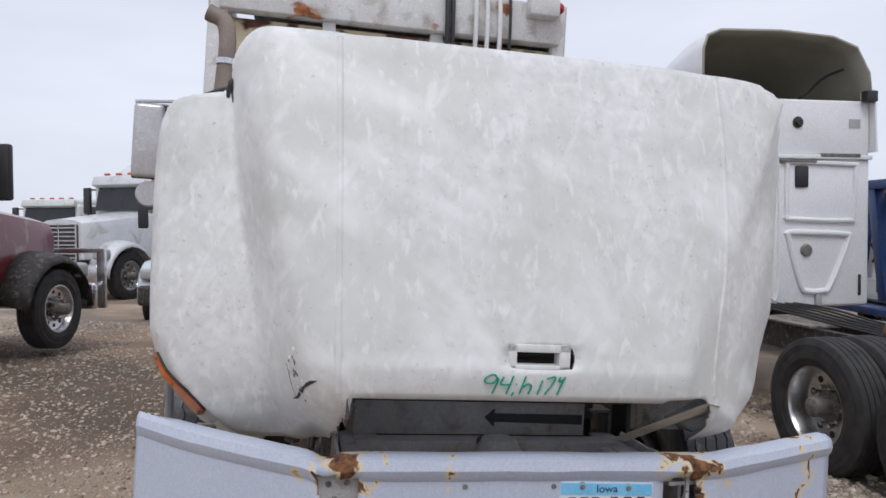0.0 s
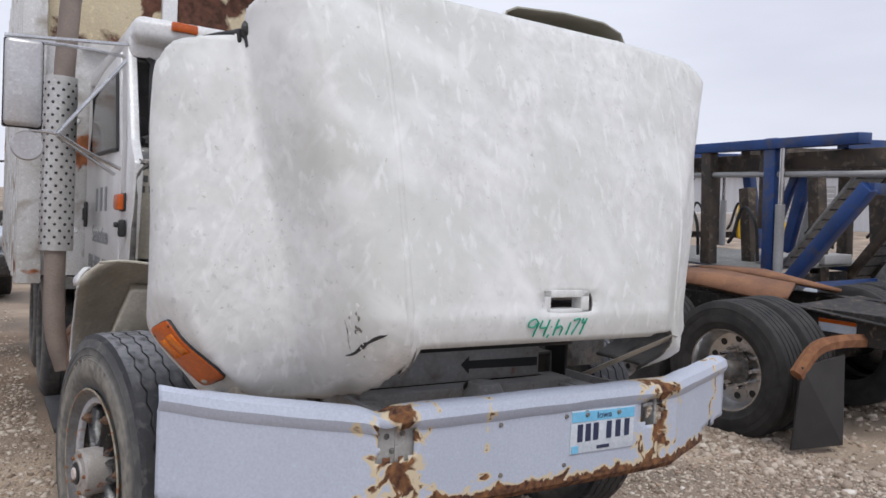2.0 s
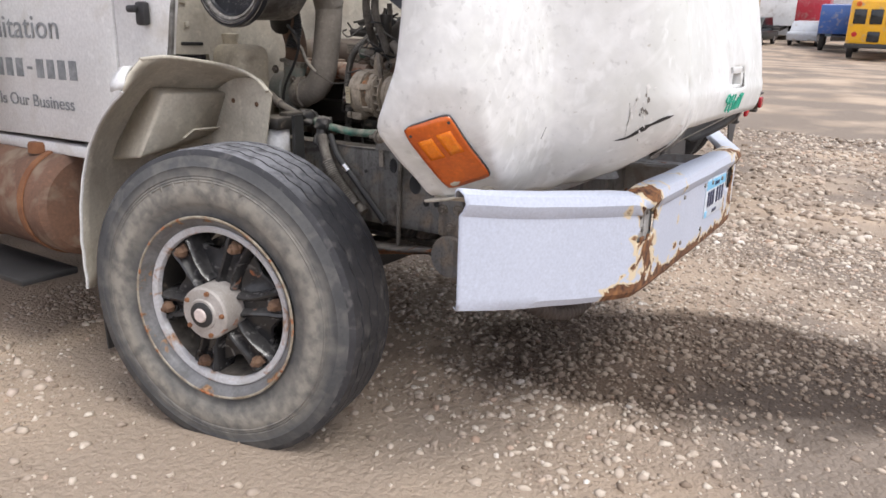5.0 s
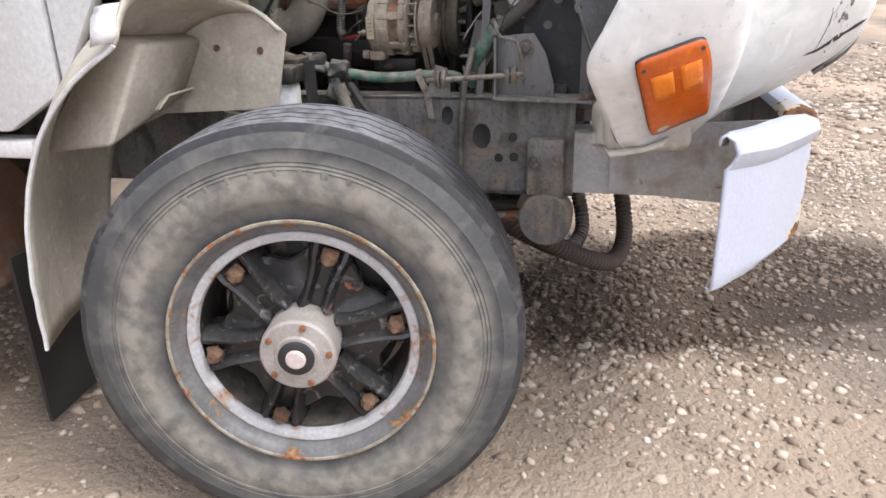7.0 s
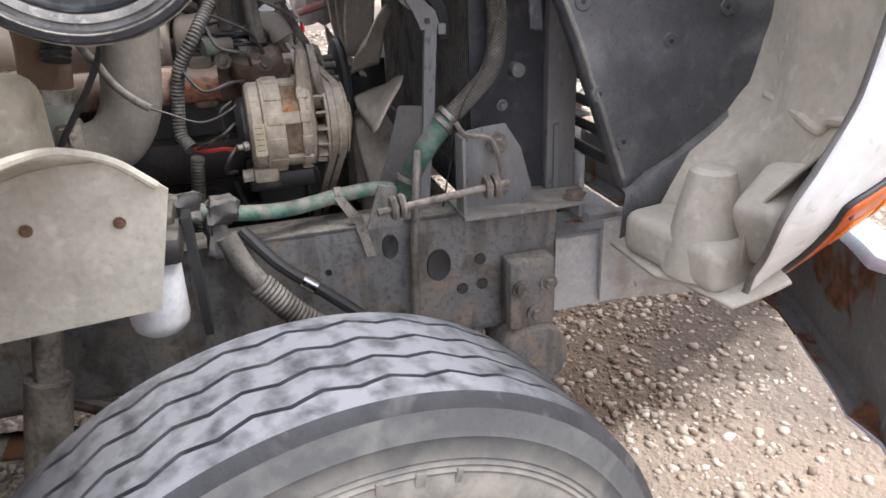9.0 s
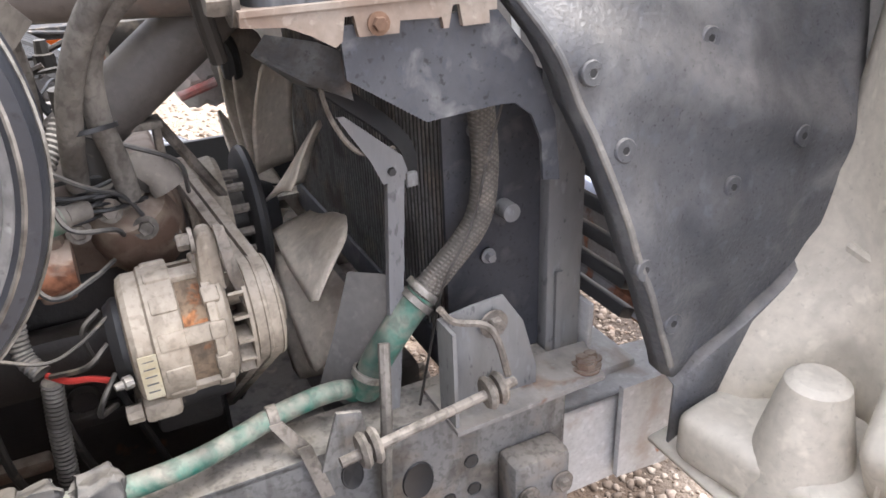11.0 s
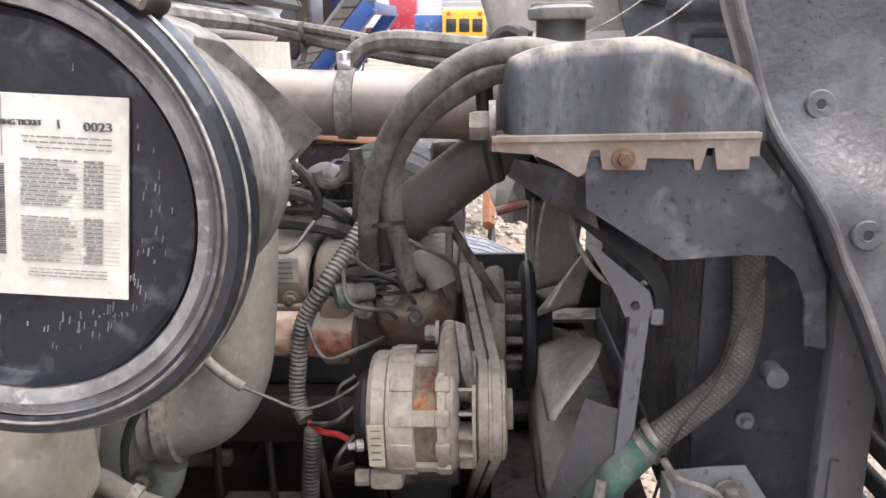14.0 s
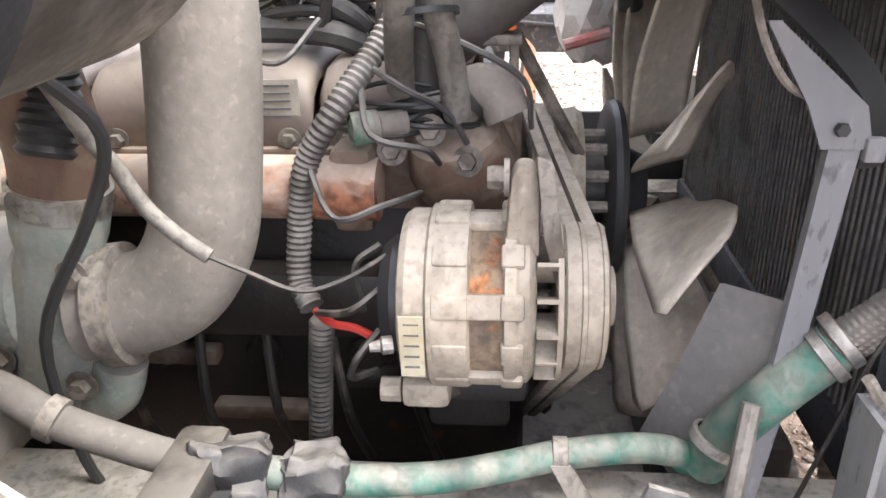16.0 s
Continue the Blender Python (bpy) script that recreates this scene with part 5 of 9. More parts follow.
part("screen_gasket", hose([(-1.0, 1.7, 1.87), (-0.96, 1.695, 1.835), (0, 1.69, 1.83), (0.96, 1.695, 1.835), (1.0, 1.7, 1.87), (0.99, 1.78, 2.22), (0.94, 1.79, 2.25), (-0.94, 1.79, 2.25), (-0.99, 1.78, 2.22), (-1.0, 1.7, 1.87)], 0.02, 8, 4), M_DARK, gl, "black windscreen gasket")
part("wiper", hose([(-0.55, 1.67, 1.83), (-0.7, 1.685, 1.9), (-0.95, 1.69, 1.9)], 0.007, 6, 3), M_DARK, gl, "black wiper")
fire = part("firewall", plate(xz(1.73, [(-1.07, 1.3), (-1.07, 1.72), (1.07, 1.72), (1.07, 0.95), (-0.8, 0.95), (-0.8, 1.3)]), (0, 0.02, 0)), M_TAN, truck, "dirty tan firewall with pressings")
part("opening_bead", hose([(-1.09, 1.59, 1.3), (-1.09, 1.535, 1.62), (-1.085, 1.52, 1.69), (-1.04, 1.515, 1.73), (-0.9, 1.51, 1.735), (1.0, 1.51, 1.735)], 0.014, 8, 4), M_FRAME, truck, "rubber bead round the cowl opening")
for x, z, w, h in ((-0.95, 1.55, 0.1, 0.13), (-0.98, 1.4, 0.02, 0.02), (-0.9, 1.41, 0.02, 0.02)):
    part("pressing", box((x, 1.727, z), (w, 0.014, h), None, 0.005), M_TAN, fire)
part("firewall_slot", box((-0.88, 1.728, 1.34), (0.1, 0.01, 0.012), None, 0.003), M_DARK, fire)
for k in range(3):
    part("print_bar", box((-1.02 + 0.04 * k, 1.7285, 1.675), (0.02, 0.002, 0.03)), M_INK, fire)
for k in range(5):
    part("print_bar", box((-1.03 + 0.035 * k, 1.7285, 1.625), (0.018, 0.002, 0.03)), M_INK, fire)

# splash guard behind the wheel: a deep moulded bowl, its outer edge broken and white
outer_edge = [(-1.226, 1.57, 1.288), (-1.29, 1.555, 1.235), (-1.307, 1.56, 1.187), (-1.302, 1.68, 1.108), (-1.3, 1.795, 0.984), (-1.3, 1.875, 0.81), (-1.3, 1.91, 0.61), (-1.29, 1.925, 0.42)]
middle_line = [(-1.115, 1.56, 1.296), (-1.12, 1.6, 1.275), (-1.12, 1.66, 1.245), (-1.12, 1.77, 1.16), (-1.12, 1.88, 1.03), (-1.12, 1.95, 0.86), (-1.12, 1.985, 0.64), (-1.12, 1.99, 0.42)]
deep_line = [(-0.93, 1.535, 1.272), (-0.93, 1.6, 1.25), (-0.93, 1.68, 1.21), (-0.93, 1.8, 1.11), (-0.93, 1.92, 0.98), (-0.93, 1.99, 0.84), (-0.93, 2.02, 0.64), (-0.93, 2.02, 0.44)]
inner_line = [(-0.8, 1.47, 1.225), (-0.8, 1.58, 1.22), (-0.8, 1.68, 1.18), (-0.8, 1.8, 1.1), (-0.8, 1.9, 1.0), (-0.8, 1.96, 0.9), (-0.84, 2.0, 0.7), (-0.86, 2.0, 0.5)]
rows = list(zip(*[smooth_line(l, 4) for l in (outer_edge, middle_line, deep_line, inner_line)]))
guard = part("splash_guard", grid_mesh([smooth_line(r, 4) for r in rows]), M_TAN, truck, "tan moulded wheel splash guard", smooth=1.0)
solid(guard, 0.008, 0)
edge_line = smooth_line(outer_edge, 4)
part("guard_edge", hose([p + Vector((0.004 * noise.noise(30 * p), 0, 0)) for p in edge_line[8:]], 0.006, 6, 2), M_CAB, guard, "thin white outer edge of the guard")
rows = [[p + Vector((0, 0, 0.006)) for p in edge_line[2:9]], [p + Vector((-0.012 + 0.012 * noise.noise(25 * p), 0.02, 0.008 + 0.012 * noise.noise(19 * p))) for p in edge_line[2:9]], [p + Vector((-0.016 + 0.016 * noise.noise(31 * p), 0.05, 0.0 + 0.02 * noise.noise(23 * p))) for p in edge_line[2:9]]]
solid(part("broken_flange", grid_mesh(rows), M_CAB, guard, "jagged white remnant of the fender"), 0.008, 0)
part("guard_lip", hose([outer_edge[0], middle_line[0], deep_line[0], (-0.86, 1.505, 1.252), (-0.82, 1.46, 1.222), (-0.805, 1.41, 1.175)], 0.007, 8, 5), M_TAN, guard, "rolled upper lip")
panel = part("guard_panel", plate(yz(-0.8, [(1.395, 1.165), (1.44, 0.965), (1.79, 0.945), (2.0, 0.86), (1.93, 1.0), (1.8, 1.12), (1.66, 1.2), (1.52, 1.235), (1.45, 1.215)]), (0.006, 0, 0)), M_TAN, guard, "flat tan inner panel")
for y, z in ((1.473, 1.123), (1.602, 1.129), (1.75, 1.06)):
    part("bolt", bolt((-0.803, y, z), (-1, 0, 0), 0.006, 0.006), M_LUG, panel)
# the boxed step moulded into the bowl
ridge = [(-1.155, 1.725, 0.93), (-1.08, 1.652, 1.16), (-0.785, 1.65, 1.153), (-0.785, 1.73, 1.0)]
back = [(-1.13, 1.95, 0.9), (-1.06, 1.77, 1.19), (-0.785, 1.76, 1.18), (-0.785, 1.95, 0.92)]
bm = bmesh.new()
a, b = [bm.verts.new(p) for p in ridge], [bm.verts.new(p) for p in back]
for q in ((a[0], a[1], b[1], b[0]), (a[1], a[2], b[2], b[1]), (a[0], a[3], a[2], a[1]), (a[0], b[0], b[3], a[3])):
    bm.faces.new(q)
bmesh.ops.bevel(bm, geom=list(bm.edges), offset=0.014, segments=3, affect="EDGES", profile=0.5)
solid(part("guard_pocket", bm, M_TAN, guard, "boxed step in the splash guard"), 0.006, 0)
solid(part("guard_notch", grid_mesh([[(-0.97, 1.7, 0.99), (-0.97, 1.9, 0.9)], [(-0.93, 1.69, 1.02), (-0.93, 1.9, 0.93)], [(-0.8, 1.69, 1.02), (-0.8, 1.9, 0.93)]]), M_TAN, guard, "small lower step of the guard", smooth=0), 0.006, 0)
part("mud_flap", plate([(-1.13, 2.125, 0.6), (-0.72, 2.125, 0.6), (-0.74, 2.17, 0.05), (-1.08, 2.17, 0.03)], (0, 0.012, 0)), M_DARK, truck, "black rubber mud flap")

# mirror on its chrome arms
M_MIRROR = surf("dull_mirror_back", (0.62, 0.62, 0.63), (0.52, 0.5, 0.5), rough=0.35, metal=0.6, scale=6)
mir = part("mirror", box((-1.525, 1.76, 2.055), (0.145, 0.055, 0.375), None, 0.02, segs=3), M_MIRROR, truck, "tall mirror head on chrome arms")
part("mirror_edge", box((-1.525, 1.79, 2.055), (0.155, 0.02, 0.385), None, 0.008), M_DARK, mir)
part("convex_mirror", lathe([(0, 0.03), (0.04, 0.025), (0.062, 0.01), (0.066, -0.005), (0.06, -0.012), (0, -0.01)], 28, axis_m((-1.505, 1.76, 1.785), (0, 1, 0))), M_MIRROR, mir, "round spot mirror")
for pts in ([(-1.6, 1.78, 2.255), (-1.4, 1.78, 2.27), (-1.08, 1.8, 2.3)], [(-1.56, 1.78, 2.24), (-1.3, 1.84, 2.26), (-1.08, 1.95, 2.27)], [(-1.5, 1.78, 1.855), (-1.39, 1.78, 1.85), (-1.28, 1.79, 1.79), (-1.12, 1.8, 1.715)], [(-1.39, 1.78, 1.85), (-1.08, 1.82, 2.26)], [(-1.39, 1.8, 1.845), (-1.12, 2.0, 1.7)]):
    part("mirror_arm", hose(pts, 0.009, 8, 4), M_CHROME, mir, "chrome arm")

# exhaust stack in its perforated guard
M_STACK = surf("heat_browned_pipe", (0.22, 0.18, 0.155), (0.32, 0.26, 0.22), rough=0.6, metal=0.3, scale=5)
stack = part("exhaust_pipe", hose([(-1.25, 2.72, 0.62), (-1.3, 2.72, 0.8), (-1.315, 2.72, 1.0), (-1.315, 2.72, 1.4), (-1.3, 2.72, 2.2), (-1.28, 2.72, 2.6), (-1.27, 2.72, 2.85), (-1.3, 2.72, 2.98), (-1.4, 2.72, 3.03)], 0.055, 18, 4), M_STACK, truck, "brown exhaust stack with a bent top")
part("stack_band", lathe([(0.058, -0.02), (0.062, -0.018), (0.062, 0.018), (0.058, 0.02)], 24, pose(-1.275, 2.72, 2.72)), M_CHROME, stack)
part("heat_guard", lathe([(0.084, 1.29), (0.088, 1.29), (0.088, 2.26), (0.084, 2.26)], 36, pose(-1.312, 2.74, 0)), surf("heat_guard_steel", (0.62, 0.62, 0.6), (0.5, 0.48, 0.46), rough=0.4, metal=0.5, scale=5), stack, "perforated bright heat guard")
hole_me = None
for row in range(26):
    for k in range(6):
        a = math.radians(140 + 34 * k + (17 if row % 2 else 0))
        c = Vector((-1.312 + 0.0882 * math.cos(a), 2.74 + 0.0882 * math.sin(a), 1.33 + 0.0355 * row))
        m = axis_m((0, 0, 0), (math.cos(a), math.sin(a), 0))
        m.translation = c
        if hole_me is None:
            ob = part("guard_hole", lathe([(0, 0.001), (0.0085, 0.001), (0.0085, -0.004)], 8), M_DARK, stack)
            hole_me = ob.data
        else:
            ob = new("guard_hole", hole_me)
            ob.parent = stack
        ob.matrix_basis = m
part("grab_rail", hose([(-1.16, 3.28, 1.38), (-1.2, 3.3, 1.5), (-1.2, 3.3, 2.0), (-1.16, 3.28, 2.1)], 0.014, 8, 4), M_CAB, truck, "white grab rail")

# rusty fuel tank with strap and step
tank = part("fuel_tank", lathe([(0, -0.02), (0.2, -0.02), (0.225, 0), (0.23, 0.02), (0.23, 0.85), (0.225, 0.87), (0, 0.88)], 36, axis_m((-1.02, 2.3, 0.66), (0, 1, 0))), surf("rusted_tank", (0.2, 0.105, 0.065), (0.12, 0.07, 0.05), rough=0.8, scale=4, bump=0.2, dirt=0.3), truck, "brown rusty round fuel tank")
for y in (2.42, 2.95):
    part("tank_strap", lathe([(0.232, -0.02), (0.238, -0.018), (0.238, 0.018), (0.232, 0.02)], 36, axis_m((-1.02, y, 0.66), (0, 1, 0))), M_RUST, tank)
part("tank_cap", lathe([(0, 0.045), (0.04, 0.045), (0.045, 0.03), (0.045, 0)], 20, pose(-1.1, 2.5, 0.87)), M_RUST, tank)
part("step_bracket", box((-1.2, 2.75, 0.36), (0.25, 0.8, 0.03), None, 0.008), M_DARK, truck, "black step under the tank")

# ---- refuse body ----
part("body_side", plate(yz(-1.45, [(3.4, 1.05), (3.4, 3.55), (8.2, 3.55), (8.2, 1.05)]), (0.05, 0, 0)), M_BODY, truck, "white ribbed side of the refuse body")
part("body_side", plate(yz(1.2, [(3.4, 1.05), (3.4, 3.55), (8.2, 3.55), (8.2, 1.05)]), (0.05, 0, 0)), M_BODY, truck)
part("body_roof", box((0, 5.8, 3.57), (2.5, 4.8, 0.05)), M_BODY, truck)
part("body_floor", box((0, 5.8, 1.05), (2.5, 4.8, 0.08)), M_FRAME, truck)
part("body_tail", box((0, 8.2, 2.3), (2.5, 0.05, 2.5)), M_BODY, truck)
for k in range(9):
    part("side_rib", box((-1.475, 3.45 + 0.55 * k, 2.3), (0.05, 0.09, 2.5), None, 0.012), M_BODY, truck)
part("corner_post", box((-1.42, 3.38, 2.3), (0.14, 0.08, 2.5), None, 0.012), M_BODY, truck, "rust-stained white corner post")
part("corner_post", box((1.17, 3.38, 2.3), (0.1, 0.08, 2.5), None, 0.012), M_BODY, truck)
for z0, z1, mat_ in ((1.1, 2.62, M_BODY), (2.62, 3.22, M_CREAM)):
    part("front_panel", box((-0.13, 3.43, (z0 + z1) / 2), (2.6, 0.03, z1 - z0)), mat_, truck, "cream front bulkhead with rust patches" if mat_ is M_CREAM else "")
part("front_beam", box((-0.12, 3.36, 3.4), (2.58, 0.14, 0.3), None, 0.015), M_BODY, truck, "white beam across the body front")
for x in (-0.62, 0.2):
    part("panel_post", box((x, 3.39, 2.75), (0.1, 0.06, 1.0), None, 0.01), M_CAB, truck)
part("front_ledge", box((0, 3.38, 2.6), (2.3, 0.08, 0.06), None, 0.01), M_BODY, truck)
for x, r, mt in ((0.25, 0.022, M_DARK), (0.29, 0.018, M_DARK), (0.47, 0.018, M_CAB), (0.56, 0.018, M_CAB), (0.66, 0.018, M_CAB), (0.74, 0.012, M_DARK)):
    part("body_line", hose([(x, 3.26, 3.6), (x + 0.01, 3.25, 3.3), (x + 0.02, 3.3, 3.0), (x + 0.04, 3.36, 2.6)], r, 8, 4), mt, truck)
bl = part("body_lamp_box", joined(box((1.0, 3.25, 3.5), (0.24, 0.16, 0.14), None, 0.02), box((1.0, 3.25, 3.6), (0.16, 0.1, 0.1), None, 0.02)), M_BODY, truck, "white lamp box with a red lamp")
part("red_lamp", lathe([(0, 0.05), (0.03, 0.045), (0.045, 0.02), (0.045, 0)], 20, axis_m((1.12, 3.25, 3.52), (1, 0, 0))), surf("red_lens", (0.5, 0.02, 0.02), rough=0.25), bl, "red lamp lens")
for y in (5.0, 6.3):
    for s in (-1, 1):
        part("rear_tyre", tyre_mesh(0.53, 0.3, 0.56, 64, wave=0, grooves=(-0.25, -0.12, 0.0, 0.12, 0.25)), M_TYRE, truck, "dark rear tyre").matrix_basis = Matrix.Translation((s * 0.98, y, 0.5)) @ pose(0, 0, 0, 0, 90, 0)
part("mud_guard", box((-1.2, 4.2, 0.95), (0.06, 0.9, 0.25), None, 0.02), M_RUSTY, truck)


# ---- split and chips at the hood's nose ----
def crack(pts, width, label):
    """A jagged split: a narrow dark blade of varying width let into the skin."""
    line = smooth_line([Vector(p) for p in pts], 6)
    rows = []
    for k, p in enumerate(line):
        u = k / (len(line) - 1)
        w = width * math.sin(math.pi * min(0.97, max(0.05, u))) * (1 + 0.8 * noise.noise((40 * p.x, 40 * p.z, 1)))
        j = 0.003 * noise.noise((60 * p.x, 60 * p.z, 9))
        rows.append([on_hood(p.x + j, p.y, p.z + w), on_hood(p.x - j, p.y, p.z - w)])
    solid(part("split", grid_mesh(rows), M_DARK, hood, label, smooth=0), 0.001, 0)


crack([(-0.735, 0.04, 1.22), (-0.725, 0.04, 1.19), (-0.715, 0.05, 1.15), (-0.7, 0.06, 1.115)], 0.0022, "thin split in the hood")
crack([(-0.735, 0.07, 1.095), (-0.71, 0.045, 1.115), (-0.69, 0.011, 1.15), (-0.666, -0.03, 1.18), (-0.65, -0.05, 1.19)], 0.007, "open dark split at the hood's nose")
crack([(-0.86, 0.2, 1.13), (-0.865, 0.2, 1.09)], 0.0015, "short scratch")
random.seed(21)
for k in range(26):
    c = Vector((-0.72 + 0.045 * random.gauss(0, 0.6), -0.01 + 0.03 * random.random(), 1.2 + 0.05 * random.gauss(0, 0.8)))
    r = 0.004 + 0.007 * random.random()
    a0 = random.random() * 6
    ring = [on_hood(c.x + r * math.cos(a0 + a) * (0.6 + 0.6 * random.random()), c.y, c.z + r * math.sin(a0 + a) * (0.6 + 0.6 * random.random()), 0.0012) for a in (0, 1.25, 2.5, 3.75, 5)]
    bm = bmesh.new()
    bm.faces.new([bm.verts.new(p) for p in ring])
    solid(part("chip", bm, (M_CHIP, M_HOODIN, M_CHIP)[k % 3], hood, smooth=0), 0.002, 0)

# added plate: hides the far tyre's bright tread behind the radiator's side
part("wing_splash_plate", plate(xz(0.74, [(0.52, 0.86), (1.0, 0.86), (0.98, 1.16), (0.52, 1.2)]), (0, 0.006, 0), bevel=0.002), M_FRAME, truck, "grey plate added beside the radiator to hide the far tyre")

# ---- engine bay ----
M_BLOCK = surf("oily_black_block", (0.008, 0.007, 0.007), (0.03, 0.022, 0.018), rough=0.5, scale=7, bump=0.4, rust=0.2, rscale=5, rust_colour=(0.06, 0.03, 0.018), dust_sheen=0.12)
M_COVER = surf("brown_grey_rocker_cover", (0.15, 0.116, 0.101), (0.203, 0.165, 0.143), rough=0.6, scale=6, bump=0.15, dirt=0.3, dust_sheen=0.4)
M_MANI = surf("flaking_manifold", (0.5, 0.36, 0.28), (0.35, 0.24, 0.18), rough=0.85, scale=10, rust=0.45, rscale=12, rust_colour=(0.13, 0.055, 0.03), dust_sheen=0.75)
M_CAST = surf("rust_brown_casting", (0.104, 0.06, 0.04), (0.176, 0.12, 0.088), rough=0.85, scale=9, bump=0.4, dirt=0.3, dust_sheen=0.45)
M_TURBO = surf("grey_green_casting", (0.33, 0.325, 0.295), (0.24, 0.275, 0.245), rough=0.7, scale=10, bump=0.3, dirt=0.4, dirt_colour=(0.33, 0.29, 0.25), dust_sheen=0.4)
M_HOSE = surf("dusty_grey_rubber_hose", (0.14, 0.127, 0.115), (0.2, 0.183, 0.16), rough=0.8, scale=9, bump=0.4, bscale=140, dust_sheen=0.55)
M_TANHOSE = surf("tan_dusted_hose", (0.24, 0.212, 0.183), (0.17, 0.152, 0.13), rough=0.9, scale=10, bump=0.2)
M_GREEN = surf("green_silicone_hose", (0.012, 0.14, 0.095), (0.04, 0.19, 0.14), rough=0.7, scale=14, bump=0.3, dirt=0.75, dirt_colour=(0.24, 0.23, 0.19), dust_sheen=0.5)
M_LOOM = surf("dusty_split_loom", (0.16, 0.152, 0.14), (0.096, 0.092, 0.088), rough=0.7, scale=9, dust_sheen=0.5)
M_TAPE = surf("black_tape", (0.035, 0.035, 0.0364), (0.077, 0.0735, 0.07), rough=0.6, scale=14, bump=0.5, bscale=60, dust_sheen=0.3)
M_BRAID = surf("dusty_braided_rubber", (0.2, 0.18, 0.155), (0.13, 0.12, 0.105), rough=0.85, scale=10, bump=0.2, dirt=0.3, dirt_colour=(0.3, 0.26, 0.22))


def weave(m, pitch, depth):
    """A diagonal woven relief with darker pits."""
    n, ln = m.node_tree.nodes, m.node_tree.links
    b = n["Principled BSDF"]
    co = n.new("ShaderNodeTexCoord")
    old = b.inputs["Base Color"].links[0].from_socket
    height = None
    for turn in (38, -38):
        mp, w = n.new("ShaderNodeMapping"), n.new("ShaderNodeTexWave")
        mp.inputs["Rotation"].default_value = (radians(turn), 0, 0)
        w.bands_direction = "Z"
        w.inputs["Scale"].default_value = 0.314 / pitch
        ln.new(co.outputs["Object"], mp.inputs["Vector"]), ln.new(mp.outputs["Vector"], w.inputs["Vector"])
        if height is None:
            height = w.outputs["Fac"]
        else:
            mu = n.new("ShaderNodeMath")
            mu.operation = "MULTIPLY"
            ln.new(height, mu.inputs[0]), ln.new(w.outputs["Fac"], mu.inputs[1])
            height = mu.outputs[0]
    rg, mx, bp = n.new("ShaderNodeMapRange"), n.new("ShaderNodeMix"), n.new("ShaderNodeBump")
    rg.inputs[2].default_value, rg.inputs[3].default_value, rg.inputs[4].default_value = 0.5, 0.55, 0.0
    mx.data_type = "RGBA"
    mx.inputs[7].default_value = (0.05, 0.045, 0.04, 1)
    bp.inputs["Strength"].default_value, bp.inputs["Distance"].default_value = depth, 0.003
    ln.new(height, rg.inputs[0]), ln.new(rg.outputs[0], mx.inputs[0]), ln.new(old, mx.inputs[6]), ln.new(mx.outputs[2], b.inputs["Base Color"])
    ln.new(height, bp.inputs["Height"]), ln.new(bp.outputs["Normal"], b.inputs["Normal"])


weave(M_BRAID, 0.006, 0.7)
M_FAN = surf("tan_dusty_fan_blade", (0.62, 0.55, 0.455), (0.5, 0.44, 0.36), rough=0.75, scale=5, bump=0.1, dirt=0.25, dirt_colour=(0.2, 0.17, 0.14))
M_ALT = surf("dusty_alternator_casting", (0.41, 0.35, 0.275), (0.3, 0.255, 0.2), rough=0.8, scale=7, bump=0.25, dirt=0.15, dust_sheen=0.6)
M_RUSTBAND = surf("orange_rust_band", (0.27, 0.19, 0.12), (0.2, 0.15, 0.105), rough=0.9, scale=18, bump=0.3, rust=0.3, rscale=20, rust_colour=(0.16, 0.07, 0.03))
M_TANKP = surf("chipped_black_radiator_tank", (0.035, 0.04, 0.05), (0.11, 0.115, 0.125), rough=0.5, scale=9, bump=0.3, bscale=60, rust=0.27, rscale=7, rust_colour=(0.1, 0.052, 0.036), dirt=0.2, dirt_colour=(0.22, 0.22, 0.22), stretch=(1, 1.6, 0.45), speck=0.8, rust_hi=0.09, dust_sheen=0.95, dust_sheen_lo=0.3, dust_sheen_colour=(0.52, 0.42, 0.32))
M_ARM = surf("scuffed_blue_black_steel", (0.034, 0.037, 0.046), (0.07, 0.073, 0.082), rough=0.5, scale=9, bump=0.3, bscale=60, dirt=0.2, dirt_colour=(0.2, 0.2, 0.2), speck=0.9, dust_sheen=0.5)
M_POST = surf("dusty_slate_steel", (0.16, 0.16, 0.165), (0.22, 0.217, 0.21), rough=0.6, scale=7, bump=0.2, bscale=60, dirt=0.25, dirt_colour=(0.2, 0.19, 0.18), stretch=(1, 1, 0.4), speck=0.8)
M_SHROUD = surf("blue_black_shroud", (0.022, 0.024, 0.031), (0.05, 0.052, 0.06), rough=0.55, scale=8, bump=0.2, dirt=0.2, dirt_colour=(0.11, 0.105, 0.1), speck=0.8)
M_CREAMP = surf("cream_plastic", (0.6, 0.54, 0.42), (0.52, 0.46, 0.35), rough=0.6, scale=5, dirt=0.3)
M_CORE = surf("radiator_core", (0.03, 0.03, 0.03), (0.08, 0.075, 0.07), rough=0.6, scale=30)
M_RED = surf("red_wire_sleeve", (0.6, 0.06, 0.05), rough=0.4)
M_BAG = surf("clear_plastic_bag", (0.6, 0.58, 0.56), (0.75, 0.72, 0.7), rough=0.35, scale=6)
M_DISC = surf("scratched_black_lid", (0.013, 0.0145, 0.019), (0.026, 0.028, 0.034), rough=0.36, scale=14, dirt=0.16, dirt_colour=(0.13, 0.133, 0.14), bump=0.15, speck=0.9)
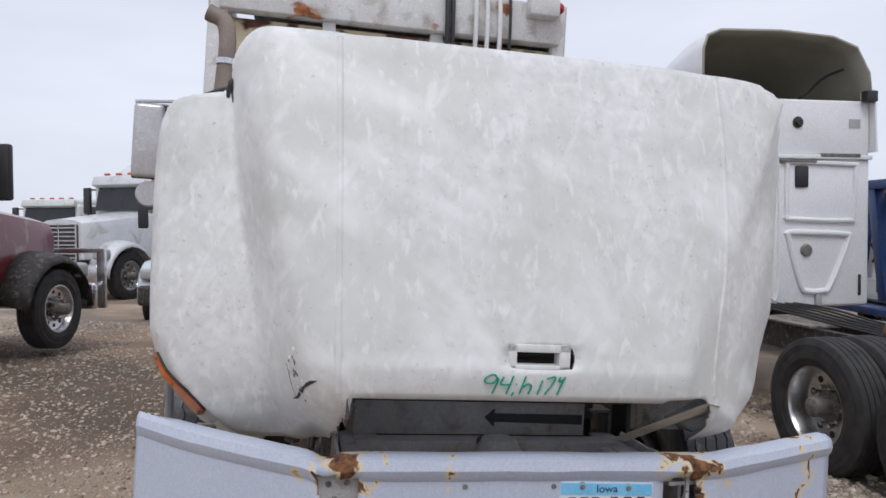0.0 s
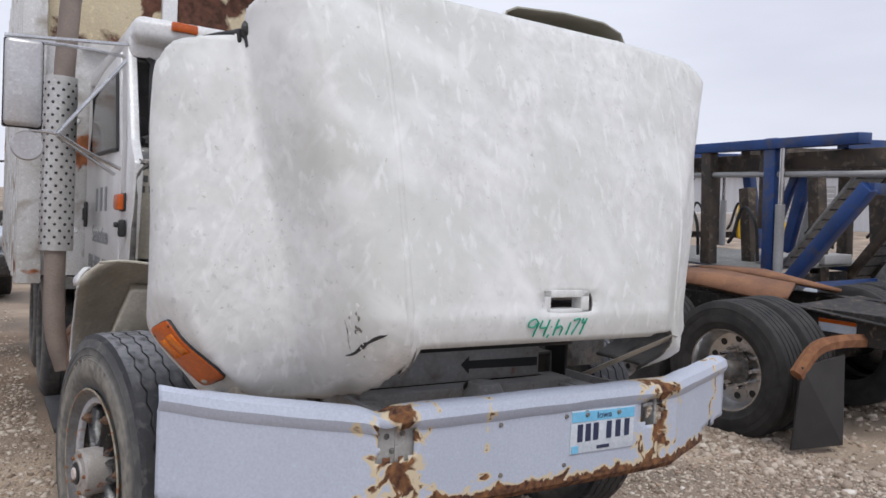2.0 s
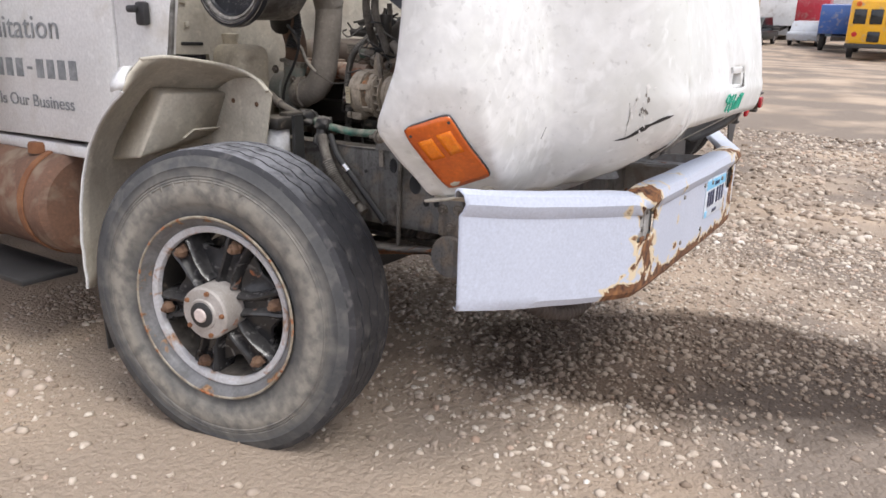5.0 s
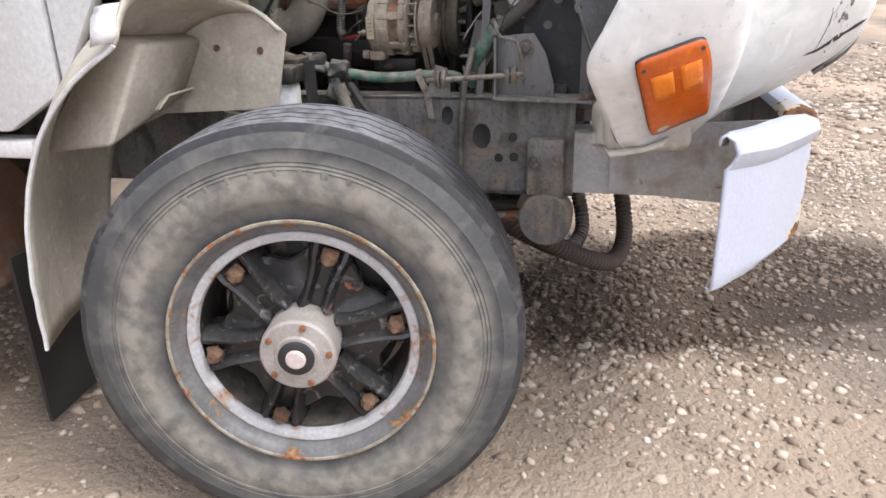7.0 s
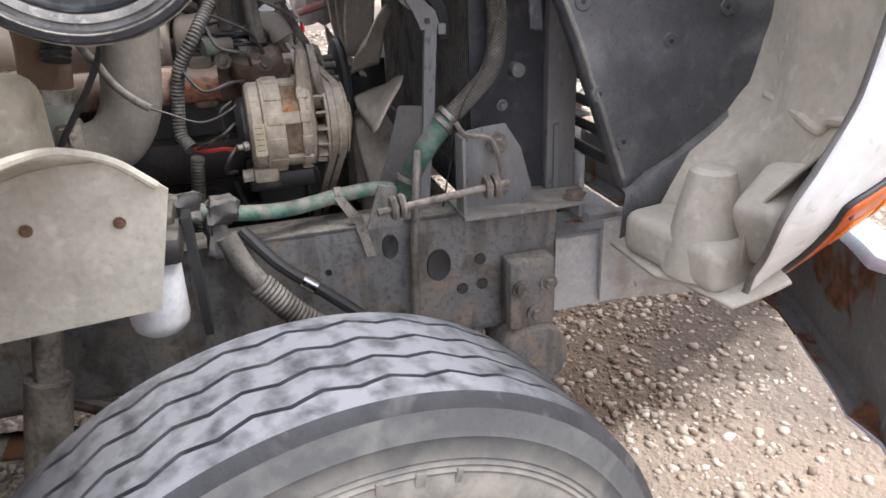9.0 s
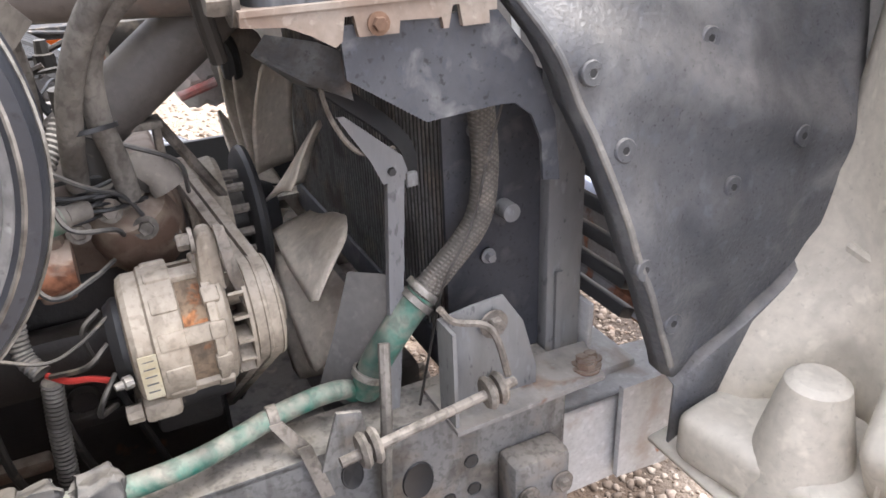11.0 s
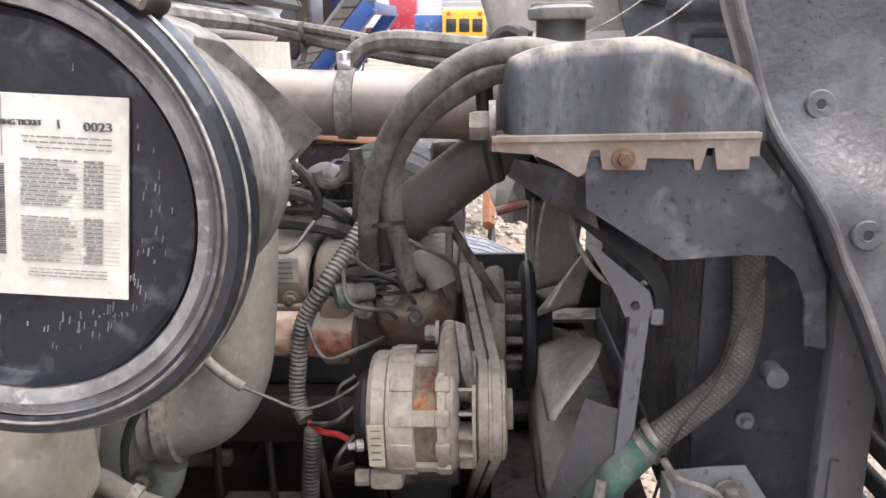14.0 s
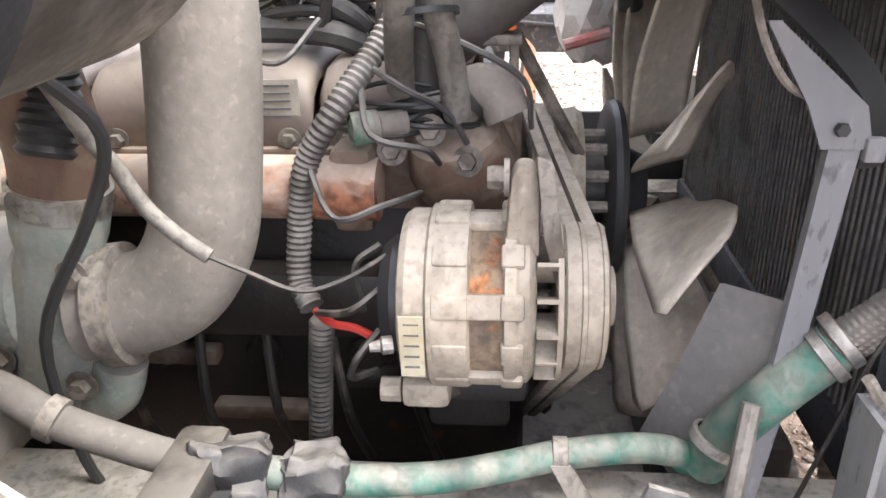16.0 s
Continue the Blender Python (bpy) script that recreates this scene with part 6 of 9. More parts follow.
M_GREYINK = surf("faded_grey_print", (0.22, 0.21, 0.2), (0.3, 0.29, 0.27), rough=0.8)
M_CLAMP = surf("dulled_steel_clamp", (0.42, 0.4, 0.37), (0.3, 0.28, 0.25), rough=0.5, metal=0.6, scale=14, dust_sheen=0.5)
M_RIMW = surf("rubbed_black_rim", (0.3, 0.29, 0.275), (0.15, 0.148, 0.145), rough=0.32, scale=9, bump=0.25, dirt=0.32, dirt_colour=(0.38, 0.375, 0.365), dust_sheen=0.4, speck=0.9)
M_CANG = surf("weathered_grey_canister", (0.225, 0.21, 0.191), (0.15, 0.143, 0.135), rough=0.6, scale=6, bump=0.12, dirt=0.4, dirt_colour=(0.36, 0.33, 0.29), dust_sheen=0.5)

grime(M_ALT, 0.5, (0.1, 0.08, 0.06), 12, 0.52)
for m in (M_HOSE, M_CANG, M_LOOM, M_TANKP, M_CLAMP, M_RUSTBAND):
    grime(m, 0.6)
grime(M_FAN, 0.22, (0.2, 0.165, 0.13), 6, 0.52)
grime(M_GREEN, 0.5, (0.03, 0.04, 0.035), 8)
grime(M_RIMW, 0.4, (0.03, 0.03, 0.032), 9)

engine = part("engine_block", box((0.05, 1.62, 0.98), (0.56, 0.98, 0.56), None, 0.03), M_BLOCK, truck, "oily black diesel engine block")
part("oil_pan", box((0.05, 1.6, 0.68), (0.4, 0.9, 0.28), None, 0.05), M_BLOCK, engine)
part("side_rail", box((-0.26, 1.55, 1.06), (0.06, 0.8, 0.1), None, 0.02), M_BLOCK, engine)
# added dark fillers: they stand for deep shade where bright ground showed through
part("far_shield", box((0.62, 1.25, 0.78), (0.02, 1.3, 0.66), None, 0.004), M_DARK, truck, "dark sheet added beyond the engine to shut out bright ground")
part("engine_tray", box((0.05, 1.15, 0.6), (1.05, 0.7, 0.02), None, 0.004), M_IRON, truck, "black sheet added below the engine to keep the bay dark")
part("front_shield", box((0.1, 0.86, 0.72), (0.95, 0.1, 0.42), None, 0.01), M_IRON, truck, "black block added below the radiator to close the gap")
for k, (y, z, l) in enumerate(((1.3, 0.93, 0.2), (1.5, 0.87, 0.16), (1.42, 1.02, 0.12), (1.66, 0.96, 0.2))):
    part("block_rib", box((-0.245, y, z), (0.03, l, 0.025), None, 0.006), M_CAST if k % 2 else M_BLOCK, engine)
for k in range(5):
    part("oil_line", hose([(-0.26, 1.25 + 0.1 * k, 0.8), (-0.29, 1.27 + 0.1 * k, 0.9), (-0.27, 1.3 + 0.09 * k, 1.0 + 0.02 * k)], 0.007, 8, 4), M_IRON, engine)
for k in range(6):
    part("core_plug", lathe([(0, 0.012), (0.02, 0.012), (0.026, 0.004), (0.026, 0)], 16, axis_m((-0.235, 1.2 + 0.15 * k, 0.96), (-1, 0, 0))), M_BLOCK, engine)
for y0, y1 in ((1.205, 1.375), (1.386, 1.66), (1.671, 1.945)):
    rows = []
    for x, z in ((-0.272, 1.265), (-0.27, 1.325), (-0.262, 1.348), (-0.24, 1.362), (-0.18, 1.367), (0.1, 1.367), (0.2, 1.34), (0.22, 1.265)):
        rows.append([(x, y0, z - 0.02), (x, y0 + 0.006, z - 0.006), (x, y0 + 0.018, z), (x, 0.5 * (y0 + y1), z + 0.003), (x, y1 - 0.018, z), (x, y1 - 0.006, z - 0.006), (x, y1, z - 0.02)])
    rc = part("rocker_cover", grid_mesh(rows), M_COVER, engine, "brown dusty rocker cover", smooth=0.9)
    solid(rc, 0.006, 0)
    part("cover_flange", box((-0.02, 0.5 * (y0 + y1), 1.265), (0.53, y1 - y0, 0.014), None, 0.004), M_CAST, rc)
    for y in (y0 + 0.03, y1 - 0.03):
        part("cover_bolt", bolt((-0.274, y, 1.28), (-1, 0, 0), 0.009, 0.012), M_DUSTY, rc)
part("cover_label", box((-0.272, 1.435, 1.325), (0.003, 0.07, 0.052)), surf("grey_data_plate", (0.4, 0.36, 0.3), (0.3, 0.27, 0.23), rough=0.5, scale=30), engine, "worn data plate")
for k in range(5):
    part("print_bar", box((-0.274, 1.435, 1.344 - 0.009 * k), (0.002, 0.05, 0.002)), M_INK, engine)
part("cylinder_head", box((0.0, 1.62, 1.225), (0.5, 0.96, 0.09), None, 0.012), M_CAST, engine)
for k in range(6):
    part("head_bolt", bolt((-0.255, 1.22 + 0.14 * k, 1.22), (-1, 0, 0), 0.011, 0.012), M_DUSTY, engine)
mani = part("exhaust_manifold", hose([(-0.33, 1.3, 1.237), (-0.33, 1.45, 1.24), (-0.33, 1.75, 1.24), (-0.34, 1.95, 1.24)], 0.037, 16, 3), M_MANI, truck, "peach exhaust manifold with rust flakes")
for y in (1.33, 1.5, 1.68):
    part("manifold_flange", box((-0.3, y, 1.237), (0.09, 0.05, 0.1), None, 0.012), M_CAST, mani)
# intake elbow and turbocharger
duct = part("intake_duct", hose([(-0.41, 1.445, 1.52), (-0.42, 1.444, 1.42), (-0.43, 1.454, 1.3), (-0.437, 1.468, 1.22), (-0.445, 1.5, 1.17), (-0.45, 1.545, 1.15), (-0.46, 1.6, 1.145)], 0.055, 22, 6), M_TANHOSE, truck, "big dust-grey intake elbow")
part("duct_clamp", lathe([(0.052, -0.012), (0.066, -0.011), (0.066, 0.011), (0.052, 0.012)], 26, axis_m((-0.453, 1.562, 1.149), (-0.1, 1, -0.1))), M_DUSTY, duct)
TM = axis_m((-0.45, 1.66, 1.02), (0, -0.06, 0.265))
turbo = part("turbocharger", lathe([(0, -0.02), (0.03, -0.02), (0.04, 0.0), (0.047, 0.06), (0.05, 0.12), (0.046, 0.17), (0.042, 0.2), (0.046, 0.215), (0.048, 0.24), (0.048, 0.25), (0, 0.252)], 28, TM), M_TURBO, truck, "grey green turbocharger casting")
part("turbo_scroll", lathe([(0, -0.05), (0.06, -0.05), (0.08, -0.03), (0.08, 0.03), (0.06, 0.05), (0, 0.05)], 28, axis_m((-0.42, 1.69, 1.15), (0, 1, 0))), M_TURBO, turbo)
part("turbo_outlet", hose([(-0.45, 1.62, 1.02), (-0.455, 1.59, 1.04), (-0.455, 1.575, 1.08)], 0.028, 14, 5), M_TURBO, turbo)
for z, r in ((0.262, 0.05), (0.25, 0.049)):
    part("hose_clip", lathe([(r - 0.004, -0.008), (r, -0.007), (r, 0.007), (r - 0.004, 0.008)], 28, TM @ Matrix.Translation((0, 0, z))), M_CLAMP, turbo, "slotted worm-drive clip")
part("clip_screw", rod((-0.5, 1.64, 1.28), (-0.5, 1.62, 1.281), 0.009, seg=8), M_CLAMP, turbo)
part("turbo_inlet", hose([(-0.45, 1.602, 1.265), (-0.46, 1.59, 1.34), (-0.5, 1.58, 1.42), (-0.56, 1.57, 1.48)], 0.045, 18, 5), M_CAST, turbo, "rust-brown rubber inlet")
part("ribbed_hose", hose([(-0.52, 1.56, 1.33), (-0.5, 1.55, 1.4), (-0.52, 1.54, 1.48)], 0.022, 14, 6, ridges=0.004, pitch=0.01), M_DARK, turbo, "black ribbed hose")
for dy, z in ((-0.05, 1.2), (-0.03, 1.07), (0.05, 1.24), (0.055, 1.1)):
    part("bolt", bolt((-0.49, 1.632 + dy, z), (-1, 0, 0), 0.011, 0.014), M_DUSTY, turbo)

# alternator
alt = part("alternator", bmesh.new(), M_ALT, truck, "dust-caked alternator")
AX, AZ = -0.445, 1.165


def along_y(y):
    return axis_m((AX, y, AZ), (0, -1, 0))


for name, prof, mt in (("rear_housing", [(0, 0), (0.07, 0), (0.082, 0.003), (0.087, 0.01), (0.087, 0.028), (0.092, 0.031), (0.092, 0.068), (0.084, 0.07)], M_ALT), ("stator_band", [(0.084, 0.066), (0.084, 0.104)], M_RUSTBAND), ("front_housing", [(0.084, 0.1), (0.092, 0.102), (0.092, 0.112), (0.088, 0.115), (0.088, 0.124), (0.08, 0.13), (0.05, 0.132), (0, 0.132)], M_ALT)):
    part(name, lathe(prof, 48, along_y(1.258)), mt, alt)
for k in range(12):
    a = 2 * math.pi * k / 12 + 0.2
    c = Vector((AX + 0.086 * math.cos(a), 0, AZ + 0.087 * math.sin(a)))
    for y0, l in ((1.206, 0.034), (1.149, 0.022)):
        part("housing_lug", box((c.x, y0, c.z), (0.016, l, 0.024), pose(0, 0, 0, 0, -math.degrees(a), 0), 0.004), M_ALT, alt)
    if k % 2:
        part("stator_rib", box((c.x, 1.174, c.z), (0.01, 0.05, 0.024), pose(0, 0, 0, 0, -math.degrees(a), 0), 0.003), M_ALT, alt)
part("alternator_label", plate([(AX - 0.096, 1.25, 1.128), (AX - 0.096, 1.228, 1.128), (AX - 0.1, 1.228, 1.192), (AX - 0.1, 1.25, 1.192)], (-0.002, 0, 0)), surf("yellowed_label", (0.42, 0.35, 0.22), (0.5, 0.45, 0.33), rough=0.7, scale=40), alt, "yellowed paper label")
for k in range(5):
    part("print_bar", box((AX - 0.1012, 1.239, 1.14 + 0.011 * k), (0.0012, 0.014, 0.0014)), M_INK, alt)
part("rear_cover", lathe([(0, 0.012), (0.05, 0.012), (0.06, 0), (0.06, -0.01)], 24, axis_m((AX, 1.266, AZ), (0, 1, 0))), M_DARK, alt)
part("terminal", lathe([(0, 0.022), (0.005, 0.022), (0.006, 0.012), (0.009, 0.01), (0.009, 0)], 10, axis_m((AX - 0.07, 1.262, AZ - 0.02), (-0.3, 1, 0))), M_CLAMP, alt)
for k in range(16):
    a = 2 * math.pi * k / 16
    part("cooling_fin", box((AX + 0.064 * math.cos(a), 1.117, AZ + 0.064 * math.sin(a)), (0.044, 0.02, 0.004), pose(0, 0, 0, 0, -math.degrees(a), 0)), M_ALT, alt)
part("fan_disc", lathe([(0, -0.003), (0.085, -0.003), (0.085, 0.002), (0, 0.002)], 40, along_y(1.105)), M_ALT, alt)
pulley_prof = [(0, 0), (0.07, 0), (0.074, 0.003), (0.056, 0.009), (0.074, 0.017), (0.074, 0.021), (0.056, 0.028), (0.074, 0.036), (0.072, 0.04), (0.062, 0.043), (0.03, 0.044), (0.03, 0.052), (0, 0.053)]
part("pulley", lathe(pulley_prof, 44, along_y(1.102)), M_ALT, alt, "two-groove pulley")
part("mount_ear", plate(yz(-0.492, [(1.158, 1.225), (1.124, 1.225), (1.126, 1.3), (1.132, 1.314), (1.146, 1.314), (1.152, 1.302)]), (0.03, 0, 0), bevel=0.005), M_ALT, alt)
part("foot_ear", joined(box((-0.475, 1.235, 1.075), (0.05, 0.05, 0.03), None, 0.008), lathe([(0, 0), (0.013, 0), (0.013, 0.02), (0, 0.022)], 8, axis_m((-0.49, 1.26, 1.078), (0, 1, 0)))), M_ALT, alt)
part("adjuster_strap", plate([(-0.497, 1.13, 1.325), (-0.497, 1.116, 1.32), (-0.49, 1.098, 1.2), (-0.49, 1.108, 1.195), (-0.495, 1.122, 1.25)], (-0.008, 0, 0), bevel=0.002), M_DUSTY, alt, "slotted adjuster strap")
part("bolt", bolt((-0.475, 1.153, 1.298), (0, 1, 0), 0.011, 0.02), M_DUSTY, alt)
part("alternator_bracket", joined(box((-0.36, 1.2, 1.04), (0.14, 0.14, 0.04), None, 0.01), box((-0.33, 1.2, 1.0), (0.08, 0.1, 0.12), None, 0.01)), M_IRON, engine)

# fan, clutch, pulleys and belts
FX, FZ = -0.05, 1.145
fan = part("fan_clutch", lathe([(0, 0), (0.118, 0), (0.128, 0.006), (0.131, 0.014), (0.128, 0.022), (0.112, 0.026), (0.1, 0.02), (0.07, 0.02), (0.05, 0.06), (0, 0.062)], 44, axis_m((FX, 1.018, FZ), (0, -1, 0))), M_DARK, truck, "black fan clutch disc")
part("clutch_drum", lathe([(0, 0), (0.05, 0), (0.052, 0.05), (0, 0.05)], 24, axis_m((FX, 1.06, FZ), (0, -1, 0))), M_IRON, fan)
part("fan_pulley", lathe([(0, 0), (0.06, 0), (0.122, 0.003), (0.126, 0.006), (0.106, 0.016), (0.126, 0.026), (0.126, 0.03), (0.106, 0.04), (0.126, 0.05), (0.128, 0.056), (0.112, 0.062), (0.118, 0.072), (0.12, 0.088), (0.114, 0.098), (0.09, 0.101), (0, 0.102)], 56, axis_m((FX, 1.15, FZ), (0, -1, 0))), M_ALT, fan, "dusty multi-groove pulley")
for k in range(12):
    a = 2 * math.pi * k / 12
    part("hub_stud", rod((FX + 0.082 * math.cos(a), 1.05, FZ + 0.082 * math.sin(a)), (FX + 0.082 * math.cos(a), 1.01, FZ + 0.082 * math.sin(a)), 0.0085, seg=8), M_DUSTY, fan)
# eleven broad scoop-shaped blades; the leading edge stands towards the engine
for k in range(11):
    rows = []
    for i in range(13):
        q = i / 12
        row = []
        for j in range(11):
            v = j / 10
            reach = 0.342 - 0.012 * v - 0.055 * max(0, (v - 0.72) / 0.28) ** 2 - 0.02 * max(0, (0.1 - v) / 0.1) ** 2
            r = 0.1 + (reach - 0.1) * q
            width = cubic(q, [(0, 13), (0.35, 16), (0.7, 20.5), (1, 21.5)])
            a = math.radians(187 + 32.727 * k - width * v - 5 * (1 - q))
            y = cubic(q, [(0, 0.99), (0.5, 0.996), (1, 0.99)]) - cubic(q, [(0, 0.075), (0.5, 0.085), (1, 0.09)]) * v + 0.006 * math.sin(math.pi * v)
            row.append(Vector((FX + r * math.cos(a), y, FZ + r * math.sin(a))))
        rows.append(row)
    solid(part("fan_blade", grid_mesh(rows), M_FAN, fan, "tan dusty fan blade", smooth=1.2), 0.004, 0)


def belt(circles, y, w=0.011, t=0.009, skew=0.13):
    """A V-belt round pulleys given as (x, z, radius), in the plane y, drawn askew towards the engine."""
    pts = []
    for cx, cz, r in circles:
        pts += [(cx + r * math.cos(2 * math.pi * k / 40), cz + r * math.sin(2 * math.pi * k / 40)) for k in range(40)]
    pts = sorted(set(pts))

    def half(seq):
        h = []
        for p in seq:
            while len(h) > 1 and (h[-1][0] - h[-2][0]) * (p[1] - h[-2][1]) - (h[-1][1] - h[-2][1]) * (p[0] - h[-2][0]) <= 0:
                h.pop()
            h.append(p)
        return h[:-1]
    hull = half(pts) + half(pts[::-1])
    n, cx, cz = len(hull), sum(p[0] for p in hull) / len(hull), sum(p[1] for p in hull) / len(hull)
    rows = []
    for dy, s in ((-w / 2, 1.0), (w / 2, 1.0), (w / 2, 0.0), (-w / 2, 0.0)):
        ring = []
        for i, (x, z) in enumerate(hull):
            a, b = hull[i - 1], hull[(i + 1) % n]
            nx, nz = b[1] - a[1], -(b[0] - a[0])
            l = math.hypot(nx, nz)
            ring.append((x + s * t * nx / l, y + skew * min(0.3, max(0, x - AX)) + dy, z + s * t * nz / l))
        rows.append(ring)
    return grid_mesh(rows + rows[:1], close_u=True)


for y, circles in ((1.092, [(AX, AZ, 0.06), (FX, FZ, 0.114), (0.0, 0.83, 0.1)]), (1.073, [(AX, AZ, 0.06), (FX, FZ, 0.114), (0.0, 0.83, 0.1)])):
    part("drive_belt", belt(circles, y, 0.014, 0.012), M_ALT, truck, "slack dusty drive belt")
part("crank_pulley", lathe([(0, 0), (0.1, 0), (0.108, 0.01), (0.1, 0.03), (0.108, 0.05), (0.1, 0.06), (0, 0.07)], 40, axis_m((0, 1.14, 0.83), (0, -1, 0))), M_IRON, truck)

# water outlet, thermostat housing, sender
pump = part("water_pump", joined(lathe([(0, -0.06), (0.05, -0.06), (0.062, -0.03), (0.066, 0.0), (0.055, 0.04), (0.04, 0.05), (0, 0.05)], 26, axis_m((-0.27, 1.21, 1.255), (-0.4, 0.2, 1))), box((-0.2, 1.2, 1.25), (0.16, 0.12, 0.12), None, 0.03)), M_CAST, truck, "rust-brown water pump casting")
part("outlet_elbow", hose([(-0.27, 1.225, 1.28), (-0.29, 1.212, 1.32), (-0.3, 1.19, 1.345), (-0.305, 1.168, 1.34), (-0.31, 1.155, 1.315)], 0.026, 16, 5), M_TANHOSE, pump, "tan rubber elbow")
part("elbow_clip", lathe([(0.026, -0.006), (0.031, -0.005), (0.031, 0.005), (0.026, 0.006)], 22, axis_m((-0.297, 1.198, 1.338), (0, -0.8, 0.6))), M_IRON, pump)
part("outlet_stub", lathe([(0, 0), (0.034, 0), (0.034, 0.02), (0.027, 0.03), (0.027, 0.16), (0, 0.161)], 24, pose(-0.29, 1.25, 1.31)), M_IRON, pump, "dark water outlet")
part("sender", lathe([(0, 0), (0.014, 0), (0.014, 0.03), (0.017, 0.032), (0.017, 0.055), (0.01, 0.06), (0, 0.06)], 16, axis_m((-0.34, 1.265, 1.318), (-0.45, 1, -0.05))), M_TANHOSE, pump, "white and green plug")
part("sender_ring", lathe([(0.0175, 0), (0.0185, 0.004), (0.0185, 0.018), (0.0175, 0.022)], 16, axis_m((-0.357, 1.3, 1.316), (-0.45, 1, -0.05))), M_GREEN, pump)
for p in ((-0.33, 1.24, 1.305), (-0.32, 1.285, 1.28), (-0.33, 1.2, 1.27), (-0.3, 1.17, 1.24)):
    part("bolt", bolt(p, (-1, 0, 0.2), 0.011, 0.014), M_DUSTY, pump)
part("lift_bracket", joined(box((-0.2, 1.185, 1.385), (0.05, 0.09, 0.012), None, 0.003), box((-0.2, 1.15, 1.35), (0.04, 0.012, 0.08), None, 0.003)), M_DUSTY, engine, "dusty lifting bracket")
part("fan_shroud_tab", plate([(-0.427, 0.938, 1.172), (-0.487, 0.881, 1.178), (-0.5, 0.9, 1.03), (-0.46, 0.97, 0.95), (-0.4, 1.0, 0.96), (-0.41, 0.97, 1.05)], (0.003, 0.003, 0), bevel=0.001), surf("grey_plastic_shroud", (0.2, 0.19, 0.18), (0.13, 0.125, 0.12), rough=0.6, scale=6, dust_sheen=0.4), truck, "broken piece of grey fan shroud")
part("brace_bar", rod((-0.2, 1.15, 1.39), (-0.13, 1.06, 1.22), 0.009, seg=8), M_DUSTY, engine)
part("compressor", joined(box((0.0, 1.145, 1.47), (0.12, 0.09, 0.1), None, 0.02), lathe([(0, 0), (0.04, 0), (0.04, 0.03), (0, 0.035)], 24, axis_m((0.0, 1.1, 1.47), (0, -1, 0)))), M_IRON, truck, "black air compressor")
part("breather_hose", hose([(-0.02, 1.1, 1.48), (-0.04, 1.04, 1.5), (-0.04, 1.0, 1.46), (-0.02, 0.99, 1.4)], 0.018, 10, 5), M_DARK, truck)

# pipes over the engine
# the charge pipe's upper side is paled in colour: dust and reflected sky together
M_PIPE = surf("dusty_sky_paled_brown_pipe", (0.2, 0.17, 0.15), (0.13, 0.112, 0.1), rough=0.6, scale=4, bump=0.1, dirt=0.25, dirt_colour=(0.26, 0.18, 0.14), dust_sheen=0.9, dust_sheen_lo=0.35, dust_sheen_colour=(0.5, 0.43, 0.37))
charge = part("charge_air_pipe", rod((-0.24, 1.62, 1.615), (-0.24, 0.98, 1.585), 0.052, seg=30), M_PIPE, truck, "wide brown grey air pipe")
part("pipe_clamp", lathe([(0.053, -0.014), (0.057, -0.013), (0.057, 0.013), (0.053, 0.014)], 30, axis_m((-0.24, 1.306, 1.6), (0, 1, 0.05))), M_CLAMP, charge, "wide bright clamp")
part("clamp_bolt", joined(box((-0.25, 1.306, 1.662), (0.02, 0.022, 0.016), None, 0.003), lathe([(0, 0), (0.013, 0), (0.013, 0.012), (0, 0.016)], 14, pose(-0.25, 1.306, 1.668))), M_ALU, charge)
part("lower_pipe", rod((-0.2, 1.0, 1.57), (-0.2, 1.27, 1.37), 0.048, seg=26), surf("sooty_brown_pipe", (0.1, 0.088, 0.08), (0.065, 0.058, 0.053), rough=0.6, scale=6, bump=0.2, dust_sheen=0.3, dust_sheen_lo=0.4), truck, "slanting brown grey pipe")
lines = [[(-0.1, 1.75, 1.76), (-0.1, 1.5, 1.732), (-0.1, 1.37, 1.7), (-0.12, 1.2, 1.665), (-0.2, 1.05, 1.645), (-0.3, 0.95, 1.64)], [(-0.08, 1.75, 1.785), (-0.1, 1.5, 1.742), (-0.11, 1.35, 1.715), (-0.13, 1.18, 1.68), (-0.2, 1.02, 1.66)], [(-0.2, 1.31, 1.665), (-0.2, 1.28, 1.69), (-0.2, 1.22, 1.698), (-0.22, 1.1, 1.685), (-0.3, 1.0, 1.675)]]
for pts, r in zip(lines, (0.012, 0.009, 0.016)):
    part("cable", hose(pts, r, 8, 5), M_HOSE, truck, "dusty cable run over the engine")
for y, z in ((1.4, 1.712), (1.31, 1.69), (1.12, 1.66)):
    part("cable_tie", joined(lathe([(0.02, -0.004), (0.023, -0.004), (0.023, 0.004), (0.02, 0.004)], 12, axis_m((-0.11, y, z), (0, 1, -0.2))), rod((-0.11, y, z - 0.02), (-0.115, y + 0.005, z - 0.045), 0.004, seg=6)), M_IRON, truck)
part("coolant_hose", hose([(-0.53, 0.985, 1.668), (-0.52, 1.05, 1.678), (-0.5, 1.12, 1.66), (-0.46, 1.2, 1.59), (-0.42, 1.245, 1.5), (-0.38, 1.262, 1.42), (-0.33, 1.27, 1.35)], 0.0155, 12, 6), M_HOSE, truck, "long dusty hose to the radiator tank")
part("coolant_hose", hose([(-0.5, 0.98, 1.65), (-0.47, 1.06, 1.655), (-0.43, 1.16, 1.6), (-0.4, 1.215, 1.53), (-0.38, 1.225, 1.45), (-0.35, 1.215, 1.38), (-0.33, 1.21, 1.32)], 0.0155, 12, 6), M_HOSE, truck)
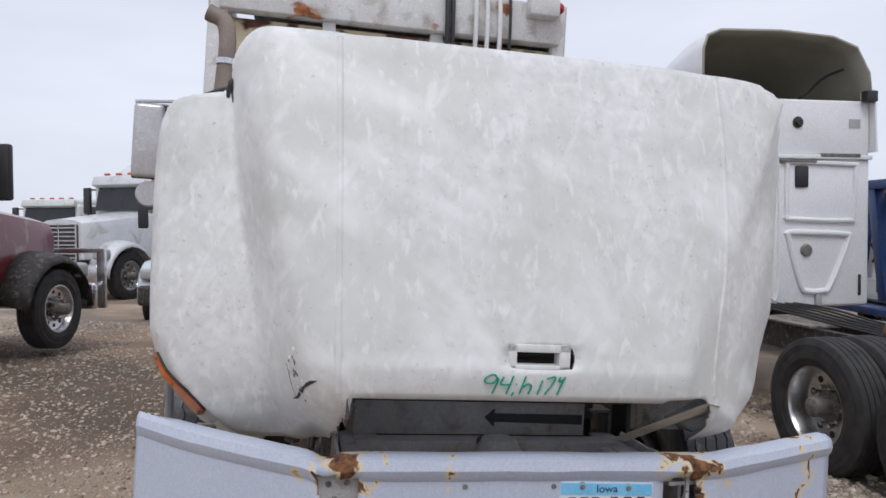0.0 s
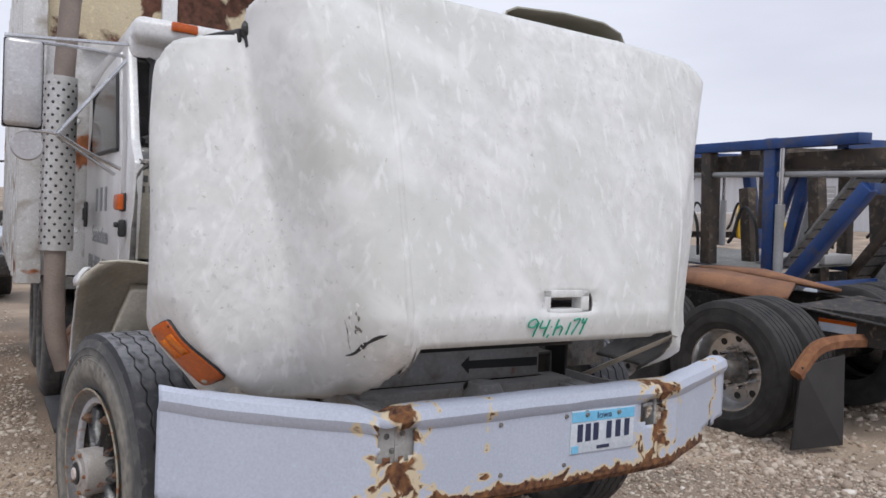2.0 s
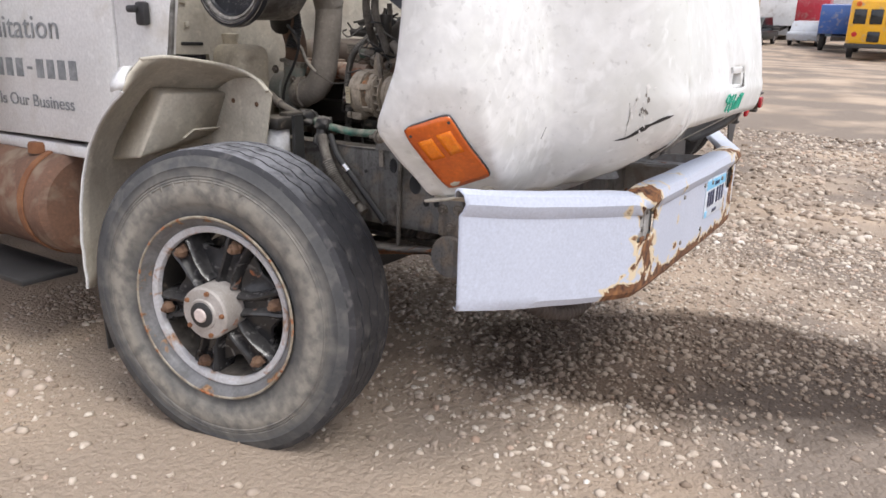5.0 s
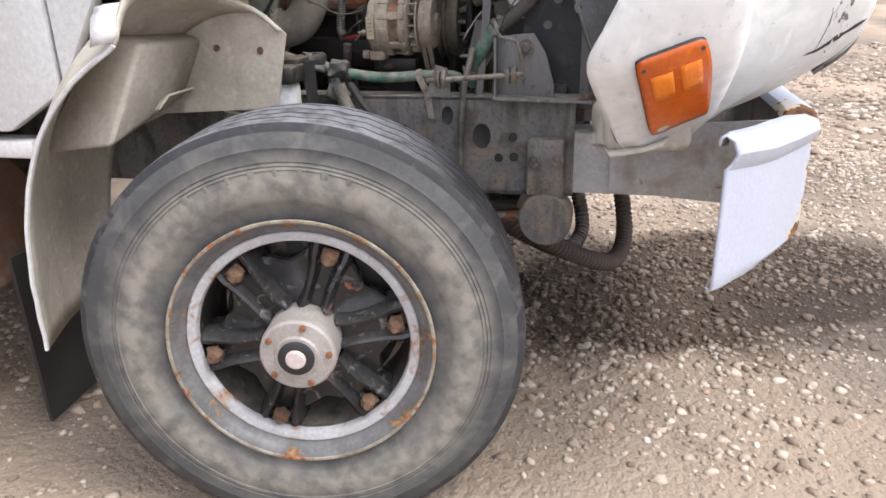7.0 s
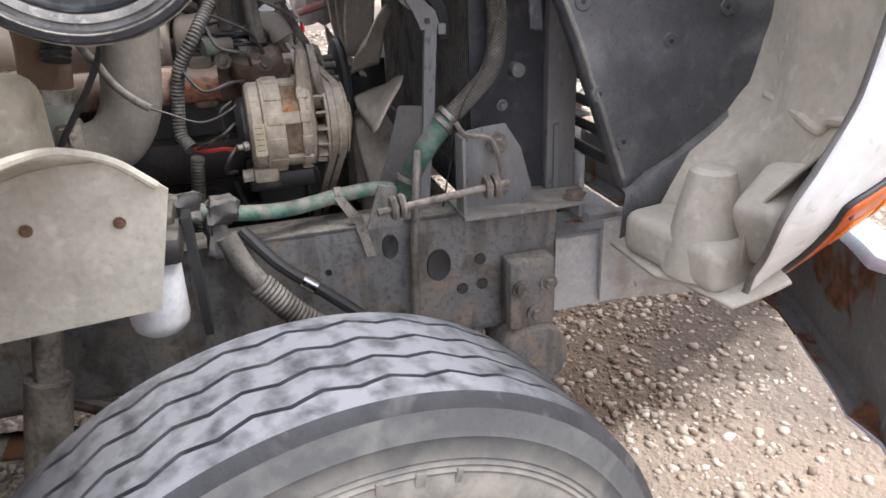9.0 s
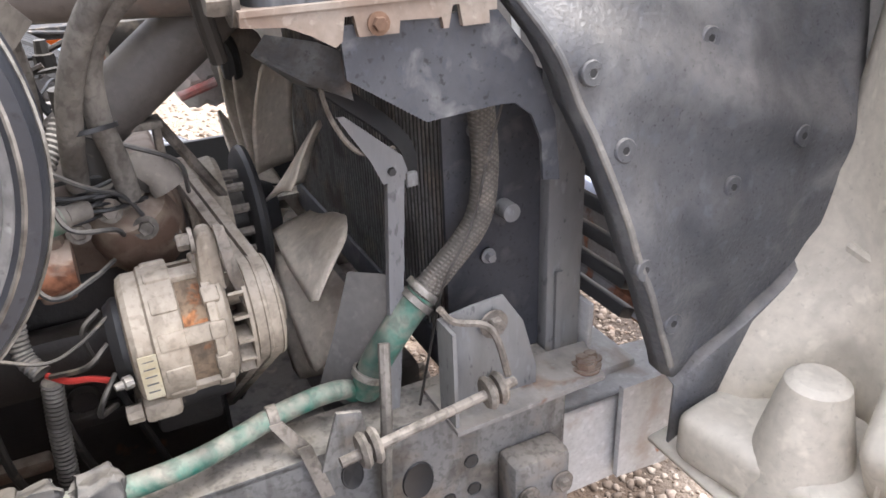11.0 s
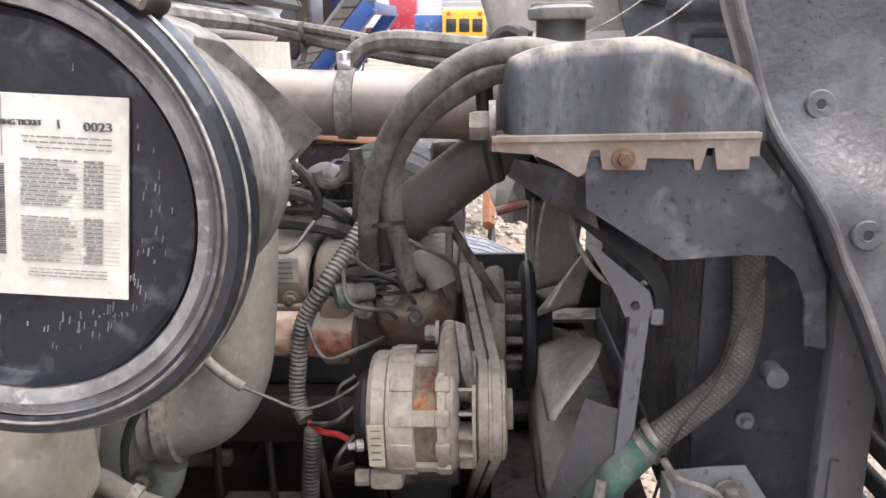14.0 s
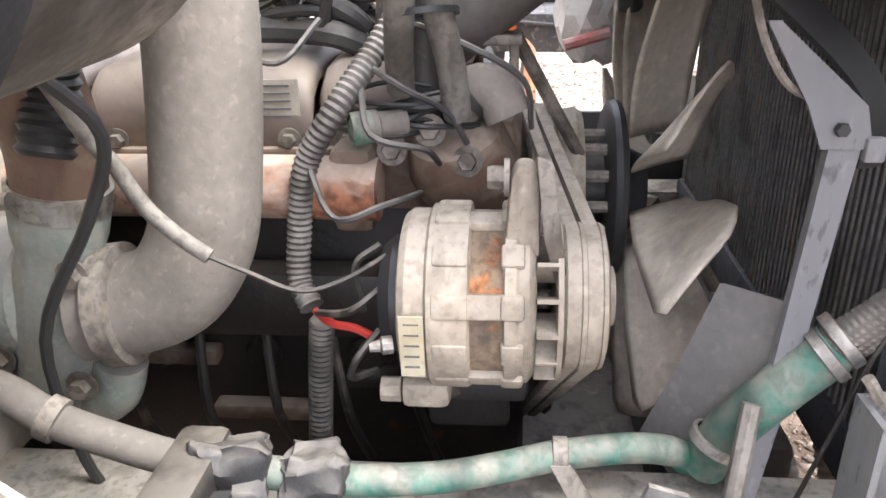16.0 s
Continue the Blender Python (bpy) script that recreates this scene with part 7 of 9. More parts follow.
part("hose_tie", lathe([(0.034, -0.003), (0.037, -0.003), (0.037, 0.003), (0.034, 0.003)], 20, axis_m((-0.37, 1.24, 1.43), (0.2, 0.1, 1))), M_DARK, truck)
part("overflow_hose", hose([(-0.45, 1.03, 1.69), (-0.44, 1.06, 1.7), (-0.43, 1.085, 1.66), (-0.42, 1.085, 1.58), (-0.4, 1.07, 1.5)], 0.012, 10, 5), M_IRON, truck)

# wiring
# thin wires that stray from the loom to the senders on the engine
for pts in ([(-0.34, 1.3, 1.375), (-0.38, 1.26, 1.36), (-0.35, 1.22, 1.33), (-0.33, 1.2, 1.29)], [(-0.35, 1.31, 1.36), (-0.41, 1.29, 1.32), (-0.39, 1.24, 1.3), (-0.34, 1.23, 1.27)], [(-0.37, 1.37, 1.28), (-0.43, 1.33, 1.24), (-0.42, 1.28, 1.25), (-0.35, 1.25, 1.24)], [(-0.31, 1.27, 1.42), (-0.36, 1.2, 1.4), (-0.34, 1.14, 1.36), (-0.3, 1.13, 1.3)], [(-0.3, 1.36, 1.42), (-0.34, 1.4, 1.38), (-0.3, 1.47, 1.4), (-0.24, 1.5, 1.41)]):
    part("stray_wire", hose(pts, 0.0035, 6, 6), M_TAPE, truck)
part("wiring_loom", hose([(-0.3, 1.27, 1.43), (-0.33, 1.3, 1.385), (-0.37, 1.335, 1.335), (-0.37, 1.372, 1.275), (-0.37, 1.387, 1.195), (-0.38, 1.389, 1.145), (-0.4, 1.372, 1.122)], 0.0125, 12, 8, ridges=0.002, pitch=0.0075), M_LOOM, truck, "corrugated wiring loom")
part("wiring_loom", hose([(-0.39, 1.365, 1.1), (-0.385, 1.372, 1.05), (-0.38, 1.38, 0.98), (-0.38, 1.388, 0.88), (-0.38, 1.39, 0.78)], 0.0135, 12, 8, ridges=0.002, pitch=0.0075), M_LOOM, truck)
part("red_wire", hose([(-0.41, 1.365, 1.122), (-0.44, 1.34, 1.124), (-0.46, 1.31, 1.13), (-0.48, 1.285, 1.13)], 0.0045, 8, 5), M_RED, truck, "red sleeved charging wire")
for k in range(9):
    random.seed(k)
    a, b = Vector((-0.33 + 0.04 * random.random(), 1.3 + 0.05 * random.random(), 1.3 + 0.05 * random.random())), Vector((-0.3, 1.18 + 0.05 * random.random(), 1.3 + 0.06 * random.random()))
    mid = (a + b) / 2 + Vector((-0.04, 0, 0.03 * random.random() - 0.01))
    part("wire", hose([a, mid, b], 0.003, 6, 6), M_DARK, truck)
for pts in ([(-0.48, 1.28, 1.14), (-0.5, 1.3, 1.12), (-0.49, 1.31, 1.09), (-0.46, 1.29, 1.08)], [(-0.47, 1.28, 1.18), (-0.48, 1.31, 1.16), (-0.42, 1.36, 1.125)], [(-0.45, 1.28, 1.22), (-0.46, 1.305, 1.2), (-0.46, 1.3, 1.15)]):
    part("wire", hose(pts, 0.004, 6, 5), M_IRON, truck)
part("dip_tube", hose([(-0.6, 1.5, 1.42), (-0.56, 1.48, 1.36), (-0.54, 1.52, 1.28), (-0.53, 1.6, 1.15), (-0.52, 1.6, 1.0), (-0.5, 1.58, 0.9)], 0.006, 8, 5), M_DARK, truck)
part("vacuum_hose", hose([(-0.54, 1.53, 1.4), (-0.525, 1.512, 1.345), (-0.52, 1.499, 1.324), (-0.52, 1.477, 1.283), (-0.52, 1.448, 1.253), (-0.52, 1.425, 1.236)], 0.0075, 12, 6), M_HOSE, truck, "thin grey rubber hose")
part("wire", hose([(-0.52, 1.426, 1.236), (-0.52, 1.392, 1.221), (-0.515, 1.347, 1.2), (-0.49, 1.31, 1.2), (-0.46, 1.27, 1.215)], 0.0024, 6, 6), M_IRON, truck)
for pts, r, mt in (([(1.37, 1.488), (1.364, 1.469), (1.345, 1.464), (1.329, 1.474), (1.322, 1.5)], 0.009, M_HOSE), ([(1.309, 1.52), (1.305, 1.45), (1.312, 1.37)], 0.012, M_DUSTY), ([(1.46, 1.413), (1.392, 1.422), (1.336, 1.408), (1.32, 1.39), (1.31, 1.36)], 0.007, M_DARK), ([(1.47, 1.44), (1.41, 1.447), (1.35, 1.42), (1.33, 1.4)], 0.012, M_TAPE), ([(1.5, 1.4), (1.434, 1.396), (1.364, 1.394), (1.33, 1.375)], 0.016, M_TAPE), ([(1.45, 1.47), (1.42, 1.43), (1.43, 1.39)], 0.006, M_DARK), ([(1.3, 1.46), (1.29, 1.42), (1.27, 1.4), (1.25, 1.42)], 0.006, M_DARK), ([(1.42, 1.5), (1.39, 1.48), (1.37, 1.44), (1.38, 1.39)], 0.008, M_IRON)):
    part("engine_hose", hose([(-0.2 + 0.02 * math.sin(40 * y), y, z) for y, z in pts], r, 8, 5), mt, truck, "dark hose over the rocker covers")
part("fuel_canister", lathe([(0, -0.04), (0.022, -0.038), (0.034, -0.025), (0.038, 0), (0.036, 0.03), (0.026, 0.042), (0, 0.046)], 26, axis_m((-0.12, 1.375, 1.44), (-0.4, 0.3, 1))), surf("dull_blue_grey_steel", (0.1, 0.11, 0.125), (0.07, 0.07, 0.075), rough=0.5, scale=9, dust_sheen=0.4), truck, "small rounded blue-grey canister")
clutter = [(-0.12, 1.45, 1.42), (-0.1, 1.38, 1.43), (-0.08, 1.5, 1.45), (-0.16, 1.33, 1.43), (-0.05, 1.28, 1.45)]
for k, c in enumerate(clutter):
    part("injector_fitting", joined(lathe([(0, 0.05), (0.009, 0.05), (0.012, 0.03), (0.016, 0.028), (0.016, 0)], 8, pose(*c)), rod(Vector(c) + Vector((0, 0, 0.03)), Vector(c) + Vector((0.0, -0.05, 0.05)), 0.005, seg=6)), M_IRON, engine)
for k in range(12):
    random.seed(40 + k)
    p = [Vector((-0.2 + 0.25 * random.random(), 1.25 + 0.35 * random.random(), 1.39 + 0.08 * random.random())) for _ in range(4)]
    part("wire", hose(sorted(p, key=lambda v: v.y), 0.003 + 0.005 * random.random(), 6, 5), M_DARK if k % 3 else M_IRON, truck)

# air cleaner: canister lying across the bay, its lid with a paper ticket
CY, CZ = 1.43, 1.578
can = part("air_cleaner", lathe([(0.0, 0.26), (0.13, 0.26), (0.145, 0.24), (0.15, 0.06), (0.16, 0.05), (0.16, 0.03), (0.15, 0.025)], 56, axis_m((-0.935, CY, CZ), (1, 0, 0))), M_CANG, truck, "grey air cleaner canister with a black lid")
part("lid", lathe([(0, 0.016), (0.1, 0.016), (0.132, 0.014), (0.136, 0.01), (0.138, 0.0), (0.138, 0.03)], 64, axis_m((-0.94, CY, CZ), (1, 0, 0))), M_DISC, can, "scratched black lid")
random.seed(9)
for k in range(150):
    a, r = random.gauss(-0.75, 0.7), 0.132 * math.sqrt(random.uniform(0.5, 1))
    y, z, l = CY - r * math.cos(a), CZ + r * math.sin(a), random.uniform(0.001, 0.008)
    part("scratch", rod((-0.9245, y, z), (-0.9245, y - 0.25 * l, z + l), random.uniform(0.0003, 0.0007), seg=4), M_RIMW, can)
part("lid_rim", lathe([(0.138, 0.014), (0.141, 0.002), (0.15, -0.002), (0.153, 0.006), (0.158, 0.004), (0.16, 0.0)], 80, axis_m((-0.944, CY, CZ), (1, 0, 0))), M_RIMW, can, "worn bright inner rim")
part("clamp_band", lathe([(0.159, -0.004), (0.163, -0.007), (0.172, -0.006), (0.176, 0.004), (0.177, 0.028), (0.165, 0.032), (0.15, 0.03)], 80, axis_m((-0.944, CY, CZ), (1, 0, 0))), M_DISC, can, "dark embossed clamp band")
for r, h in ((0.1635, -0.0068), (0.1765, 0.004)):
    part("band_edge", lathe([(r - 0.0015, h), (r, h - 0.0012), (r + 0.0015, h), (r, h + 0.0012)], 80, axis_m((-0.944, CY, CZ), (1, 0, 0)), closed=True), M_CLAMP, can, "edge rubbed to bare metal")
part("clamp_lug", joined(box((-0.93, CY - 0.075, CZ + 0.165), (0.035, 0.04, 0.035), pose(0, 0, 0, -26, 0, 0), 0.014, segs=3), box((-0.93, CY - 0.115, CZ + 0.142), (0.035, 0.022, 0.035), pose(0, 0, 0, -42, 0, 0), 0.01, segs=3)), M_IRON, can, "clamp lug and bolt")
part("clamp_screw", rod((-0.95, CY - 0.07, CZ + 0.17), (-0.95, CY - 0.125, CZ + 0.135), 0.006, seg=8), M_FRAME, can)
ticket = part("paper_ticket", plate([(-0.927, 1.334, 1.652), (-0.927, 1.41, 1.657), (-0.9272, 1.49, 1.663), (-0.9272, 1.515, 1.515), (-0.927, 1.435, 1.51), (-0.927, 1.355, 1.505)], (-0.0015, 0, 0)), M_WHITEP, can, "wide printed paper ticket, creased, stuck to the lid")


def ticket_m(u, v):
    return Matrix.Translation(Vector((-0.9295, 1.334 + 0.113 * u + 0.023 * v, 1.652 + 0.008 * u - 0.147 * v))) @ pose(0, 0, 0, 90, 0, -90) @ pose(0, 0, 0, 0, 0, -3)


text_part("ticket_print", "0023", ticket_m(0.185, 0.145), 0.0088, M_INK, ticket, 1.2)
text_part("ticket_print", "1", ticket_m(0.435, 0.14), 0.009, M_INK, ticket)
text_part("ticket_print", "LINE SETTING TICKET", ticket_m(0.772, 0.14), 0.0056, M_INK, ticket, 0.95)


def print_row(u0, u1, v, thick=0.0006):
    """Unreadable print: short bars from u0 to u1."""
    u = u0
    while u < u1 - 0.01:
        l = min(u1 - u, 0.02 + 0.06 * random.random())
        part("print_line", rod(ticket_m(u, v).translation, ticket_m(u + l, v).translation, thick, seg=4), M_GREYINK, ticket)
        u += l + 0.014


random.seed(5)
for k in range(3):
    print_row(0.1, 0.68 - 0.1 * (k == 2), 0.2 + 0.026 * k, 0.0005)
for k in range(24):
    v = 0.31 + 0.0218 * k
    if k in (11, 12):
        continue
    print_row(0.3 + 0.15 * random.random(), 0.685, v)
    print_row(0.15, 0.275, v, 0.0008)
    print_row(1.02, 1.14, v, 0.0008)
    print_row(1.17, 1.35, v)
    part("rule", rod(ticket_m(0.04, v + 0.011).translation, ticket_m(0.68, v + 0.011).translation, 0.00015, seg=4), M_GREYINK, ticket)
for k in range(3):
    print_row(0.12, 0.64, 0.86 + 0.018 * k, 0.0004)
part("crease", rod(ticket_m(0.8, 0.01).translation, ticket_m(0.8, 0.3).translation, 0.0003, seg=4), M_GREYINK, ticket)
for k in range(40):
    v = 0.34 + 0.0115 * k
    part("code_bar", rod(ticket_m(0.79, v).translation, ticket_m(0.89, v).translation, 0.0004 + 0.0004 * random.random(), seg=4), M_INK, ticket)
part("side_sheet", plate([(-0.8, 1.33, 1.695), (-0.79, 1.31, 1.69), (-0.68, 1.254, 1.602), (-0.7, 1.3, 1.555), (-0.78, 1.32, 1.53), (-0.8, 1.36, 1.6)], (0.004, 0.004, 0.002), bevel=0.001), M_CANG, can, "folded grey sheet bracket beside the canister")
part("canister_outlet", hose([(-0.7, 1.435, 1.6), (-0.52, 1.44, 1.59), (-0.44, 1.444, 1.56), (-0.41, 1.445, 1.5)], 0.06, 20, 5), M_TANHOSE, can)
part("intake_pipe", hose([(-0.6, 1.5, 1.5), (-0.57, 1.56, 1.46), (-0.53, 1.6, 1.42)], 0.045, 16, 4), M_IRON, can)
bottle = part("washer_bottle", joined(box((-0.7, 1.675, 1.24), (0.16, 0.22, 0.2), None, 0.045, segs=4), lathe([(0.03, 0), (0.03, 0.03), (0.035, 0.03), (0.035, 0.045), (0, 0.05)], 20, pose(-0.7, 1.72, 1.335))), M_CREAMP, truck, "cream plastic bottle")

# radiator with header tank
rad = part("radiator", box((0, 0.735, 1.28), (0.9, 0.08, 0.6), None, 0.005), M_CORE, truck, "dark radiator core with fine fins")
for k in range(60):
    part("core_fin", box((-0.44 + 0.015 * k, 0.776, 1.28), (0.003, 0.004, 0.58)), M_FRAME, rad)
tank_side = [(1.066, 1.575), (1.063, 1.655), (1.046, 1.674), (1.0, 1.684), (0.915, 1.689), (0.88, 1.683), (0.8, 1.652), (0.775, 1.635), (0.765, 1.61), (0.762, 1.575)]
ring = smooth_line([Vector((0, y, z)) for y, z in tank_side], 4)
rows = [[Vector((x, 0.915 + (p.y - 0.915) * (1 - i / 0.15), 1.575 + (p.z - 1.575) * (1 - i / 0.115))) for p in ring] for x, i in ((-0.611, 0.03), (-0.6105, 0.019), (-0.606, 0.008), (-0.597, 0.002), (-0.585, 0), (-0.3, 0), (0.0, 0), (0.59, 0))]
bm = grid_mesh(rows)
bm.faces.new([v for v in bm.verts if abs(v.co.x + 0.611) < 1e-5])
bmesh.ops.recalc_face_normals(bm, faces=bm.faces)
part("header_tank", bm, M_TANKP, rad, "blackened header tank, chipped and rusty, dusty on top", smooth=1.2)
part("filler_cap", joined(lathe([(0.03, -0.03), (0.03, 0), (0.04, 0.002), (0.042, 0.006), (0.042, 0.014), (0.035, 0.018), (0, 0.018)], 28, pose(-0.46, 0.99, 1.712)), box((-0.46, 0.99, 1.731), (0.02, 0.075, 0.006), None, 0.002)), M_FRAME, rad, "ribbed filler cap")
part("filler_neck", lathe([(0.035, 0), (0.031, 0.008), (0.031, 0.036), (0, 0.036)], 26, pose(-0.46, 0.99, 1.676)), M_IRON, rad, "dark filler neck")
part("tank_nipple", rod((-0.53, 1.0, 1.668), (-0.53, 0.97, 1.668), 0.018, seg=12), M_DUSTY, rad)
part("tank_plug", bolt((-0.585, 1.075, 1.595), (0, 1, 0), 0.018, 0.03), M_DUSTY, rad)
bm = plate(yz(-0.622, [(1.08, 1.585), (1.08, 1.57), (1.035, 1.566), (1.01, 1.555), (0.985, 1.54), (0.977, 1.545), (0.972, 1.57), (0.962, 1.57), (0.958, 1.548), (0.912, 1.547), (0.91, 1.56), (0.86, 1.558), (0.858, 1.546), (0.852, 1.546), (0.846, 1.57), (0.838, 1.57), (0.834, 1.546), (0.8, 1.546), (0.8, 1.56), (0.79, 1.56), (0.79, 1.582)]), (0.008, 0, 0))
joined(bm, box((-0.59, 0.935, 1.583), (0.07, 0.29, 0.006)))
flange = part("side_flange", bm, surf("rusty_tan_flange", (0.3, 0.265, 0.225), (0.2, 0.145, 0.11), rough=0.85, scale=8, bump=0.2), rad, "rusty notched flange under the tank")
part("bolt", bolt((-0.624, 0.936, 1.56), (-1, 0, 0), 0.008, 0.009), M_LUG, flange)
part("side_bracket", plate(yz(-0.612, [(0.976, 1.56), (0.973, 1.502), (0.88, 1.44), (0.79, 1.446), (0.76, 1.445), (0.735, 1.425), (0.72, 1.39), (0.716, 1.335), (0.69, 1.33), (0.7, 1.42), (0.735, 1.5), (0.785, 1.56)]), (0.006, 0, 0)), M_ARM, rad, "dark folded side bracket")
part("tank_shoulder", grid_mesh([[(-0.61, 1.055, 1.56), (-0.6, 1.0, 1.545), (-0.6, 0.97, 1.53)], [(-0.55, 1.06, 1.53), (-0.55, 1.0, 1.49), (-0.56, 0.95, 1.465)], [(-0.42, 1.05, 1.52), (-0.44, 0.98, 1.46), (-0.46, 0.92, 1.44)]]), M_TANKP, rad)
part("shroud_side", plate([(-0.46, 0.79, 1.53), (-0.46, 0.79, 0.93), (-0.46, 0.6, 0.93), (-0.46, 0.58, 1.42)], (0.008, 0, 0)), M_SHROUD, rad, "black radiator side plate")
part("side_post", joined(box((-0.47, 0.585, 1.2), (0.03, 0.07, 0.56), None, 0.005), box((-0.49, 0.6, 1.03), (0.006, 0.012, 0.16))), M_POST, rad, "grey upright post beside the radiator")
part("stub", rod((-0.46, 0.69, 1.235), (-0.49, 0.69, 1.235), 0.015, seg=14), M_POST, rad)
for p in ((-0.465, 0.74, 1.37), (-0.465, 0.72, 1.16)):
    part("bolt", bolt(p, (-1, 0, 0), 0.008, 0.016), M_POST, rad)
part("stay", joined(plate(yz(-0.515, [(0.96, 1.435), (0.95, 1.435), (0.875, 1.37), (0.865, 1.335), (0.905, 1.335), (0.92, 1.37)]), (0.004, 0, 0)), plate(yz(-0.512, [(0.897, 1.345), (0.872, 1.345), (0.889, 1.12), (0.91, 0.93), (0.93, 0.93), (0.911, 1.12)]), (0.012, 0, 0))), M_POST, rad, "flat steel stay")
part("stay_clip", box((-0.515, 0.864, 1.335), (0.01, 0.016, 0.02), None, 0.002), M_POST, rad)
part("bolt", bolt((-0.517, 0.893, 1.352), (-1, 0, 0), 0.006, 0.006, False), M_DARK, rad)
part("flat_strap", hose([(-0.5, 1.0, 1.5), (-0.49, 0.95, 1.46), (-0.48, 0.88, 1.4), (-0.478, 0.852, 1.36), (-0.478, 0.85, 1.31)], 0.006, 6, 5, squash=2.5), M_DARK, rad)
part("wire", hose([(-0.55, 0.99, 1.53), (-0.53, 0.975, 1.45), (-0.51, 0.94, 1.39), (-0.49, 0.9, 1.37), (-0.48, 0.87, 1.372)], 0.0035, 6, 5), M_DUSTY, rad)
part("core_support", box((0, 0.72, 0.955), (0.98, 0.13, 0.07), None, 0.008), M_SHROUD, rad, "dark pressed support under the core")
part("radiator_hose", hose([(-0.5, 0.75, 1.455), (-0.5, 0.747, 1.41), (-0.5, 0.742, 1.32), (-0.505, 0.76, 1.245), (-0.51, 0.82, 1.185), (-0.515, 0.866, 1.15)], 0.02, 20, 10), M_BRAID, rad, "braided dusty radiator hose")
part("hose_end", hose([(-0.515, 0.86, 1.155), (-0.51, 0.9, 1.105), (-0.5, 0.935, 1.05), (-0.48, 0.95, 0.99)], 0.0235, 16, 6), M_GREEN, rad, "green hose under the dust")
for c, d in (((-0.514, 0.857, 1.16), (0, 0.7, -0.6)), ((-0.516, 0.868, 1.146), (0, 0.7, -0.6)), ((-0.495, 0.945, 1.03), (0, 0.4, -0.9))):
    part("hose_clip", lathe([(0.0235, -0.006), (0.0275, -0.005), (0.0275, 0.005), (0.0235, 0.006)], 24, axis_m(c, d)), M_CLAMP, rad, "worm-drive clip")
part("wire", hose([(-0.53, 0.73, 1.42), (-0.54, 0.76, 1.35), (-0.545, 0.79, 1.26), (-0.55, 0.84, 1.18), (-0.54, 0.86, 1.08), (-0.53, 0.88, 0.97)], 0.0022, 6, 6), M_IRON, rad)
brk = part("engine_bracket", joined(plate(yz(-0.565, [(0.855, 1.135), (0.8, 1.142), (0.75, 1.145), (0.715, 1.09), (0.69, 1.0), (0.69, 0.96), (0.855, 0.96)]), (0.006, 0, 0), bevel=0.0015), box((-0.585, 0.855, 1.05), (0.05, 0.006, 0.17))), M_POST, truck, "grey bolted steel bracket")
part("bolt", bolt((-0.572, 0.772, 1.107), (-1, 0, 0), 0.0145, 0.016), M_DUSTY, brk)
part("wire", hose([(-0.575, 0.86, 1.16), (-0.58, 0.84, 1.135), (-0.6, 0.8, 1.128), (-0.61, 0.785, 1.1), (-0.62, 0.775, 1.045)], 0.0055, 6, 5), M_DUSTY, brk)
rodp = part("link_rod", rod((-0.65, 1.045, 1.022), (-0.63, 0.77, 1.04), 0.0075, seg=10), M_DUSTY, truck, "threaded link rod with rubber bushes")
for y, z in ((1.012, 1.026), (0.995, 1.027), (0.815, 1.037), (0.797, 1.038)):
    part("rubber_bush", lathe([(0, -0.006), (0.022, -0.006), (0.026, 0), (0.022, 0.006), (0, 0.006)], 20, axis_m((-0.648 + 0.07 * (1.045 - y), y, z), (0, 1, -0.06))), M_DUSTY, rodp)
part("link_bracket", plate(yz(-0.6, [(1.06, 0.97), (0.985, 0.97), (0.995, 1.05), (1.03, 1.06)]), (0.006, 0, 0)), M_FRAME, truck)
part("shelf_plate", plate([(-0.62, 0.86, 0.965), (-0.5, 0.86, 0.965), (-0.5, 0.55, 0.955), (-0.6, 0.58, 0.955)], (0, 0, 0.008)), surf("scuffed_grey_shelf", (0.3, 0.29, 0.28), (0.17, 0.16, 0.15), rough=0.7, scale=8, rust=0.25, rscale=10, rust_colour=(0.07, 0.035, 0.022), dust_sheen=0.5), truck, "dusty steel shelf")
for k in range(6):
    random.seed(70 + k)
    part("nut", bolt((-0.58 + 0.03 * random.random(), 0.55 + 0.08 * random.random(), 0.963), (0.2, 0, 1), 0.012, 0.014), M_CAST, truck)

# hoses along the frame
gh = [(-0.64, 1.75, 1.2), (-0.61, 1.64, 1.16), (-0.6, 1.6, 1.138), (-0.6, 1.56, 1.11), (-0.6, 1.5, 1.086), (-0.6, 1.45, 1.07), (-0.6, 1.4, 1.06)]
part("heater_hose", hose(gh, 0.0165, 12, 6), M_TANHOSE, truck, "tan heater hose")
part("hose_clip", lathe([(0.0165, -0.008), (0.021, -0.007), (0.021, 0.007), (0.0165, 0.008)], 20, axis_m((-0.6, 1.56, 1.11), (0, 1, 0.5))), M_DUSTY, truck)
part("heater_hose", hose([(-0.6, 1.42, 1.062), (-0.59, 1.36, 1.05), (-0.575, 1.3, 1.032), (-0.55, 1.22, 1.018), (-0.53, 1.16, 1.016), (-0.51, 1.1, 1.018), (-0.495, 1.03, 1.018), (-0.487, 0.985, 1.01), (-0.47, 0.965, 0.985)], 0.0155, 12, 6), M_GREEN, truck, "green heater hose")
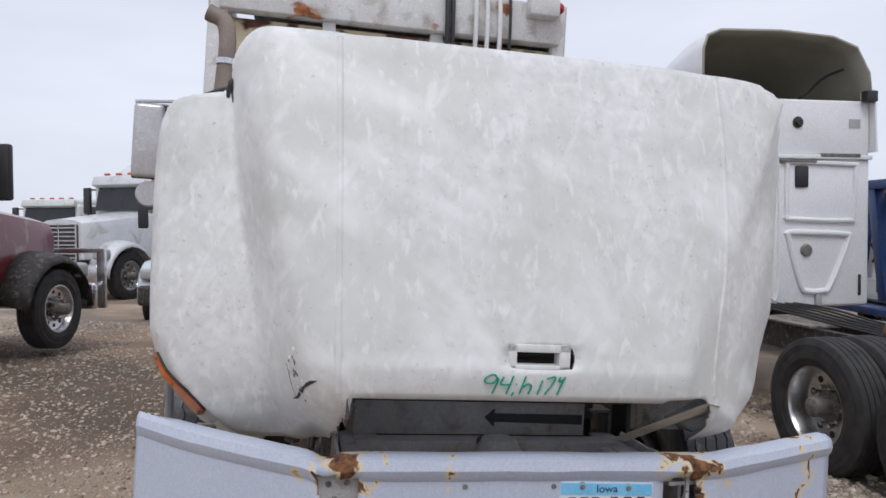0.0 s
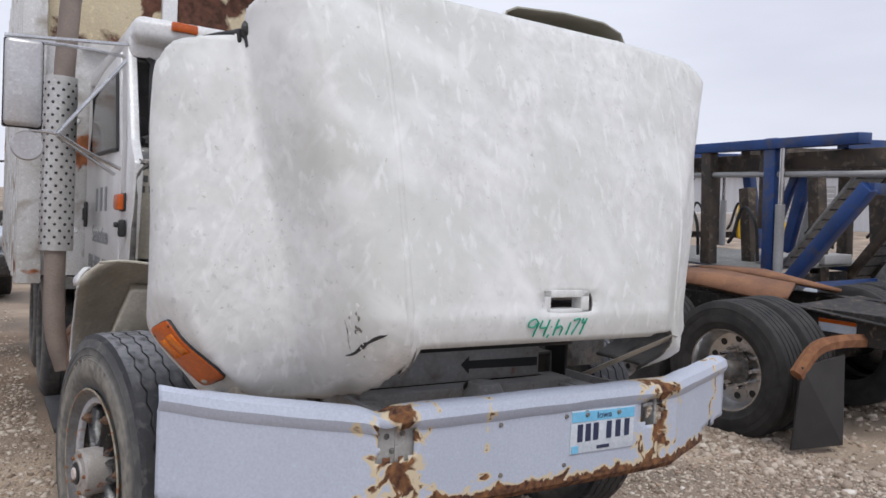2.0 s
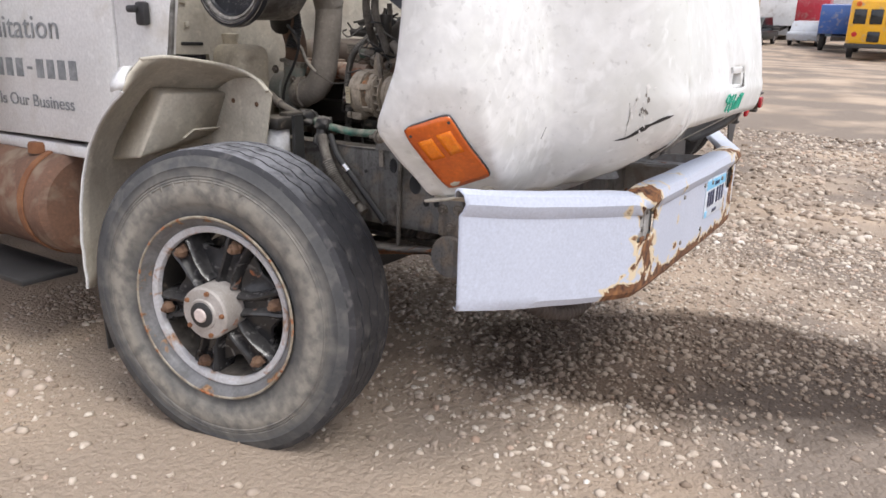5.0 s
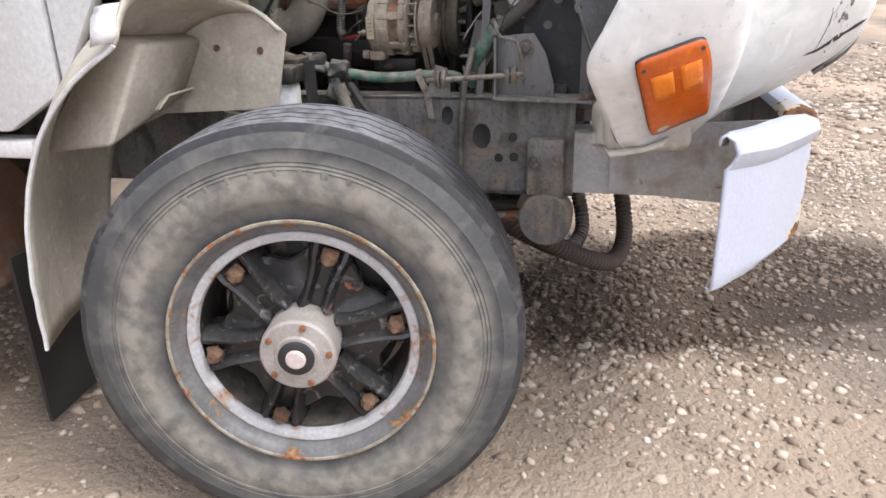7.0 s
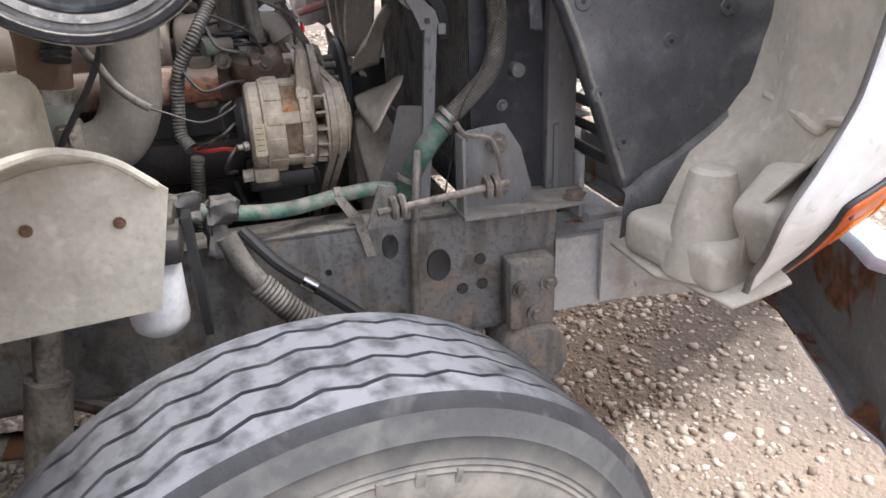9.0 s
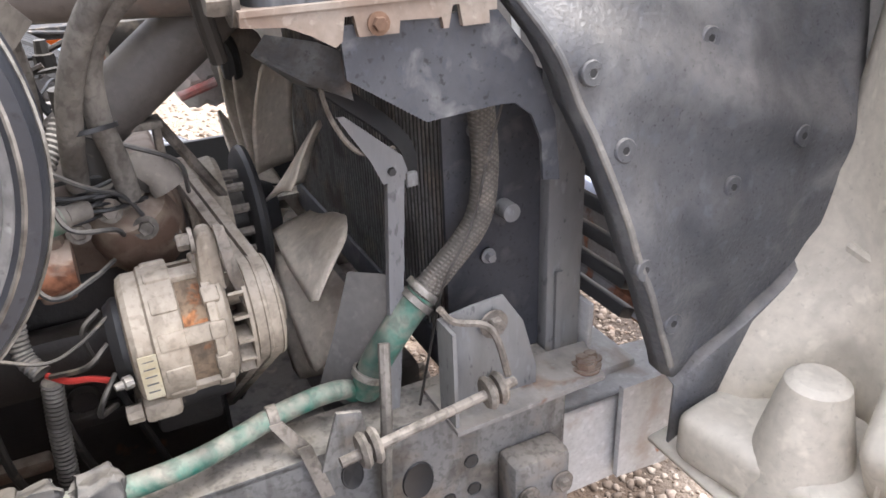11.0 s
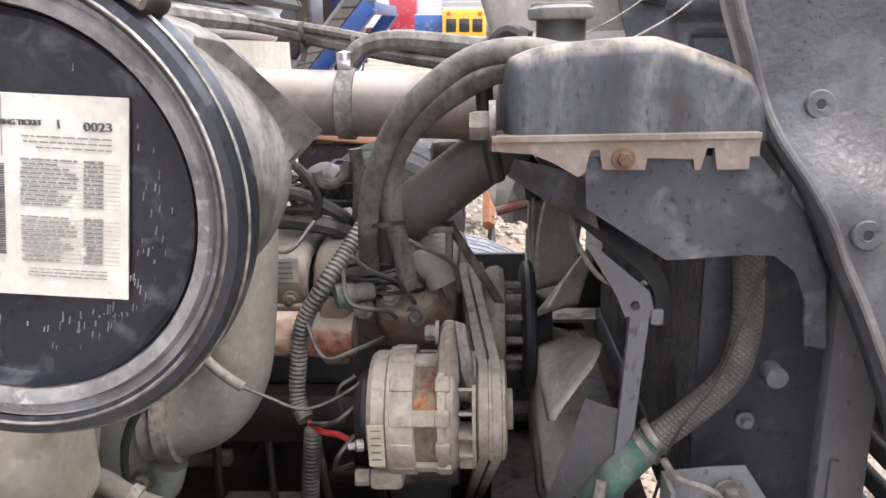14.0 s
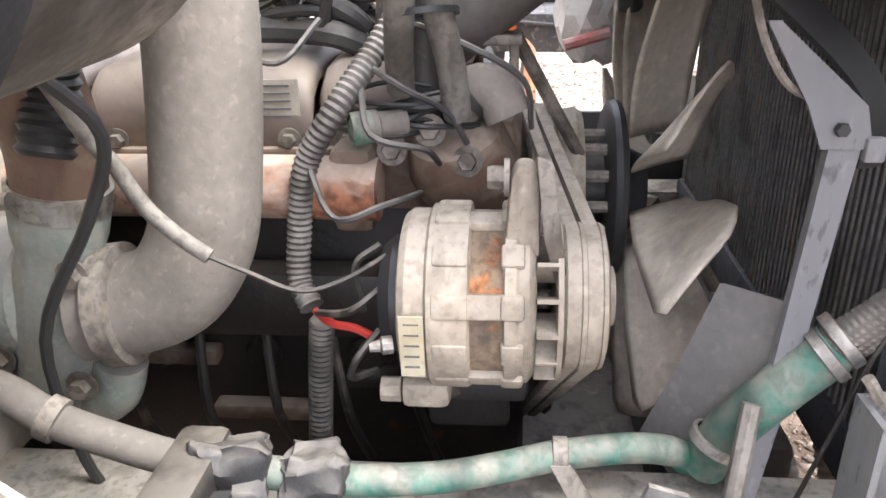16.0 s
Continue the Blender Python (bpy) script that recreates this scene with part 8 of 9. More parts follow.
for c, s in (((-0.6, 1.4, 1.066), (0.048, 0.07, 0.05)), ((-0.583, 1.33, 1.045), (0.046, 0.06, 0.05)), ((-0.585, 1.345, 0.995), (0.045, 0.04, 0.08))):
    bm = box(c, s, pose(0, 0, 0, 5, 10, 12), 0.012, segs=3)
    bmesh.ops.subdivide_edges(bm, edges=bm.edges, cuts=2, use_grid_fill=True)
    for v in bm.verts:
        v.co += 0.011 * noise.noise_vector(45 * v.co) + 0.005 * noise.noise_vector(120 * v.co)
    part("tape_wrap", bm, M_TAPE, truck, "bunched black tape round the hoses")
part("hose_strap", joined(lathe([(0.0165, -0.008), (0.019, -0.007), (0.019, 0.007), (0.0165, 0.008)], 18, axis_m((-0.51, 1.1, 1.018), (0, 1, 0))), plate([(-0.53, 1.11, 1.02), (-0.53, 1.09, 1.02), (-0.55, 1.06, 0.98), (-0.55, 1.08, 0.97)], (0.004, 0, 0))), M_DUSTY, truck)
part("tape_tail", plate([(-0.555, 1.08, 0.985), (-0.555, 1.06, 0.985), (-0.575, 1.04, 0.9), (-0.575, 1.06, 0.9)], (0.003, 0, 0)), M_DUSTY, truck)
part("drain_hose", hose([(-0.6, 1.33, 1.0), (-0.61, 1.3, 0.93), (-0.62, 1.24, 0.85), (-0.62, 1.17, 0.78), (-0.62, 1.1, 0.72)], 0.021, 14, 6), M_HOSE, truck)
part("drain_hose", hose([(-0.625, 1.28, 0.9), (-0.635, 1.22, 0.83), (-0.635, 1.13, 0.745)], 0.024, 14, 6, ridges=0.003, pitch=0.009), M_LOOM, truck, "ribbed hose beside the rail")
part("brake_hose", hose([(-0.58, 1.3, 1.0), (-0.61, 1.24, 0.93), (-0.62, 1.16, 0.86), (-0.63, 1.05, 0.76), (-0.64, 0.98, 0.7)], 0.013, 10, 6), M_DARK, truck, "black brake hose")
part("hose_ferrule", rod((-0.616, 1.2, 0.893), (-0.619, 1.175, 0.873), 0.0155, seg=12), M_CHROME, truck)
part("cable", hose([(-0.53, 0.93, 1.1), (-0.57, 0.95, 1.0), (-0.575, 0.96, 0.9), (-0.575, 0.965, 0.72), (-0.57, 0.97, 0.6)], 0.009, 8, 5), M_HOSE, truck)
filt = part("fuel_filter", lathe([(0, -0.07), (0.035, -0.07), (0.046, -0.06), (0.05, -0.045), (0.05, 0.055), (0.046, 0.065), (0, 0.066)], 30, pose(-0.72, 1.455, 0.96)), surf("white_filter_can", (0.7, 0.7, 0.72), (0.6, 0.6, 0.62), rough=0.4, dirt=0.25), truck, "white spin-on filter")
part("filter_head", joined(box((-0.72, 1.455, 1.05), (0.11, 0.12, 0.05), None, 0.012), box((-0.64, 1.43, 1.06), (0.14, 0.05, 0.06), None, 0.01)), M_IRON, filt)
part("filter_bracket", plate(yz(-0.7, [(1.395, 1.08), (1.38, 1.08), (1.375, 0.85), (1.39, 0.85)]), (0.05, 0, 0)), M_DARK, truck)
part("shock_absorber", joined(rod((-0.72, 1.72, 0.55), (-0.7, 1.66, 0.82), 0.04, seg=18), rod((-0.7, 1.66, 0.82), (-0.69, 1.64, 0.93), 0.025, seg=14)), M_DUSTY, truck, "dusty grey shock absorber")
part("steering_box", joined(box((-0.42, 1.9, 0.85), (0.22, 0.3, 0.25), None, 0.04), rod((-0.5, 1.85, 0.75), (-0.62, 1.3, 0.5), 0.02, seg=10)), M_IRON, truck, "dark steering box and drag link")
part("bell_housing", lathe([(0, 0), (0.28, 0), (0.3, 0.05), (0.2, 0.35), (0, 0.36)], 30, axis_m((0.05, 2.1, 0.9), (0, 1, 0))), M_IRON, truck)
bag_bm = bmesh.new()
bmesh.ops.create_icosphere(bag_bm, subdivisions=3, radius=0.09)
for v in bag_bm.verts:
    v.co *= 1 + 0.5 * noise.noise(9 * v.co) + 0.2 * noise.noise(30 * v.co)
    v.co = Vector((v.co.x * 0.7, v.co.y * 0.8, v.co.z)) + Vector((0.33, 1.0, 1.36))
bag = part("plastic_bag", bag_bm, M_BAG, None, smooth=0.3)
bag.matrix_basis = LEVEL
tagged(bag, "crumpled clear plastic bag with red print on the engine", "bag")
part("red_print", rod((0.262, 1.06, 1.31), (0.27, 0.98, 1.33), 0.011, seg=9), surf("faded_red_print", (0.5, 0.16, 0.14), (0.55, 0.36, 0.34), rough=0.5, scale=40), bag)
part("inner_fender", plate([(0.6, 1.4, 1.1), (0.6, 2.0, 1.1), (0.95, 2.0, 1.1), (0.95, 1.4, 1.1)], (0, 0, 0.01)), M_TAN, truck)

# ---- loose stones ----
def stones_material():
    m = bpy.data.materials.new("limestone_gravel")
    m.use_nodes = True
    n, ln = m.node_tree.nodes, m.node_tree.links
    g, r, co = n.new("ShaderNodeNewGeometry"), n.new("ShaderNodeValToRGB"), n.new("ShaderNodeTexCoord")
    e = r.color_ramp.elements
    stops = [(0.0, (0.24, 0.18, 0.13)), (0.3, (0.42, 0.34, 0.27)), (0.6, (0.56, 0.47, 0.38)), (0.85, (0.7, 0.62, 0.52)), (0.95, (0.48, 0.34, 0.25)), (1.0, (0.85, 0.8, 0.73))]
    while len(e) < len(stops):
        e.new(0.5)
    for i, (p, c) in enumerate(stops):
        e[i].position, e[i].color = p, (*c, 1)
    ln.new(g.outputs["Random Per Island"], r.inputs["Fac"])
    t, x = n.new("ShaderNodeTexNoise"), n.new("ShaderNodeMix")
    t.inputs["Scale"].default_value, t.inputs["Detail"].default_value = 90, 4
    ln.new(co.outputs["Object"], t.inputs["Vector"])
    x.data_type, x.blend_type = "RGBA", "MULTIPLY"
    x.inputs[0].default_value = 0.25
    ln.new(r.outputs["Color"], x.inputs[6]), ln.new(t.outputs["Fac"], x.inputs[7])
    b = n["Principled BSDF"]
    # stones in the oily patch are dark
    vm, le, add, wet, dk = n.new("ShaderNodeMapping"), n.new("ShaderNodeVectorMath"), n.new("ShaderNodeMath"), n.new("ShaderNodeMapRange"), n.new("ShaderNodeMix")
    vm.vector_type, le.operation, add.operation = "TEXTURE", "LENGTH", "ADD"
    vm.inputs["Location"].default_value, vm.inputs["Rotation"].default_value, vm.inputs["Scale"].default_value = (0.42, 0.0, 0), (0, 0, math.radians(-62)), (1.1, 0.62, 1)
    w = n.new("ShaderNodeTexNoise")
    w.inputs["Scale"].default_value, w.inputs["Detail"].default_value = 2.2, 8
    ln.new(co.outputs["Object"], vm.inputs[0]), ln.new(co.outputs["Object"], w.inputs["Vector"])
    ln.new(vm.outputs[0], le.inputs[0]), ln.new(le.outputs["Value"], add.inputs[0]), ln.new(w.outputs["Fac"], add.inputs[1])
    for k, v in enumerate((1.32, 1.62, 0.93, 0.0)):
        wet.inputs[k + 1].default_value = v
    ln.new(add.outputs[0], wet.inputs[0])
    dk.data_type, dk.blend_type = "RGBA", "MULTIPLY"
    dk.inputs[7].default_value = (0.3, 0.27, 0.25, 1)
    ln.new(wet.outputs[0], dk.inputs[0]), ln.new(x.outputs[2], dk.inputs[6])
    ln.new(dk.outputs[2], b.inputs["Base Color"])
    b.inputs["Roughness"].default_value = 0.9
    return m


M_STONE = stones_material()


def scatter(name, count, area, size, density, seed, label):
    """Many small broken stones, pressed into the ground, in one mesh."""
    rng = np.random.default_rng(seed)
    ph = (1 + 5 ** 0.5) / 2
    ico = np.array([(-1, ph, 0), (1, ph, 0), (-1, -ph, 0), (1, -ph, 0), (0, -1, ph), (0, 1, ph), (0, -1, -ph), (0, 1, -ph), (ph, 0, -1), (ph, 0, 1), (-ph, 0, -1), (-ph, 0, 1)]) / 1.9
    tri = np.array([(0, 11, 5), (0, 5, 1), (0, 1, 7), (0, 7, 10), (0, 10, 11), (1, 5, 9), (5, 11, 4), (11, 10, 2), (10, 7, 6), (7, 1, 8), (3, 9, 4), (3, 4, 2), (3, 2, 6), (3, 6, 8), (3, 8, 9), (4, 9, 5), (2, 4, 11), (6, 2, 10), (8, 6, 7), (9, 8, 1)])
    x0, x1, y0, y1 = area
    px, py = rng.uniform(x0, x1, count * 3), rng.uniform(y0, y1, count * 3)
    keep = [i for i in range(count * 3) if rng.random() < density(px[i], py[i])][:count]
    px, py = px[keep], py[keep]
    n = len(keep)
    s = size[0] + (size[1] - size[0]) * rng.random(n) ** 3
    sc = s[:, None] * np.stack([rng.uniform(0.7, 1.3, n), rng.uniform(0.6, 1.1, n), rng.uniform(0.4, 0.75, n)], 1)
    v = ico[None] * (1 + 0.3 * rng.standard_normal((n, 12, 1)).clip(-1.5, 1.5)) * sc[:, None, :]
    a = rng.uniform(0, 6.283, n)
    c, si = np.cos(a)[:, None], np.sin(a)[:, None]
    pz = np.array([ground_z(u, w) + 0.025 * noise.noise((0.9 * u, 0.9 * w, 0)) + 0.012 * noise.noise((3 * u, 3 * w, 5)) for u, w in zip(px, py)])
    co = np.stack([v[:, :, 0] * c - v[:, :, 1] * si + px[:, None], v[:, :, 0] * si + v[:, :, 1] * c + py[:, None], v[:, :, 2] + (pz + 0.12 * s)[:, None]], 2).reshape(-1, 3)
    f = (tri[None] + 12 * np.arange(n)[:, None, None]).reshape(-1, 3)
    me = bpy.data.meshes.new(name)
    me.vertices.add(len(co))
    me.vertices.foreach_set("co", co.ravel())
    me.loops.add(f.size)
    me.loops.foreach_set("vertex_index", f.ravel())
    me.polygons.add(len(f))
    me.polygons.foreach_set("loop_start", np.arange(0, f.size, 3))
    me.update(calc_edges=True)
    me.materials.append(M_STONE)
    tagged(new(name, me), label, "gravel", kind="stuff")


def gravel_density(x, y):
    base = 0.25 + 0.75 * min(1, max(0, (x + 1.1) / 0.8))
    if x < -1.0:
        base = 0.16 + 0.12 * (y < 0)
    patch = noise.noise((0.8 * x, 0.8 * y, 3)) + 0.5 * noise.noise((2.5 * x, 2.5 * y, 9))
    return base * min(1, max(0.12, 0.65 + 0.9 * patch))


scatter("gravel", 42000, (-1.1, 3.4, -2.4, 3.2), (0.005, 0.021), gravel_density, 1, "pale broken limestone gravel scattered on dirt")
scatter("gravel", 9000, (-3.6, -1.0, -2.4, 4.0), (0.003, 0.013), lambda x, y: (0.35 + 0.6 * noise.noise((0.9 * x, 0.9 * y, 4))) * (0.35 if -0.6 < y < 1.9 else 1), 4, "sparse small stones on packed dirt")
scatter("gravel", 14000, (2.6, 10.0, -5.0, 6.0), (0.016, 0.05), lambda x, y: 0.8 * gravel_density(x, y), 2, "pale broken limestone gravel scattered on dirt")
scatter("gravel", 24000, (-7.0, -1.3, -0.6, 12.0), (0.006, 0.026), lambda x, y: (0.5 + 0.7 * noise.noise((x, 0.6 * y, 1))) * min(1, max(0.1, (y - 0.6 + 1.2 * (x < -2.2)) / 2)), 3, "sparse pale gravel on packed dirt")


# ---- other vehicles in the yard ----
def yard(x, y, turn=0.0):
    """A pose on the ground, turned about the vertical."""
    return pose(x, y, ground_z(x, y), 0, 0, turn)


def paint(name, c, rough=0.3):
    return surf(name, c, tuple(0.82 * v for v in c), rough=rough, scale=1.5, coat=0.3, dirt=0.2 if max(c) > 0.05 else 0.0, dirt_colour=(0.3, 0.26, 0.22), speck=0.3 if max(c) > 0.05 else 0.0)


M_TYREF = surf("road_tyre_rubber", (0.025, 0.025, 0.026), (0.05, 0.047, 0.045), rough=0.85, scale=9, bump=0.2)
M_CHASSIS = surf("black_chassis", (0.018, 0.018, 0.02), (0.05, 0.045, 0.04), rough=0.6, scale=8, dirt=0.2)
M_GREYIN = surf("khaki_fairing_lining", (0.3, 0.29, 0.24), (0.36, 0.35, 0.29), rough=0.7, scale=2)
M_FIFTH = surf("rusted_coupling_plate", (0.3, 0.15, 0.08), (0.2, 0.1, 0.06), rough=0.9, scale=5, bump=0.2)
M_WHITE2 = surf("white_tractor_paint", (0.86, 0.86, 0.87), (0.8, 0.8, 0.81), rough=0.35, scale=1.5, coat=0.3, speck=0.05)


def road_wheel(parent, x, y, z, side, r=0.5, w=0.28, dual=False, rim_mat=None):
    """A truck wheel whose face points along side * x."""
    wh = new("wheel")
    wh.parent, wh.matrix_basis = parent, Matrix.Translation((x, y, z)) @ pose(0, 0, 0, 0, side * 90, 0)
    part("tyre", tyre_mesh(r, 0.57 * r, w, 48, grooves=(-0.25, -0.08, 0.08, 0.25), wave=0, depth=0.015), M_TYREF, wh, "black road tyre")
    if dual:
        part("inner_tyre", tyre_mesh(r, 0.57 * r, w, 48, grooves=(-0.2, 0.0, 0.2), wave=0, depth=0.015), M_TYREF, wh).matrix_basis = Matrix.Translation((0, 0, -0.34))
    k = r / 0.5
    d = -0.06 if dual else 0.03
    rim = part("rim", lathe([(0.29 * k, 0.1), (0.3 * k, 0.12), (0.285 * k, 0.12), (0.27 * k, 0.09), (0.255 * k, d + 0.02), (0.16 * k, d), (0.0, d)], 40), rim_mat or M_ALU, wh, "bright aluminium rim")
    for i in range(10):
        a = 2 * math.pi * i / 10
        part("hand_hole", lathe([(0, 0.004), (0.024 * k, 0.004), (0.028 * k, 0.0)], 12, Matrix.Translation((0.212 * k * math.cos(a), 0.212 * k * math.sin(a), d + 0.012))), M_DARK, rim)
    hubm = part("hub", lathe([(0.115 * k, d), (0.115 * k, d + 0.05), (0.075 * k, d + 0.07), (0.07 * k, d + 0.2), (0.04 * k, d + 0.22), (0, d + 0.22)], 28), M_FRAME, wh, "greasy hub")
    for i in range(10):
        a = 2 * math.pi * (i + 0.5) / 10
        part("wheel_nut", lathe([(0, 0.085), (0.014, 0.085), (0.017, 0.05), (0.017, 0)], 6, Matrix.Translation((0.143 * k * math.cos(a), 0.143 * k * math.sin(a), d))), M_CHROME, rim)
    return wh


def right_tractor():
    t = thing("semi_tractor", "white sleeper tractor without fairing glass, bare rear frame and rusted coupling", "truck", yard(4.5, 3.4, 0.0) @ Matrix.Translation((0, 0, 0.05)))
    # local: x across, y forward (away along the yard), z up
    def rail(s):
        return part("frame_rail", joined(box((s * 0.42, 1.6, 0.88), (0.03, 8.6, 0.24)), joined(box((s * 0.39, 1.6, 0.995), (0.08, 8.6, 0.02)), box((s * 0.39, 1.6, 0.765), (0.08, 8.6, 0.02)))), M_CHASSIS, t, "black frame rail")
    rail(-1), rail(1)
    for y in (-2.5, -1.0, 0.3, 2.5):
        part("cross_member", box((0, y, 0.88), (0.8, 0.1, 0.16), None, 0.01), M_CHASSIS, t)
    for y in (-1.62, -0.43):
        for s in (-1, 1):
            road_wheel(t, s * 1.03, y, 0.53, s, r=0.55, w=0.3, dual=True)
        part("axle", joined(rod((-0.9, y, 0.5), (0.9, y, 0.5), 0.08, seg=16), lathe([(0, -0.2), (0.15, -0.14), (0.2, 0), (0.15, 0.14), (0, 0.2)], 20, axis_m((0, y, 0.52), (0, 1, 0)))), M_CHASSIS, t)
    for s in (-1, 1):
        bm = grid_mesh([[(s * 0.06, -1.5, 1.12), (s * 0.06, -0.8, 1.17), (s * 0.06, -0.35, 1.17)], [(s * 0.4, -1.65, 1.05), (s * 0.45, -0.85, 1.16), (s * 0.42, -0.35, 1.16)], [(s * 0.5, -1.55, 1.02), (s * 0.52, -0.85, 1.08), (s * 0.5, -0.4, 1.08)]])
        solid(part("fifth_wheel", bm, M_FIFTH, t, "rusty brown coupling plate"), 0.03, 0)
        fl = part("mud_flap", plate([(s * 0.78, -2.35, 0.75), (s * 1.3, -2.35, 0.72), (s * 1.32, -2.3, 0.12), (s * 0.85, -2.4, 0.1)], (0, -0.012, 0)), M_DARK, t, "black rubber mud flap")
        part("flap_hanger", hose([(s * 0.42, -2.3, 0.8), (s * 0.8, -2.33, 0.84), (s * 1.1, -2.33, 0.82), (s * 1.32, -2.33, 0.66)], 0.04, 6, 4, squash=1.4), M_RUST, fl, "rusty flap hanger")
        part("tail_lamp", box((s * 0.3, -2.74, 0.86), (0.1, 0.03, 0.1), None, 0.012), surf("red_tail_lens", (0.45, 0.02, 0.03), rough=0.25), t, "red tail lamp")
    part("tail_sheet", plate([(-0.5, -1.75, 1.0), (-0.5, -2.72, 0.92), (0.5, -2.72, 0.92), (0.5, -1.75, 1.0)], (0, 0, 0.012)), M_CHASSIS, t, "sloping black deck sheet")
    part("warning_label", box((-0.437, -2.1, 0.88), (0.004, 0.3, 0.1)), M_PLATEW, t, "white and orange warning label")
    part("label_band", box((-0.44, -2.1, 0.915), (0.003, 0.3, 0.03)), M_AMBER, t)
    part("deck_plate", box((0, 0.95, 1.02), (0.95, 0.9, 0.02)), M_FRAME, t)
    for k in range(6):
        part("air_line", hose([(-0.3 + 0.1 * k, 1.65, 1.12), (-0.3 + 0.12 * k, 1.2, 1.1), (-0.25 + 0.1 * k, 0.5, 1.05), (-0.2 + 0.08 * k, -0.3, 1.0)], 0.014, 6, 5), M_DARK, t)
    # sleeper box, its rear wall with a pressed hatch; hollow roof fairing above
    y0 = 1.72
    sl = part("sleeper", box((0, y0 + 1.2, 1.9), (2.42, 2.4, 1.68), None, 0.04, segs=3), M_WHITE2, t, "white sleeper cab with pressed beads")
    def bead(pts, r=0.028):
        pts = [(x, y0 - 0.006, z) for x, z in pts]
        part("pressed_bead", hose(pts + pts[:2], r, 8, 4), M_WHITE2, sl)
    for m in (1, -1):
        bead([(m * 0.2, 2.68), (m * 0.98, 2.66), (m * 1.02, 2.6), (m * 0.99, 2.08), (m * 0.94, 2.03), (m * 0.2, 2.05), (m * 0.15, 2.1), (m * 0.15, 2.62)])
        bead([(m * 0.22, 1.9), (m * 0.85, 1.88), (m * 0.92, 1.8), (m * 0.7, 1.3), (m * 0.6, 1.24), (m * 0.42, 1.24), (m * 0.33, 1.32), (m * 0.18, 1.82)], 0.034)
        bead([(m * 0.05, 2.62), (m * -0.05, 2.62), (m * -0.05, 1.3), (m * 0.05, 1.3)], 0.02)
    part("vent", box((0.33, y0 - 0.012, 2.52), (0.16, 0.03, 0.24), None, 0.02), M_DARK, sl, "black vent")
    part("lock", lathe([(0, 0.03), (0.06, 0.028), (0.075, 0)], 20, axis_m((0.4, y0, 1.7), (0, -1, 0))), M_FRAME, sl, "round lock")
    part("latch_plate", box((0.55, y0 - 0.012, 1.15), (0.08, 0.03, 0.2), None, 0.02), M_GREYP, sl)
    for m in (-1, 1):
        part("corner_lamp", box((m * 1.08, y0 - 0.01, 1.3), (0.03, 0.02, 0.24), None, 0.008), M_DARK, sl, "narrow dark marker")
    part("top_rail", box((0, y0 - 0.012, 2.74), (2.42, 0.05, 0.05), None, 0.008), M_WHITE2, sl, "rain rail")
    part("grab_rail", box((0.8, y0 - 0.03, 2.76), (0.5, 0.03, 0.04), None, 0.008), M_FRAME, sl)
    part("rain_gutter", box((-0.2, y0 - 0.025, 2.69), (1.4, 0.03, 0.03), None, 0.006), M_FRAME, sl)
    part("upper_panel", box((0, y0 + 0.03, 3.07), (2.4, 0.06, 0.62), None, 0.03, segs=3), M_WHITE2, sl, "white upper rear panel")
    part("panel_bolt", bolt((0.28, y0 - 0.005, 3.12), (0, -1, 0), 0.04, 0.04), M_IRON, sl)
    part("panel_label", box((1.0, y0 - 0.003, 3.12), (0.14, 0.008, 0.1)), M_GREYP, sl)
    # a roof fairing open to the rear, its lining in view
    rows = []
    for k in range(9):
        u = k / 8
        yy, top, half = y0 + 0.05 + 1.9 * u, 4.16 - 0.55 * u ** 2.2, 1.16 - 0.12 * u
        lx, top = 0.34 - half, top - 0.06
        rows.append([(lx, yy, 3.3), (lx, yy, top - 0.2), (lx + 0.05, yy, top - 0.06), (lx + 0.2, yy, top), (0.1, yy, top + 0.02), (half - 0.4, yy, top - 0.02), (half - 0.1, yy, top - 0.12), (half + 0.06, yy, top - 0.4), (half + 0.1, yy, 3.3)])
    f = part("roof_fairing", grid_mesh(rows), [M_WHITE2, M_GREYIN], t, "hollow roof fairing with a khaki lining", smooth=0.9)
    solid(f, 0.03, 1, 1)
    part("fairing_back", box((0.2, y0 + 1.95, 3.56), (1.7, 0.03, 0.65)), M_GREYIN, f)
    part("fairing_floor", box((0, y0 + 1.0, 3.32), (2.2, 1.9, 0.04)), M_GREYIN, f)
    part("side_extender", plate(yz(1.2, [(y0 - 0.1, 2.8), (y0 + 0.15, 2.8), (y0 + 0.15, 3.5), (y0 - 0.06, 3.5)]), (0.02, 0, 0)), M_WHITE2, f, "white side extender")
    part("extender_bracket", box((1.14, y0 - 0.06, 3.42), (0.14, 0.1, 0.12), None, 0.01), M_DARK, f)
    part("lining_cable", hose([(0.3, y0 + 0.4, 3.4), (0.7, y0 + 0.5, 3.5), (0.95, y0 + 0.45, 3.72), (1.1, y0 + 0.3, 3.8)], 0.018, 6, 6), M_DARK, f)
    part("cab_box", box((0, y0 + 3.1, 1.9), (2.2, 1.4, 1.5), None, 0.1, segs=3), M_WHITE2, t)
    part("hood", box((0, y0 + 4.6, 1.5), (1.8, 1.7, 0.9), None, 0.15, segs=3), M_WHITE2, t)
    for s in (-1, 1):
        road_wheel(t, s * 1.03, y0 + 4.6, 0.5, s)


right_tractor()


